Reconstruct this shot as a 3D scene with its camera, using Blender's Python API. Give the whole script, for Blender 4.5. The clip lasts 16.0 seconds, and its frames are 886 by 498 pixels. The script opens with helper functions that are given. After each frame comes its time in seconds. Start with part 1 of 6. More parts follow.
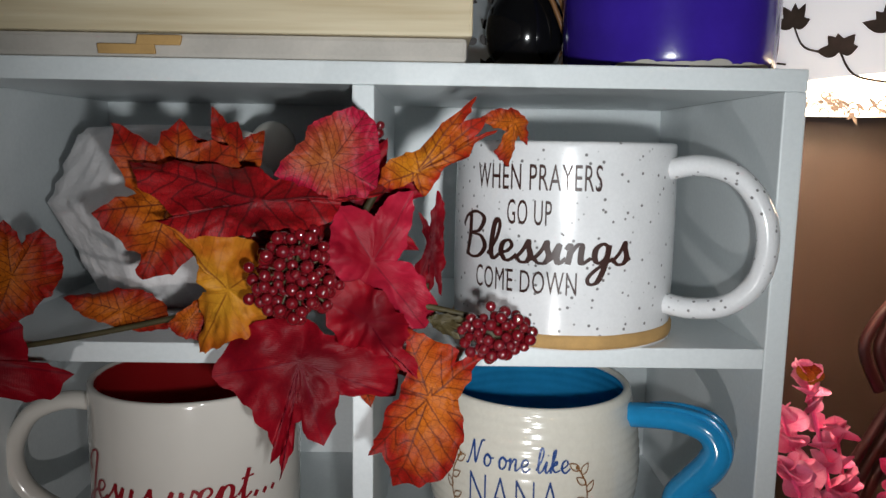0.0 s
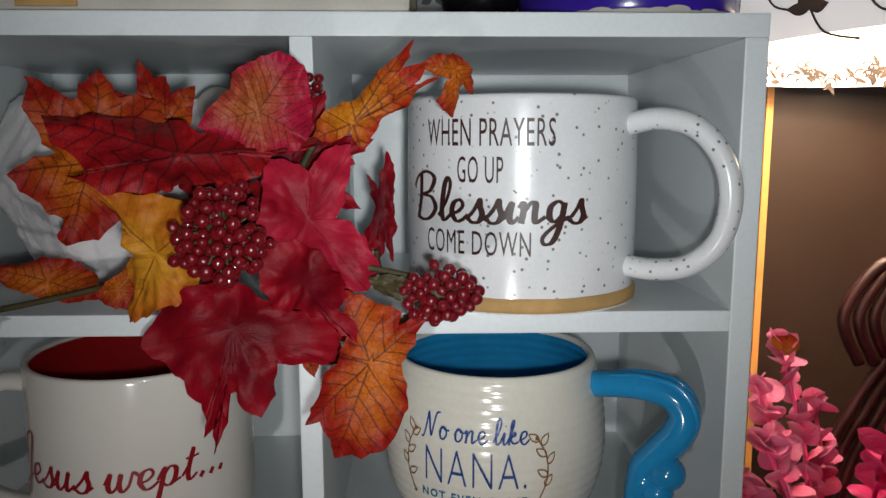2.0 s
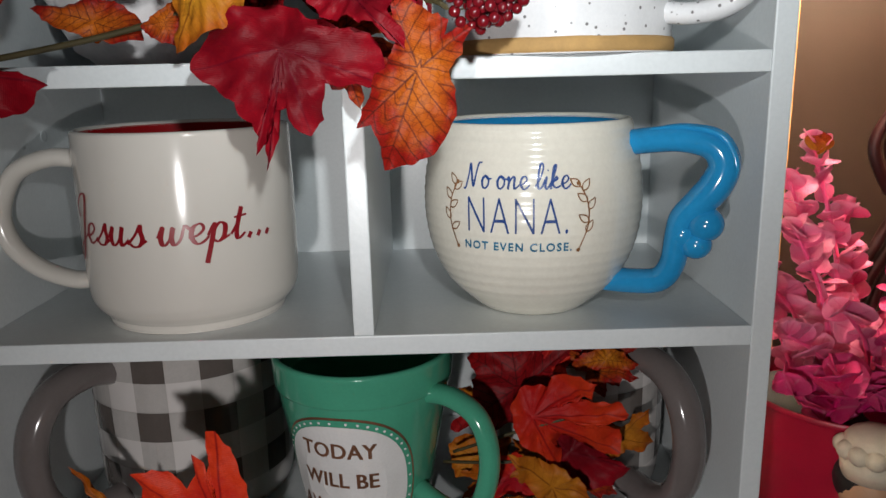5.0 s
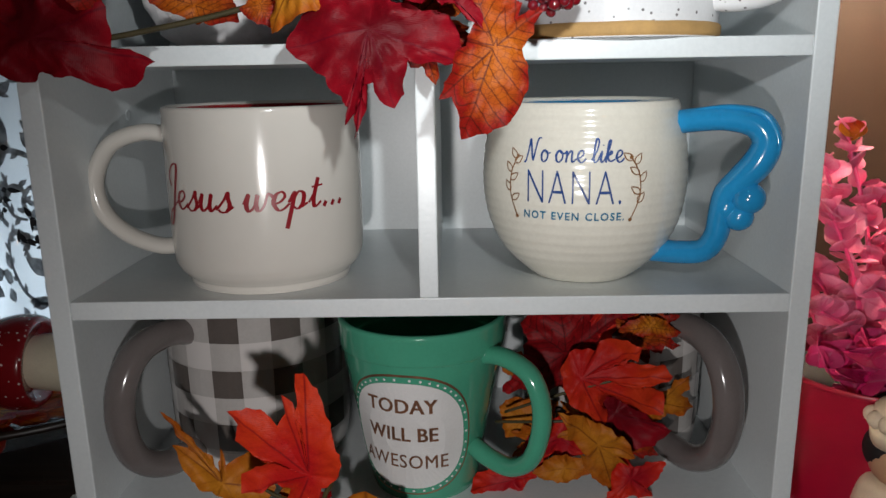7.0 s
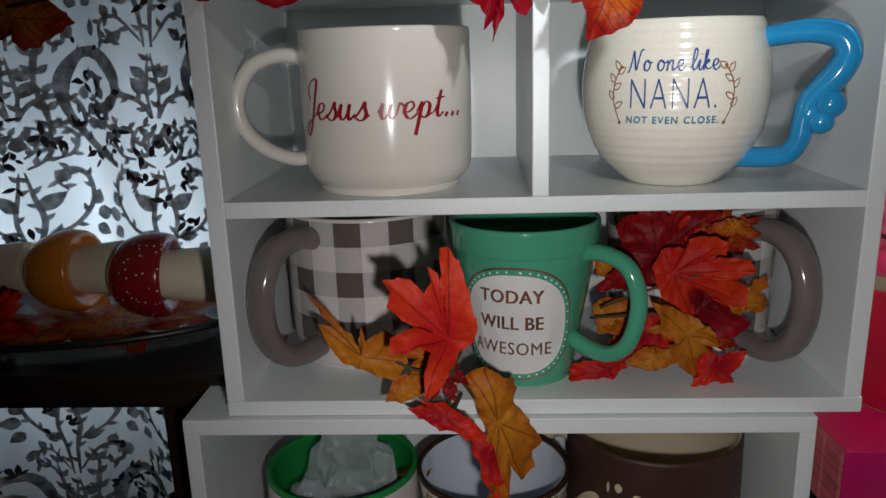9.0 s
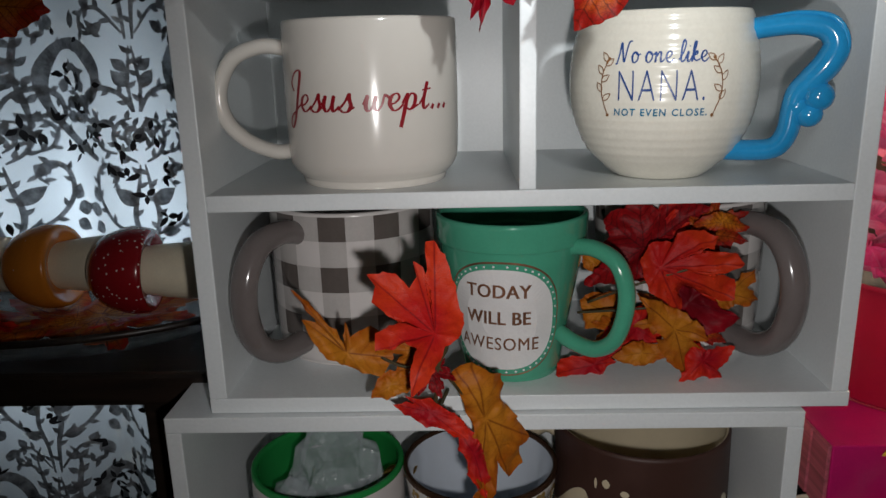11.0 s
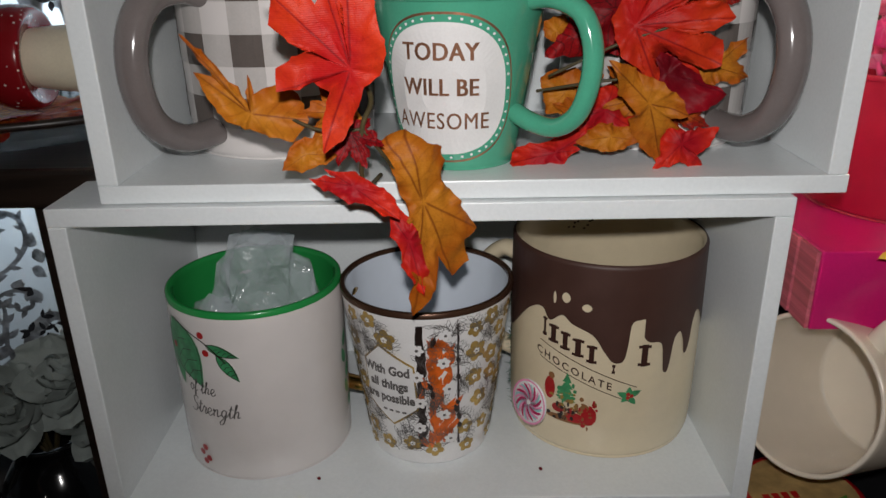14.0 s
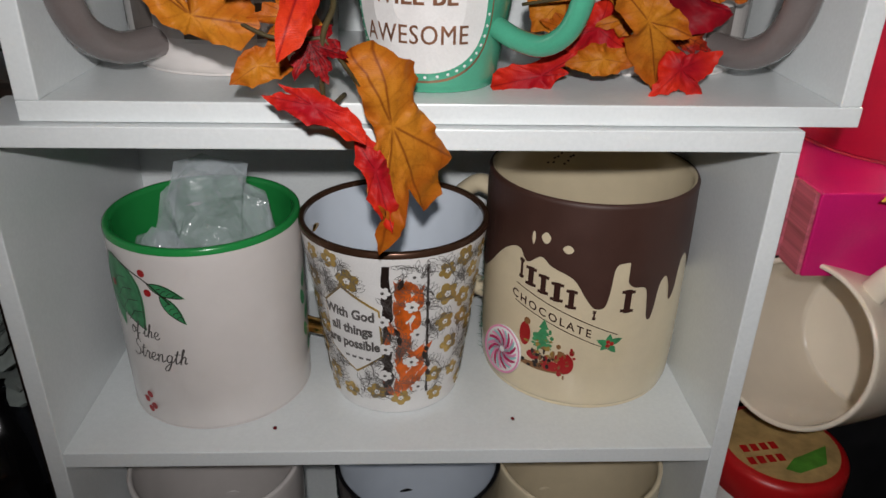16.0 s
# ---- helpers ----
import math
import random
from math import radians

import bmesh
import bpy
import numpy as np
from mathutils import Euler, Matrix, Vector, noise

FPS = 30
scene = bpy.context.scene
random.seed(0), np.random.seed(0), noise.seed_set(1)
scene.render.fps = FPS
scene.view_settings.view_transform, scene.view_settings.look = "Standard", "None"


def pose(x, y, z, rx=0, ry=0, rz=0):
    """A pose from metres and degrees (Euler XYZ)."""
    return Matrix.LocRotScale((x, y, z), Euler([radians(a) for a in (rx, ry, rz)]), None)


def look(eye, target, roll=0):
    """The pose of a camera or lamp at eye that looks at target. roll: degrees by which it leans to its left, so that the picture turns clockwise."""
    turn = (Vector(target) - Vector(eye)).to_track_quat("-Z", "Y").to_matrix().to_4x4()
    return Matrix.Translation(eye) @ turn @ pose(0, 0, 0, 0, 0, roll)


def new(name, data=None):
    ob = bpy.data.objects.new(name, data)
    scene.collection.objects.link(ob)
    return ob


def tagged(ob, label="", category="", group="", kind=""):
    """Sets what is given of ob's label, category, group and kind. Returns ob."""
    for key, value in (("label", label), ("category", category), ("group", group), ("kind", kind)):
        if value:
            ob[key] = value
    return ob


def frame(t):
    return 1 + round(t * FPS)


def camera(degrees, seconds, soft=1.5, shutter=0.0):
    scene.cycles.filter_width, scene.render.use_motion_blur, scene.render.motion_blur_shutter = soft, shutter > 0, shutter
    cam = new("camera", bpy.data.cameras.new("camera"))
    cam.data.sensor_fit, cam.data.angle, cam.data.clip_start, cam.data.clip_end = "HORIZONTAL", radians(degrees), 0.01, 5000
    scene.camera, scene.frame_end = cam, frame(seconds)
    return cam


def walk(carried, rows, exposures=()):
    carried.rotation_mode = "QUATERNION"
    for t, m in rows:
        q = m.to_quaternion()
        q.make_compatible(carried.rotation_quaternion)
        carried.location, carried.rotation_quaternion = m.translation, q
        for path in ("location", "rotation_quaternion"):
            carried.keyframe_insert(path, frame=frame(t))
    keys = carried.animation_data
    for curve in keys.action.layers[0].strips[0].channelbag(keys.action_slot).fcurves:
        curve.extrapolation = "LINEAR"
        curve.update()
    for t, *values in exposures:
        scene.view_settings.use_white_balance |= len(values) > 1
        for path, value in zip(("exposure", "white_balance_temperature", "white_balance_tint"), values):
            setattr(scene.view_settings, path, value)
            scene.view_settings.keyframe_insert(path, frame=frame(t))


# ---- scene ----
cam = camera(61.7, 16.0)
METRES, EYE, TILT, LEAN, TURN = 0.4, 1.3, 0.0, 0.0, -0.9
ROWS = [
    (0.0, 0.0, 0.0, 0.0, 0.12, -7.9, -0.89),
    (0.5, 0.0297, 0.0318, -0.0047, -0.12, -7.36, -0.37),
    (1.0, 0.0461, 0.0449, -0.0147, -0.63, -7.53, -0.06),
    (1.5, 0.0439, 0.0493, -0.0254, -0.97, -7.78, -0.09),
    (2.0, 0.0418, 0.0347, -0.0374, -0.74, -8.3, 0.06),
    (2.5, 0.0434, 0.0111, -0.0672, -0.8, -9.07, 0.44),
    (3.0, 0.0246, -0.0035, -0.0994, -0.97, -9.79, 0.27),
    (3.5, 0.0107, 0.0023, -0.1398, -0.71, -11.7, 0.43),
    (4.0, 0.0, 0.0069, -0.1969, -1.01, -12.95, 0.11),
    (4.5, 0.0111, -0.0004, -0.2151, -0.22, -13.45, 1.08),
    (7.0, -0.0383, -0.0809, -0.2389, 1.56, -13.29, 0.97),
    (7.5, -0.1283, -0.1729, -0.2854, 3.26, -13.49, 2.14),
    (8.0, -0.1489, -0.2043, -0.2993, 2.89, -14.64, 1.67),
    (8.5, -0.1473, -0.2183, -0.3106, 3.54, -14.66, 1.54),
    (9.0, -0.1485, -0.2183, -0.31, 3.31, -14.63, 1.64),
    (11.5, -0.1477, -0.2026, -0.3224, 2.26, -15.13, 1.41),
    (12.0, -0.1433, -0.1927, -0.349, 2.55, -16.3, 1.75),
    (12.5, -0.1373, -0.1561, -0.4428, 2.38, -19.48, 1.45),
    (13.0, -0.1403, -0.1267, -0.5045, 2.0, -21.31, 1.11),
    (13.5, -0.1311, -0.121, -0.5247, 1.97, -21.99, 1.03),
    (14.0, -0.1006, -0.0998, -0.5288, 0.89, -21.98, 0.95),
    (14.5, -0.0851, -0.0508, -0.5447, -0.44, -22.3, 0.5),
    (15.0, -0.0959, -0.0305, -0.5605, -0.24, -23.42, 0.31),
    (15.5, -0.095, -0.0356, -0.5604, -0.32, -23.22, 0.46),
    (16.0, -0.1082, -0.0177, -0.5705, -1.15, -26.62, -1.08),
]
EXPOSURES = [(0.0, -0.20), (1.0, -0.42), (2.0, -0.44), (2.5, -0.42), (3.5, -0.12), (4.5, 0.20), (7.5, 0.18), (12.0, 0.18), (12.5, 0.32), (13.0, 1.0), (13.5, 1.12), (14.5, 1.18), (16.0, 1.4)]
walk(cam, [(t, pose(0, 0, EYE, TILT, LEAN, TURN) @ pose(METRES * x, METRES * y, METRES * z, 90 + pitch, roll, yaw)) for t, x, y, z, yaw, pitch, roll in ROWS], EXPOSURES)

# ---- light ----
scene.view_settings.exposure = 0.0
world = bpy.data.worlds.new("room_air")
scene.world = world
world.use_nodes = True
world.node_tree.nodes["Background"].inputs[0].default_value = (0.62, 0.74, 0.86, 1)
world.node_tree.nodes["Background"].inputs[1].default_value = 0.10


def spot(name, eye, target, watts, degrees, size, colour):
    lamp = bpy.data.lights.new(name, "SPOT")
    lamp.energy, lamp.spot_size, lamp.spot_blend, lamp.shadow_soft_size, lamp.color = watts, radians(degrees), 1.0, size, colour
    ob = new(name, lamp)
    ob.matrix_world = look(eye, target)
    return ob


def bulb(name, place, watts, size, colour):
    lamp = bpy.data.lights.new(name, "POINT")
    lamp.energy, lamp.shadow_soft_size, lamp.color = watts, size, colour
    ob = new(name, lamp)
    ob.location = place
    return ob


# the torch that is held beside the lens, high and low
spot("torch_high", (0.028, -0.008, 1.275), (0.02, 0.33, 1.335), 3.6, 89, 0.006, (0.94, 0.985, 1.0))
spot("torch_low", (-0.042, -0.055, 1.125), (0.015, 0.33, 1.015), 2.3, 114, 0.006, (1.0, 0.97, 0.96))
bulb("lamp_bulb", (0.37, 0.52, 1.44), 7.4, 0.03, (1.0, 0.80, 0.58))

# area lamp added behind the curtain to make its cloth glow; no window is built
backlight = bpy.data.lights.new("curtain_backlight", "AREA")
backlight.shape, backlight.size, backlight.size_y, backlight.energy, backlight.color = "RECTANGLE", 0.50, 0.16, 0.95, (0.80, 0.91, 1.0)
curtain_backlight = new("curtain_backlight", backlight)
curtain_backlight.matrix_world = look((-0.42, 0.70, 1.02), (-0.42, 0.0, 1.03))


# ---- materials ----
def nodes_of(m):
    m.use_nodes = True
    t = m.node_tree
    return t, t.nodes["Principled BSDF"]


def link(t, a, b):
    t.links.new(a, b)


def noise_tex(t, scale, detail=4.0, rough=0.55):
    n = t.nodes.new("ShaderNodeTexNoise")
    n.inputs["Scale"].default_value, n.inputs["Detail"].default_value, n.inputs["Roughness"].default_value = scale, detail, rough
    c = t.nodes.new("ShaderNodeTexCoord")
    link(t, c.outputs["Object"], n.inputs["Vector"])
    return n


def ramp(t, fac, stops):
    r = t.nodes.new("ShaderNodeValToRGB")
    while len(r.color_ramp.elements) < len(stops):
        r.color_ramp.elements.new(0.5)
    for e, (p, c) in zip(r.color_ramp.elements, stops):
        e.position, e.color = p, (*c, 1)
    link(t, fac, r.inputs[0])
    return r


def mixed(t, fac, a, b, mode="MIX"):
    m = t.nodes.new("ShaderNodeMix")
    m.data_type, m.blend_type = "RGBA", mode
    for sock, v in ((m.inputs[0], fac), (m.inputs[6], a), (m.inputs[7], b)):
        if isinstance(v, (int, float)):
            sock.default_value = v
        elif isinstance(v, tuple):
            sock.default_value = (*v, 1)
        else:
            link(t, v, sock)
    return m.outputs[2]


def material(name, colour, rough=0.5, var=0.12, scale=55, grain=900, bump=0.05, metal=0.0, coat=0.0, spec=0.5, fine=0.05):
    """A surface with blotches at one scale, grain at a finer one, and fine relief."""
    m = bpy.data.materials.new(name)
    t, p = nodes_of(m)
    big, small = noise_tex(t, scale, 5), noise_tex(t, grain, 3)
    dark = tuple(c * (1 - var) for c in colour)
    light = tuple(min(1, c * (1 + var * 0.6)) for c in colour)
    col = ramp(t, big.outputs[0], [(0.3, dark), (0.7, light)]).outputs[0]
    col = mixed(t, fine, col, ramp(t, small.outputs[0], [(0.35, tuple(c * 0.4 for c in colour)), (0.65, tuple(min(1, c * 1.4) for c in colour))]).outputs[0])
    link(t, col, p.inputs["Base Color"])
    rr = t.nodes.new("ShaderNodeMapRange")
    rr.inputs[3].default_value, rr.inputs[4].default_value = max(0.02, rough * 0.8), min(1, rough * 1.25)
    link(t, big.outputs[0], rr.inputs[0])
    link(t, rr.outputs[0], p.inputs["Roughness"])
    p.inputs["Metallic"].default_value, p.inputs["Coat Weight"].default_value, p.inputs["Specular IOR Level"].default_value = metal, coat, spec
    p.inputs["Coat Roughness"].default_value = 0.08
    if bump:
        b = t.nodes.new("ShaderNodeBump")
        b.inputs["Strength"].default_value, b.inputs["Distance"].default_value = bump, 0.001
        link(t, small.outputs[0], b.inputs["Height"])
        link(t, b.outputs[0], p.inputs["Normal"])
    return m


def speckled(name, colour, speck, density=0.30):
    m = material(name, colour, 0.22, 0.05, 40, 700, 0.02, coat=0.3)
    t, p = nodes_of(m)
    v = t.nodes.new("ShaderNodeTexVoronoi")
    v.inputs["Scale"].default_value = 330
    c = t.nodes.new("ShaderNodeTexCoord")
    link(t, c.outputs["Object"], v.inputs["Vector"])
    rnd = ramp(t, v.outputs["Color"], [(1 - density, (0, 0, 0)), (1 - density + 0.01, (1, 1, 1))])
    near = ramp(t, v.outputs["Distance"], [(0.16, (1, 1, 1)), (0.26, (0, 0, 0))])
    mask = mixed(t, 1.0, rnd.outputs[0], near.outputs[0], "MULTIPLY")
    old = p.inputs["Base Color"].links[0].from_socket
    link(t, mixed(t, mask, old, speck), p.inputs["Base Color"])
    return m


def leaf_material(name, inner, outer, vein, sheen=0.0, net=0.8, gloss=0.5, spec=0.14):
    """Dyed cloth leaf: two dyes that run into each other, printed veins, woven relief."""
    m = bpy.data.materials.new(name)
    t, p = nodes_of(m)
    rad = t.nodes.new("ShaderNodeAttribute")
    rad.attribute_name = "reach"
    ven = t.nodes.new("ShaderNodeAttribute")
    ven.attribute_name = "vein"
    n1, n2 = noise_tex(t, 45, 5), noise_tex(t, 260, 6, 0.7)
    add = t.nodes.new("ShaderNodeMath")
    add.operation = "MULTIPLY_ADD"
    link(t, n1.outputs[0], add.inputs[0])
    add.inputs[1].default_value = 2.2
    add.inputs[2].default_value = -1.1
    tot = t.nodes.new("ShaderNodeMath")
    link(t, add.outputs[0], tot.inputs[0])
    link(t, rad.outputs["Fac"], tot.inputs[1])
    col = ramp(t, tot.outputs[0], [(0.15, inner), (0.55, tuple((a + b) / 2 for a, b in zip(inner, outer))), (0.85, outer)]).outputs[0]
    col = mixed(t, ramp(t, n2.outputs[0], [(0.52, (0, 0, 0)), (0.75, (0.45, 0.45, 0.45))]).outputs[0], col, vein)
    c = t.nodes.new("ShaderNodeTexCoord")
    along, across = t.nodes.new("ShaderNodeAttribute"), t.nodes.new("ShaderNodeAttribute")
    along.attribute_name, across.attribute_name = "along", "across"

    def maths(kind, a, b, d=0.0):
        m_node = t.nodes.new("ShaderNodeMath")
        m_node.operation = kind
        for sock, val in zip(m_node.inputs, (a, b, d)):
            if isinstance(val, float):
                sock.default_value = val
            else:
                link(t, val, sock)
        return m_node.outputs[0]

    side_vein = maths("MULTIPLY_ADD", across.outputs["Fac"], -0.75, along.outputs["Fac"])
    side_vein = maths("MULTIPLY_ADD", n1.outputs[0], 0.22, side_vein)
    side_vein = maths("PINGPONG", maths("MULTIPLY", side_vein, 7.0), 0.5)
    col = mixed(t, ramp(t, side_vein, [(0.0, (net, net, net)), (0.05, (net * 0.6, net * 0.6, net * 0.6)), (0.10, (0, 0, 0))]).outputs[0], col, vein)
    vo = t.nodes.new("ShaderNodeTexVoronoi")
    vo.feature = "DISTANCE_TO_EDGE"
    vo.inputs["Scale"].default_value = 420
    link(t, c.outputs["Object"], vo.inputs["Vector"])
    fine_net = net * 0.55
    col = mixed(t, ramp(t, vo.outputs[0], [(0.0, (fine_net, fine_net, fine_net)), (0.09, (0, 0, 0))]).outputs[0], col, vein)
    col = mixed(t, ramp(t, ven.outputs["Fac"], [(0.62, (0, 0, 0)), (0.95, (0.85, 0.85, 0.85))]).outputs[0], col, vein)
    link(t, col, p.inputs["Base Color"])
    p.inputs["Roughness"].default_value, p.inputs["Specular IOR Level"].default_value = gloss, spec
    p.inputs["Sheen Weight"].default_value = sheen
    p.inputs["Sheen Roughness"].default_value = 0.4
    w = t.nodes.new("ShaderNodeTexWave")
    w.inputs["Scale"].default_value = 420
    w.inputs["Distortion"].default_value = 1.5
    link(t, c.outputs["Object"], w.inputs["Vector"])
    b = t.nodes.new("ShaderNodeBump")
    b.inputs["Strength"].default_value, b.inputs["Distance"].default_value = 0.10, 0.0005
    link(t, w.outputs[0], b.inputs["Height"])
    b2 = t.nodes.new("ShaderNodeBump")
    b2.inputs["Strength"].default_value, b2.inputs["Distance"].default_value = 0.6, 0.003
    link(t, n1.outputs[0], b2.inputs["Height"])
    link(t, b2.outputs[0], b.inputs["Normal"])
    link(t, b.outputs[0], p.inputs["Normal"])
    return m


def wood(name, a, b, rough=0.5, stretch=(2, 30, 30), scale=6):
    m = bpy.data.materials.new(name)
    t, p = nodes_of(m)
    c = t.nodes.new("ShaderNodeTexCoord")
    mp = t.nodes.new("ShaderNodeMapping")
    mp.inputs["Scale"].default_value = stretch
    link(t, c.outputs["Object"], mp.inputs[0])
    n = t.nodes.new("ShaderNodeTexNoise")
    n.inputs["Scale"].default_value, n.inputs["Detail"].default_value = scale, 7
    link(t, mp.outputs[0], n.inputs["Vector"])
    link(t, ramp(t, n.outputs[0], [(0.3, a), (0.7, b)]).outputs[0], p.inputs["Base Color"])
    p.inputs["Roughness"].default_value = rough
    bb = t.nodes.new("ShaderNodeBump")
    bb.inputs["Strength"].default_value, bb.inputs["Distance"].default_value = 0.2, 0.001
    link(t, n.outputs[0], bb.inputs["Height"])
    link(t, bb.outputs[0], p.inputs["Normal"])
    return m


def glowing(name, colour, strength):
    m = bpy.data.materials.new(name)
    t, p = nodes_of(m)
    p.inputs["Base Color"].default_value = (*colour, 1)
    p.inputs["Emission Color"].default_value = (*colour, 1)
    p.inputs["Emission Strength"].default_value = strength
    p.inputs["Roughness"].default_value = 0.8
    return m


white_lacquer = material("white_lacquer", (0.76, 0.80, 0.81), 0.32, 0.05, 14, 500, 0.06)
cream_glaze = material("cream_glaze", (0.73, 0.69, 0.63), 0.13, 0.03, 30, 400, 0.0, coat=0.4, fine=0.0)
nana_glaze = material("nana_glaze", (0.80, 0.76, 0.66), 0.16, 0.06, 35, 500, 0.02, coat=0.3)
speck_glaze = speckled("speckled_white_glaze", (0.80, 0.80, 0.81), (0.20, 0.19, 0.19), 0.40)
warm_cream_glaze = material("warm_cream_glaze", (0.78, 0.70, 0.58), 0.15, 0.04, 30, 400, 0.0, coat=0.4, fine=0.0)
raw_clay = material("raw_clay", (0.50, 0.30, 0.11), 0.75, 0.2, 70, 900, 0.15)
red_glaze = material("red_glaze", (0.33, 0.01, 0.012), 0.2, 0.05, fine=0.0, bump=0)
blue_glaze = material("blue_glaze", (0.02, 0.27, 0.56), 0.14, 0.15, 60, 500, 0.02, coat=0.4)
grey_glaze = material("grey_glaze", (0.17, 0.145, 0.14), 0.14, 0.08, coat=0.3, bump=0.01)
green_glaze = material("green_glaze", (0.075, 0.36, 0.23), 0.14, 0.07, coat=0.4, bump=0.01)
plain_white = material("plain_white_glaze", (0.70, 0.66, 0.64), 0.2, 0.03, bump=0.0, fine=0.0, coat=0.2)
leaf_green_glaze = material("leaf_green_glaze", (0.02, 0.26, 0.06), 0.2, 0.08, bump=0, fine=0)
bluish_white = material("bluish_white_glaze", (0.66, 0.72, 0.80), 0.12, 0.03, bump=0, fine=0, coat=0.3)
beige_glaze = material("beige_glaze", (0.70, 0.60, 0.42), 0.2, 0.05, coat=0.3, bump=0.01, fine=0.02)
choc_brown = material("chocolate_brown_print", (0.060, 0.025, 0.018), 0.5, 0.15, bump=0.02)
gold = material("gold_lustre", (0.62, 0.36, 0.10), 0.2, 0.2, metal=1.0, bump=0.02)
copper_foil = material("copper_foil", (0.46, 0.22, 0.13), 0.42, 0.4, 90, metal=0.75, bump=0.02)
dark_gold = material("dark_gold_rim", (0.10, 0.05, 0.03), 0.25, 0.3, metal=0.6, bump=0)
ink_brown = material("brown_ink", (0.045, 0.016, 0.012), 0.4, 0.2, bump=0)
ink_red = material("red_ink", (0.28, 0.008, 0.015), 0.3, 0.15, bump=0)
ink_blue = material("blue_ink", (0.015, 0.06, 0.24), 0.35, 0.3, bump=0)
ink_teal = material("teal_ink", (0.01, 0.17, 0.32), 0.35, 0.3, bump=0)
ink_tan = material("tan_ink", (0.26, 0.12, 0.045), 0.4, 0.2, bump=0)
ink_grey = material("grey_ink", (0.10, 0.09, 0.085), 0.4, 0.2, bump=0)
plaid_dark = material("dark_plaid_glaze", (0.125, 0.105, 0.095), 0.2, 0.12, bump=0, coat=0.3)
plaid_mid = material("pale_plaid_glaze", (0.52, 0.49, 0.47), 0.2, 0.1, bump=0, coat=0.3)
black_gloss = material("black_gloss", (0.006, 0.006, 0.007), 0.12, 0.2, coat=0.5, bump=0)
black_matt = material("black_matt", (0.008, 0.008, 0.010), 0.6, 0.3)
dark_wood = wood("dark_stained_wood", (0.006, 0.004, 0.003), (0.022, 0.013, 0.009), 0.4)
pale_wood = wood("pale_pine", (0.55, 0.44, 0.27), (0.72, 0.62, 0.43), 0.6, (3, 60, 60), 4)
grey_card = material("grey_white_board", (0.50, 0.46, 0.41), 0.6, 0.2, 25, 700, 0.1)
brown_panel = material("brown_painted_panel", (0.040, 0.023, 0.016), 0.42, 0.10, 12, 500, 0.05)
violet_pot = material("violet_glazed_pot", (0.045, 0.018, 0.33), 0.2, 0.2, 30, 500, 0.03, coat=0.4)
crimson_pot = material("crimson_plastic", (0.42, 0.006, 0.035), 0.35, 0.08)
hot_pink_paint = material("hot_pink_paint", (0.62, 0.012, 0.16), 0.3, 0.1, 30, 600, 0.06, coat=0.2)
ply_edge = wood("pink_stained_plywood_edge", (0.24, 0.05, 0.06), (0.62, 0.14, 0.20), 0.8, (90, 2, 90), 3)
pink_leaf = leaf_material("pink_leaf_cloth", (0.84, 0.09, 0.27), (0.92, 0.30, 0.50), (0.76, 0.05, 0.22), 0.0, 0.0, 0.28, 0.5)
pink_leaf_deep = leaf_material("deep_pink_leaf_cloth", (0.72, 0.012, 0.17), (0.82, 0.05, 0.24), (0.82, 0.22, 0.36), 0.0, 0.0, 0.28, 0.5)
leaf_orange = leaf_material("leaf_orange", (0.50, 0.17, 0.010), (0.34, 0.018, 0.006), (0.10, 0.012, 0.006))
leaf_red = leaf_material("leaf_red", (0.17, 0.003, 0.006), (0.28, 0.006, 0.008), (0.035, 0.003, 0.004))
leaf_crimson = leaf_material("leaf_crimson", (0.11, 0.002, 0.006), (0.25, 0.003, 0.010), (0.12, 0.002, 0.010), net=0.15)
leaf_rust = leaf_material("leaf_rust", (0.46, 0.11, 0.008), (0.27, 0.010, 0.006), (0.06, 0.008, 0.005))
leaf_magenta = leaf_material("leaf_magenta", (0.30, 0.075, 0.018), (0.32, 0.006, 0.030), (0.06, 0.006, 0.006))
leaf_pink = leaf_material("leaf_pink", (0.22, 0.003, 0.012), (0.38, 0.012, 0.035), (0.14, 0.003, 0.012), net=0.1)
leaf_gold_red = leaf_material("leaf_gold_red", (0.52, 0.23, 0.018), (0.42, 0.10, 0.008), (0.16, 0.04, 0.006), net=0.3)
leaf_flame = leaf_material("leaf_flame", (0.40, 0.008, 0.008), (0.50, 0.032, 0.008), (0.17, 0.004, 0.006), net=0.12)
leaf_gold = leaf_material("leaf_gold", (0.46, 0.17, 0.014), (0.36, 0.085, 0.006), (0.16, 0.035, 0.004), net=0.25)
leaf_scarlet = leaf_material("leaf_scarlet", (0.32, 0.005, 0.012), (0.54, 0.022, 0.008), (0.17, 0.003, 0.006), net=0.15)
berry_red = material("berry_red", (0.15, 0.005, 0.009), 0.16, 0.35, 150, 900, 0.05, coat=0.5)
stem_green = material("stem_green_brown", (0.06, 0.045, 0.015), 0.6, 0.4, 120)
wall_paint = material("wall_paint", (0.42, 0.40, 0.37), 0.8, 0.08, 6, 300, 0.08)
floor_stuff = wood("floor_boards", (0.09, 0.05, 0.03), (0.16, 0.09, 0.05), 0.5)
curtain_cloth = material("white_curtain_cloth", (0.56, 0.61, 0.65), 0.7, 0.06, 9, 1500, 0.15)


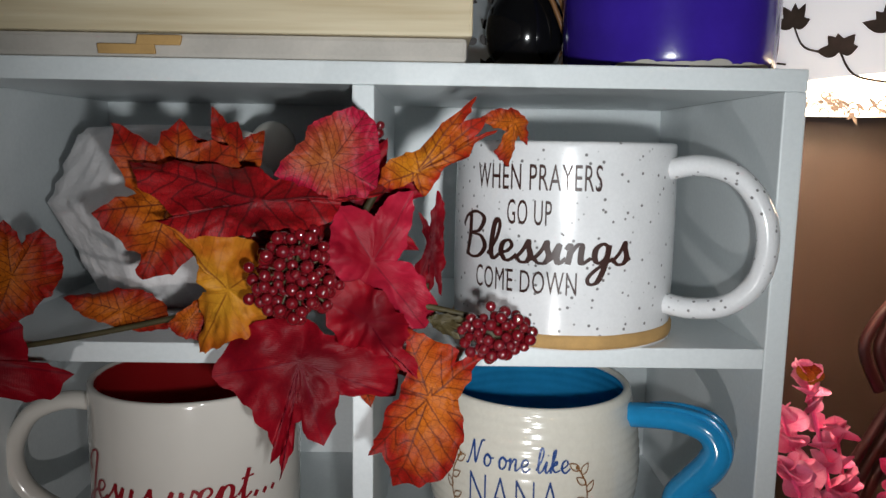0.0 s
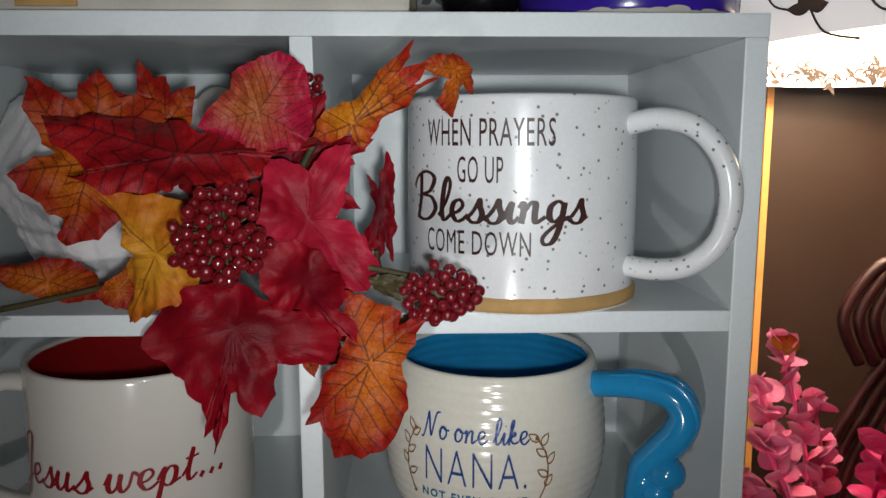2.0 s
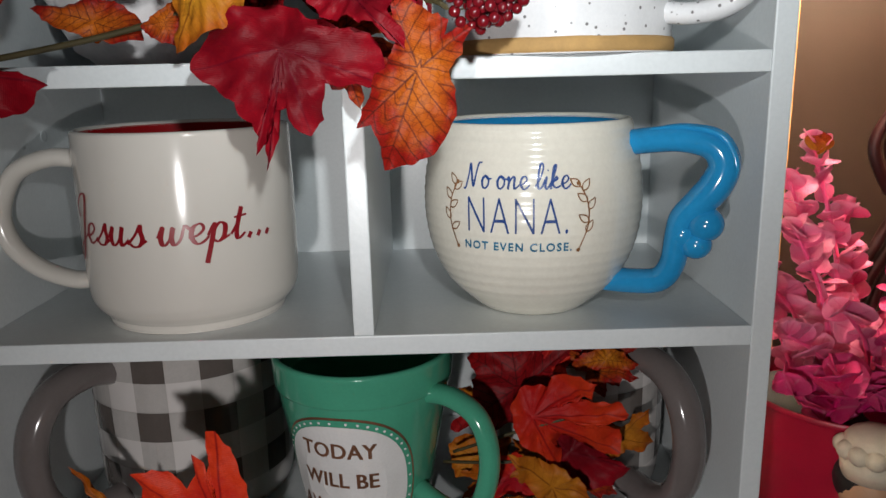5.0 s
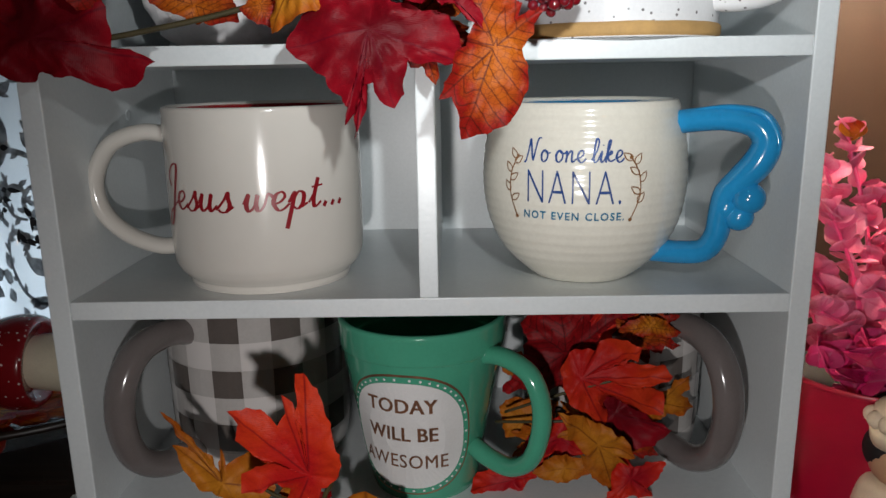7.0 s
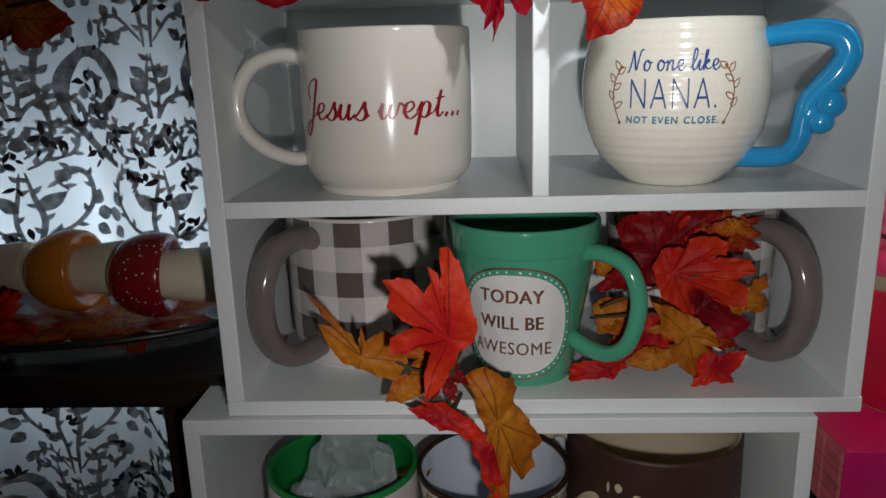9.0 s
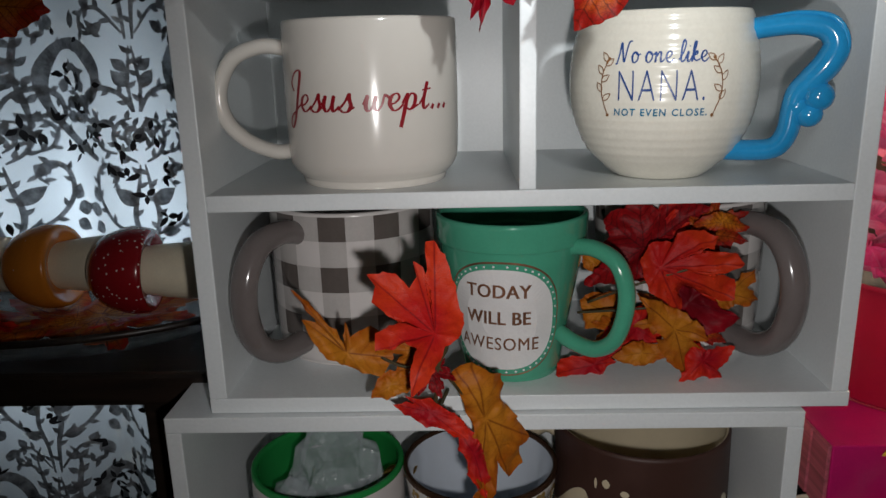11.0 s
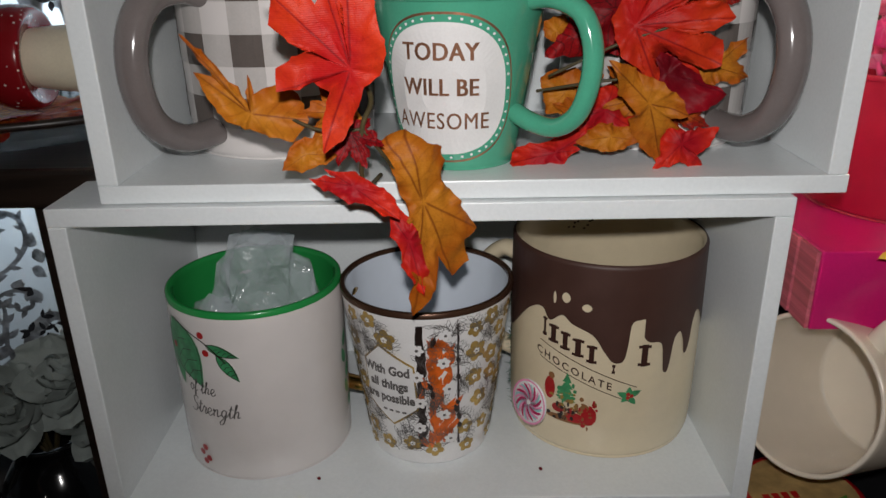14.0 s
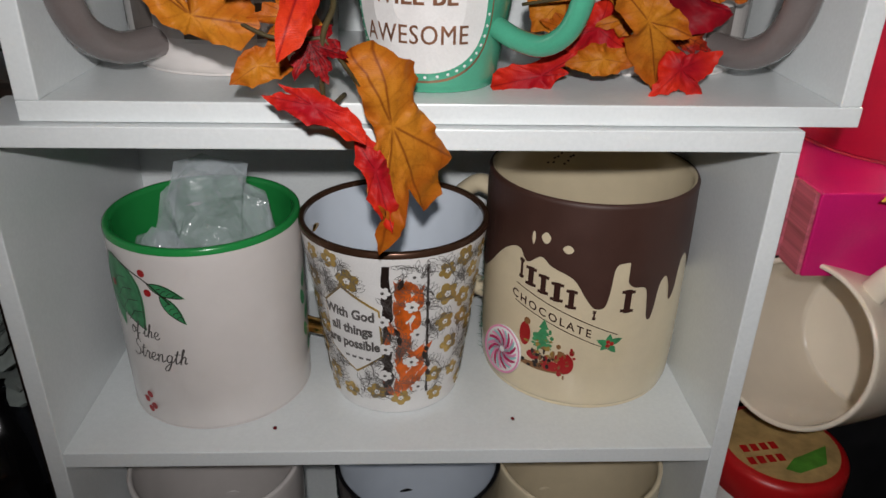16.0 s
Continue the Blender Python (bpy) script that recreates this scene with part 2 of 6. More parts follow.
def see_through(m, amount):
    """Cloth that lets light from behind come through."""
    t, p = nodes_of(m)
    tr, mx = t.nodes.new("ShaderNodeBsdfTranslucent"), t.nodes.new("ShaderNodeMixShader")
    link(t, p.inputs["Base Color"].links[0].from_socket, tr.inputs[0])
    mx.inputs[0].default_value = amount
    link(t, p.outputs[0], mx.inputs[1])
    link(t, tr.outputs[0], mx.inputs[2])
    link(t, mx.outputs[0], t.nodes["Material Output"].inputs[0])
    return m


see_through(curtain_cloth, 0.62)
curtain_print = see_through(material("grey_watercolour_print", (0.36, 0.37, 0.385), 0.7, 0.72, 85, 900, 0.1), 0.3)
curtain_ink = material("dark_ink_print", (0.025, 0.025, 0.03), 0.7, 0.6, 110, 900, 0.1)
shade_cloth = glowing("lit_shade_cloth", (1.0, 0.93, 0.84), 1.6)
shade_outer = glowing("lit_shade_outside", (0.86, 0.84, 0.86), 0.55)
shade_print = material("shade_print", (0.09, 0.06, 0.045), 0.8, 0.5, 70)
# the lamp's warm light on the trim, put into its base colour
trim_lamplight = material("painted_lamplight_trim", (0.75, 0.36, 0.10), 0.6, 0.1)
iron = material("dark_red_iron", (0.035, 0.006, 0.006), 0.4, 0.3)
mush_stem = material("cream_mushroom_stem", (0.74, 0.66, 0.50), 0.3, 0.08, 30, 700, 0.03)
mush_orange = speckled("orange_mushroom_cap", (0.62, 0.20, 0.02), (0.8, 0.6, 0.4), 0.12)
mush_red = speckled("red_mushroom_cap", (0.24, 0.008, 0.012), (0.75, 0.60, 0.55), 0.45)
white_bisque = material("white_textured_bisque", (0.78, 0.74, 0.74), 0.35, 0.08, 60, 300, 0.5)
petal_white = material("white_petal_cloth", (0.30, 0.34, 0.32), 0.7, 0.2, 60)
tan_plain = material("tan_plain", (0.55, 0.33, 0.20), 0.5, 0.1)
hat_cream = material("hat_cream", (0.74, 0.66, 0.52), 0.6, 0.12)
yellow_cloth = material("yellow_petal", (0.75, 0.42, 0.01), 0.6, 0.1)
lid_red = material("red_plastic_lid", (0.42, 0.008, 0.010), 0.35, 0.1)
label_white = material("white_paper_label", (0.75, 0.73, 0.70), 0.5, 0.05)
label_green = material("green_label", (0.08, 0.26, 0.03), 0.45, 0.5, 60)
label_tan = material("tan_label", (0.45, 0.30, 0.12), 0.45, 0.4, 60)
tinsel = material("green_tinsel", (0.10, 0.22, 0.17), 0.3, 0.6, 400, metal=0.7)
pink_print = material("pink_print", (0.80, 0.30, 0.48), 0.4, 0.1, bump=0)
magenta_print = material("magenta_print", (0.45, 0.01, 0.10), 0.4, 0.1, bump=0)
mint_print = material("mint_print", (0.30, 0.60, 0.60), 0.4, 0.1, bump=0)
# orange that stands for warm lamplight mirrored in the gold foil
orange_reflection = material("orange_reflection", (0.68, 0.13, 0.015), 0.3, 0.6, 120, bump=0)
black_print = material("black_print", (0.02, 0.012, 0.01), 0.35, 0.2, bump=0)
white_print = material("white_print", (0.80, 0.79, 0.78), 0.3, 0.05, bump=0)
ochre_print = material("ochre_gold_print", (0.50, 0.33, 0.09), 0.25, 0.25, metal=0.3, bump=0)
holly_green = material("holly_green_print", (0.05, 0.27, 0.11), 0.35, 0.4, 150, bump=0)
red_print = material("red_print", (0.40, 0.012, 0.015), 0.35, 0.3, bump=0)
brass = material("brass", (0.50, 0.30, 0.10), 0.3, 0.2, metal=1.0)


def clear_plastic(name, tint, clear, rough):
    """Thin clear film: partly seen through, with sharp glints on its creases."""
    m = bpy.data.materials.new(name)
    t, p = nodes_of(m)
    p.inputs["Base Color"].default_value = (*tint, 1)
    p.inputs["Roughness"].default_value = rough
    p.inputs["Specular IOR Level"].default_value = 1.0
    n = noise_tex(t, 75, 3)
    b = t.nodes.new("ShaderNodeBump")
    b.inputs["Strength"].default_value, b.inputs["Distance"].default_value = 0.7, 0.006
    link(t, n.outputs[0], b.inputs["Height"])
    link(t, b.outputs[0], p.inputs["Normal"])
    tr, mx = t.nodes.new("ShaderNodeBsdfTransparent"), t.nodes.new("ShaderNodeMixShader")
    mx.inputs[0].default_value = clear
    link(t, p.outputs[0], mx.inputs[1])
    link(t, tr.outputs[0], mx.inputs[2])
    link(t, mx.outputs[0], t.nodes["Material Output"].inputs[0])
    return m


bag_plastic = clear_plastic("clear_bag_plastic", (0.66, 0.73, 0.77), 0.66, 0.16)
smoke_glass = clear_plastic("smoked_glass", (0.05, 0.045, 0.04), 0.4, 0.1)


# ---- shapes ----
def thing(name, place, label, category, group="", kind="", turn=(0, 0, 0)):
    e = new(name)
    e.empty_display_size = 0.01
    e.matrix_world = pose(*place, *turn)
    return tagged(e, label, category, group, kind)


def part(name, bm, mat, parent, label="", smooth=True):
    me = bpy.data.meshes.new(name)
    bm.normal_update()
    if smooth:
        for f in bm.faces:
            f.smooth = True
    bm.to_mesh(me)
    bm.free()
    me.materials.append(mat)
    ob = new(name, me)
    if parent is not None:
        ob.parent = parent
    if label:
        ob["label"] = label
    return ob


def joined(ob):
    """Marks a mesh of many tiny pieces."""
    ob["kind"] = "stuff"
    return ob


def shared(name, me, parent, m):
    ob = new(name, me)
    ob.parent = parent
    ob.matrix_basis = m
    return ob


def box(bm, x0, x1, y0, y1, z0, z1, bevel=0.0008):
    r = bmesh.ops.create_cube(bm, size=1, matrix=Matrix.LocRotScale(((x0 + x1) / 2, (y0 + y1) / 2, (z0 + z1) / 2), None, (x1 - x0, y1 - y0, z1 - z0)))
    if bevel:
        es = list({e for v in r["verts"] for e in v.link_edges})
        bmesh.ops.bevel(bm, geom=es, offset=bevel, segments=2, affect="EDGES", profile=0.6)
    return bm


def board(name, x0, x1, y0, y1, z0, z1, mat, parent, bevel=0.0008, label=""):
    return part(name, box(bmesh.new(), x0, x1, y0, y1, z0, z1, bevel), mat, parent, label, smooth=False)


def lathe(profile, seg=72, closed=False, wob=0.0):
    """Turns (radius, height) pairs about z."""
    bm = bmesh.new()
    rings = []
    for k, (r, z) in enumerate(profile):
        if r < 1e-6:
            rings.append([bm.verts.new((0, 0, z))])
        else:
            rings.append([bm.verts.new(((r + wob * noise.noise((4 * math.cos(a), 4 * math.sin(a), z * 60))) * math.cos(a), (r + wob * noise.noise((4 * math.cos(a), 4 * math.sin(a), z * 60))) * math.sin(a), z)) for a in (2 * math.pi * i / seg for i in range(seg))])
    for a, b in zip(rings, rings[1:]):
        for i in range(seg):
            j = (i + 1) % seg
            q = [a[i % len(a)], a[j % len(a)], b[j % len(b)], b[i % len(b)]]
            q = list(dict.fromkeys(q))
            if len(q) > 2:
                bm.faces.new(q)
    return bm


def smooth_path(points, steps=8, closed=False):
    """A Catmull-Rom curve through the points."""
    p = [Vector(q) for q in points]
    out = []
    n = len(p)
    for i in range(n if closed else n - 1):
        a, b, c, d = (p[(i - 1) % n], p[i], p[(i + 1) % n], p[(i + 2) % n]) if closed else (p[max(i - 1, 0)], p[i], p[i + 1], p[min(i + 2, n - 1)])
        for s in range(steps):
            t = s / steps
            out.append(0.5 * ((2 * b) + (c - a) * t + (2 * a - 5 * b + 4 * c - d) * t * t + (3 * b - a - 3 * c + d) * t ** 3))
    if not closed:
        out.append(p[-1])
    return out


def sweep(bm, path, radius, seg=12, side=Vector((0, 1, 0)), flat=1.0):
    """A tube along the path; radius is a number or a function of 0..1; flat widens it along side."""
    rings = []
    n = len(path)
    for i, q in enumerate(path):
        d = (path[min(i + 1, n - 1)] - path[max(i - 1, 0)]).normalized()
        s = (side - d * side.dot(d))
        s = s.normalized() if s.length > 1e-5 else d.orthogonal().normalized()
        u = d.cross(s)
        r = radius(i / (n - 1)) if callable(radius) else radius
        rings.append([bm.verts.new(q + s * (r * flat * math.cos(a)) + u * (r * math.sin(a))) for a in (2 * math.pi * k / seg for k in range(seg))])
    for a, b in zip(rings, rings[1:]):
        for i in range(seg):
            bm.faces.new((a[i], a[(i + 1) % seg], b[(i + 1) % seg], b[i]))
    bm.faces.new(rings[0][::-1])
    bm.faces.new(rings[-1])
    return bm


def ball(bm, place, r, squash=(1, 1, 1), seg=16):
    bmesh.ops.create_uvsphere(bm, u_segments=seg, v_segments=max(6, seg // 2), radius=r, matrix=Matrix.LocRotScale(place, None, squash))
    return bm


# ---- prints that follow a round wall ----
def on_wall(radius_at, u, z, lift=0.0004):
    """A place on a turned wall: u metres round from the side that faces the room's front, z up."""
    r = radius_at(z) + lift
    a = -math.pi / 2 + u / radius_at(z)
    return Vector((r * math.cos(a), r * math.sin(a), z))


def ribbon(bm, place, path, width, closed=False):
    """A printed stroke of the given width (number or function of 0..1) along (u, z) points."""
    n = len(path)
    prev = None
    for i, q in enumerate(path):
        d = (path[min(i + 1, n - 1)] - path[max(i - 1, 0)])
        d = d.normalized() if d.length > 1e-9 else Vector((1, 0))
        w = (width(i / max(1, n - 1), d) if callable(width) else width) / 2
        nn = Vector((-d.y, d.x)) * w
        pair = [bm.verts.new(place(*(q + nn))), bm.verts.new(place(*(q - nn)))]
        if prev:
            bm.faces.new((prev[1], pair[1], pair[0], prev[0]))
        prev = pair
    return bm


def blot(bm, place, outline, lift_centre=None):
    """A filled shape from an outline of (u, z), fanned from its middle."""
    c = sum((Vector(p) for p in outline), Vector((0, 0))) / len(outline)
    rings = [[bm.verts.new(place(*(c + (Vector(p) - c) * f))) for p in outline] for f in (0.34, 0.67, 1.0)]
    mid = bm.verts.new(place(*c))
    n = len(outline)
    for i in range(n):
        j = (i + 1) % n
        bm.faces.new((mid, rings[0][i], rings[0][j]))
        for a, b in zip(rings, rings[1:]):
            bm.faces.new((a[i], b[i], b[j], a[j]))
    return bm


def lens_shape(x, z, length, width, angle, k=8):
    """The outline of a pointed leaf."""
    c, s = math.cos(angle), math.sin(angle)
    pts = [(length * i / k, width / 2 * math.sin(math.pi * (i / k) ** 0.8)) for i in range(k + 1)] + [(length * i / k, -width / 2 * math.sin(math.pi * (i / k) ** 0.8)) for i in range(k - 1, 0, -1)]
    return [(x + a * c - b * s, z + a * s + b * c) for a, b in pts]


def flower_shape(x, z, r, petals=5, turn=0.0, k=40):
    return [(x + r * (0.68 + 0.32 * abs(math.cos(petals * a / 2))) * math.cos(a + turn), z + r * (0.68 + 0.32 * abs(math.cos(petals * a / 2))) * math.sin(a + turn)) for a in (2 * math.pi * i / k for i in range(k))]


def disc_shape(x, z, rx, rz=None, k=24, power=2.0):
    rz = rz or rx
    f = lambda v: math.copysign(abs(v) ** (2 / power), v)
    return [(x + rx * f(math.cos(2 * math.pi * i / k)), z + rz * f(math.sin(2 * math.pi * i / k))) for i in range(k)]


def letters(words, size, place, mat, parent, u, z, wide=1.0, shear=0.0, weight=0.0, gap=1.0, label=""):
    """Words in the built-in font, laid on a wall and centred on (u, z)."""
    cu = bpy.data.curves.new("lettering", "FONT")
    cu.body, cu.size, cu.align_x, cu.shear, cu.offset, cu.space_character, cu.resolution_u = words, size, "CENTER", shear, weight, gap, 3
    ob = bpy.data.objects.new("lettering", cu)
    scene.collection.objects.link(ob)
    me = bpy.data.meshes.new_from_object(ob.evaluated_get(bpy.context.evaluated_depsgraph_get()))
    bpy.data.objects.remove(ob)
    bm = bmesh.new()
    bm.from_mesh(me)
    xs, ys = [v.co.x for v in bm.verts], [v.co.y for v in bm.verts]
    for axis, lo, hi, step in (((1, 0, 0), min(xs), max(xs), 0.005 / wide), ((0, 1, 0), min(ys), max(ys), 0.004)):
        for k in range(1, int((hi - lo) / step) + 1):
            bmesh.ops.bisect_plane(bm, geom=bm.verts[:] + bm.edges[:] + bm.faces[:], plane_co=Vector(axis) * (lo + k * step), plane_no=axis)
    for v in bm.verts:
        v.co = place(u + v.co.x * wide, z + v.co.y)
    return part("lettering", bm, mat, parent, label, smooth=False)


# handwritten letters as strokes: x,y pairs on a line of x-height 1; '|' lifts the pen
PEN = {
    "e": (0.75, "0,.35 .35,.45 .55,.75 .4,1 .15,.85 .1,.4 .35,.02 .6,.1 .8,.35"),
    "s": (0.72, "0,.1 .3,.6 .45,1.05 .5,.75 .62,.35 .5,.03 .25,0 .12,.14|.5,.03 .8,.3"),
    "l": (0.55, "0,.2 .35,1 .45,1.7 .3,2 .17,1.6 .15,.5 .3,.02 .6,.3"),
    "i": (0.5, "0,.3 .22,.95 .2,.3 .32,.02 .55,.3|.27,1.4 .3,1.46"),
    "n": (1.0, "0,.7 .12,.95 .18,.6 .15,0|.16,.4 .4,.92 .58,.9 .6,.4 .68,.04 1,.32"),
    "g": (0.85, "0,.3 .2,.2|.62,.85 .4,1 .15,.75 .15,.3 .35,.08 .6,.4 .65,.95 .6,0 .4,-.8 .1,-.95 .0,-.65 .3,-.2 .9,.3"),
    "u": (0.95, "0,.4 .15,.95 .13,.35 .3,.03 .52,.3 .63,.95 .6,.35 .72,.03 .98,.35"),
    "w": (1.2, "0,.4 .15,.95 .13,.35 .28,.03 .48,.3 .56,.9 .55,.35 .7,.03 .9,.3 .98,.85 1.02,.95 1.25,.75"),
    "p": (0.95, "0,.4 .2,.95 .18,.2 .08,-1.0|.19,.5 .4,.95 .65,.8 .65,.3 .45,.03 .25,.15|.5,.04 .9,.3"),
    "t": (0.6, "0,.3 .28,1.0 .33,1.6 .22,.5 .33,.03 .62,.3|.05,1.12 .6,1.2"),
    "o": (0.8, "0,.5 .15,.9 .38,1 .1,.75 .12,.2 .35,.02 .6,.3 .58,.8 .35,.98 .55,.75 .85,.8"),
    "k": (0.9, "0,.2 .3,1.1 .38,1.8 .22,1.7 .18,.9 .14,0|.18,.4 .45,.95 .55,.75 .25,.5 .5,.1 .9,.25"),
    "h": (0.9, "0,.2 .3,1.2 .36,1.8 .22,1.6 .16,0|.18,.5 .4,.95 .58,.8 .58,.15 .85,.25"),
    "f": (0.6, "0,.3 .35,1.2 .4,1.8 .25,1.7 .2,.5 .15,-.6 .3,-.4 .3,.1 .65,.3"),
    "r": (0.7, "0,.3 .22,1.05 .3,.85 .52,.85 .45,.3 .55,.03 .75,.3"),
    "B": (1.5, ".25,2.1 .32,1 .2,-.05|-.25,1.5 .0,2.0 .6,2.25 1.1,1.95 .9,1.35 .45,1.15 1.0,1.05 1.3,.55 1.0,.05 .5,-.05 .1,.2"),
    "J": (1.0, ".35,1.2 .1,1.7 .35,2.3 .8,2.35 .75,1.2 .6,-.3 .35,-1.0 .1,-.8 .2,-.35 .7,.1 1.0,.4"),
    "N": (1.5, "-.1,-.05 .1,.0 .3,1.0 .4,1.9 .55,1.2 .8,.1 .95,1.0 1.15,1.9 1.45,2.0"),
    "S": (1.0, ".9,1.7 .6,2.0 .2,1.7 .35,1.2 .8,.8 .75,.2 .3,-.05 -.1,.2"),
    ".": (0.45, ".30,.26 .2,-.02"),
    " ": (0.5, ""),
}


def script(words, height, place, mat, parent, u, z, thin=0.0005, thick=0.0014, slant=0.15, wide=1.0, label=""):
    """Flowing handwriting centred on (u, z): thick down strokes, thin up strokes. One mesh for the line."""
    total = sum(PEN[c][0] for c in words) * height * wide
    bm = bmesh.new()
    x = u - total / 2
    for c in words:
        adv, marks = PEN[c]
        for stroke in filter(None, marks.split("|")):
            pts = [tuple(float(v) for v in q.split(",")) for q in stroke.split()]
            pts = [(x + (a * wide + b * slant) * height, z + b * height) for a, b in pts]
            path = smooth_path(pts, 7)
            ribbon(bm, place, path, lambda f, d: thin + (thick - thin) * max(0, abs(d.y) - 0.3 if d.y < 0 else 0.25 * abs(d.y)))
        x += adv * height * wide
    return part("lettering", bm, mat, parent, label, smooth=False)


# ---- mugs ----
def mug(name, place, profile, wall, outside, inside, label, turn=0.0, rim=None, seg=80, wob=0.0):
    """A turned mug: profile is the outer wall from the foot's middle to the rim; wall its thickness."""
    e = thing(name, place, label, "mug", "mugs in the cubbies", turn=(0, 0, turn))
    top_r, top_z = profile[-1]
    lip = [(top_r - wall * (0.5 - 0.5 * math.cos(a)), top_z + wall * 0.5 * math.sin(a)) for a in (math.pi * k / 6 for k in range(1, 6))]
    part("body", lathe(list(profile) + lip + [(top_r - wall, top_z - 0.0005)], seg, wob=wob), outside, e)
    inner = [(max(0.0, r - wall), z) for r, z in profile if z > 0.006 and r > wall]
    inner = [(0, 0.006), (inner[0][0] * 0.96, 0.0062)] + inner[:-1] + [(top_r - wall, top_z)]
    part("interior", lathe(inner, seg), inside, e)
    if rim:
        part("rim", lathe([(top_r + 0.0003, top_z - 0.0016)] + [(r + 0.0003 * (1 if k < 3 else -1), z + 0.0003) for k, (r, z) in enumerate(lip)] + [(top_r - wall - 0.0003, top_z - 0.001)], seg), rim, e)
    return e


def handle(e, points, radius, mat, angle, flat=1.2, name="handle", label=""):
    """A handle through (reach, height) points, standing out from the mug at the given angle."""
    a = radians(angle)
    path = [Vector((x * math.cos(a), x * math.sin(a), z)) for x, z in (tuple(q) for q in smooth_path(points, 8))]
    return part(name, sweep(bmesh.new(), path, radius, 14, Vector((-math.sin(a), math.cos(a), 0)), flat), mat, e, label)


def wall_of(profile):
    pts = [(r, z) for r, z in profile if r > 0]

    def radius_at(z):
        for (r0, z0), (r1, z1) in zip(pts, pts[1:]):
            if z0 <= z <= z1 and z1 > z0:
                return r0 + (r1 - r0) * (z - z0) / (z1 - z0)
        return pts[-1][0] if z > pts[-1][1] else pts[0][0]
    return radius_at


def turned(points, steps=6):
    """A profile smoothed through the points."""
    return [(max(0.0, p.x), p.y) for p in smooth_path(points, steps)]


# ---- leaves ----
MAPLE = ((0, 1), (10, 0.72), (16, 0.76), (27, 0.42), (40, 0.72), (48, 0.94), (58, 0.64), (72, 0.66), (84, 0.42), (104, 0.68), (118, 0.5), (150, 0.34), (180, 0.14), (210, 0.34), (242, 0.5), (256, 0.68), (276, 0.42), (288, 0.66), (302, 0.64), (312, 0.94), (320, 0.72), (333, 0.42), (344, 0.76), (350, 0.72))


def leaf_mesh(size, curl, seed, shape, crumple=1.0, rings=10):
    """A cloth leaf about its hub: shape gives (degrees, reach) of its tips and notches. Pressed veins run
    to the tips, the cloth sags and puckers between them, and the edge frays a little."""
    rnd = random.Random(seed)
    corners = list(shape) + [(shape[0][0] + 360, shape[0][1])]
    n = len(shape)
    tips = [a for k, (a, r) in enumerate(shape) if r >= shape[k - 1][1] and r >= shape[(k + 1) % n][1]]
    off, off2, tw = rnd.uniform(0, 50), rnd.uniform(0, 50), rnd.uniform(-0.12, 0.12)
    rim = []
    for (a0, r0), (a1, r1) in zip(corners, corners[1:]):
        p, q = [Vector((r * math.cos(radians(a)), r * math.sin(radians(a)))) for a, r in ((a0, r0), (a1, r1))]
        steps = max(3, int((q - p).length / 0.04), int((a1 - a0) / 5))
        side = Vector((q.y - p.y, p.x - q.x))
        for k in range(steps):
            f = k / steps
            tooth = max(0.0, 1 - abs(f - (0.42 if r0 < r1 else 0.58)) / 0.16) * (0.08 if (q - p).length > 0.26 else 0.03)
            rim.append(p.lerp(q, f) + side * (0.035 * math.sin(math.pi * f) + 0.025 * math.sin(2 * math.pi * f + off) + tooth))
    far = max(r for _, r in shape)
    bm = bmesh.new()
    lv, lr, la, lc = [bm.verts.layers.float.new(k) for k in ("vein", "reach", "along", "across")]
    mid = bm.verts.new((0, 0, 0))
    mid[lv], mid[lr] = 0.6, 0
    grid = []
    for k in range(1, rings + 1):
        f = k / rings
        row = []
        for q in rim:
            x, y = q * f
            deg = math.degrees(math.atan2(y, x))
            turn = min((((deg - b + 180) % 360 - 180) for b in tips), key=abs)
            near = abs(turn)
            wide = near * f * q.length
            sag = -0.0042 * min(wide, 22) * (0.6 + 0.4 * math.sin(off + 0.05 * deg))
            fold_a = 0.5 - abs(noise.noise((x * 1.7 + off, y * 1.7 + off2, off)))
            fold_b = 0.5 - abs(noise.noise((x * 4.2 + off2, y * 4.2 + off, 3.0)))
            z = sag - 0.3 * curl * (x * x + y * y) + f * (0.34 * (fold_a - 0.3) + 0.17 * (fold_b - 0.3)) + 0.20 * f * noise.noise((x * 1.3 + off, y * 1.3, off2)) + tw * x * y
            z += 0.020 * f * noise.noise((x * 13 + off, y * 13, 7.0)) + 0.05 * f ** 4 * noise.noise((deg * 0.05 + off, 4.0, off2))
            v = bm.verts.new((x * size, y * size, z * size * crumple))
            v[lv] = max(0, 1 - wide / 2.2)
            v[la], v[lc] = math.hypot(x, y) * math.cos(radians(turn)), math.hypot(x, y) * abs(math.sin(radians(turn)))
            v[lr] = min(1, f * (0.45 + 0.55 * q.length / far))
            row.append(v)
        grid.append(row)
    for i in range(len(rim)):
        j = (i + 1) % len(rim)
        bm.faces.new((mid, grid[0][i], grid[0][j]))
        for a, b in zip(grid, grid[1:]):
            bm.faces.new((a[i], b[i], b[j], a[j]))
    return bm


LEAVES = [0]


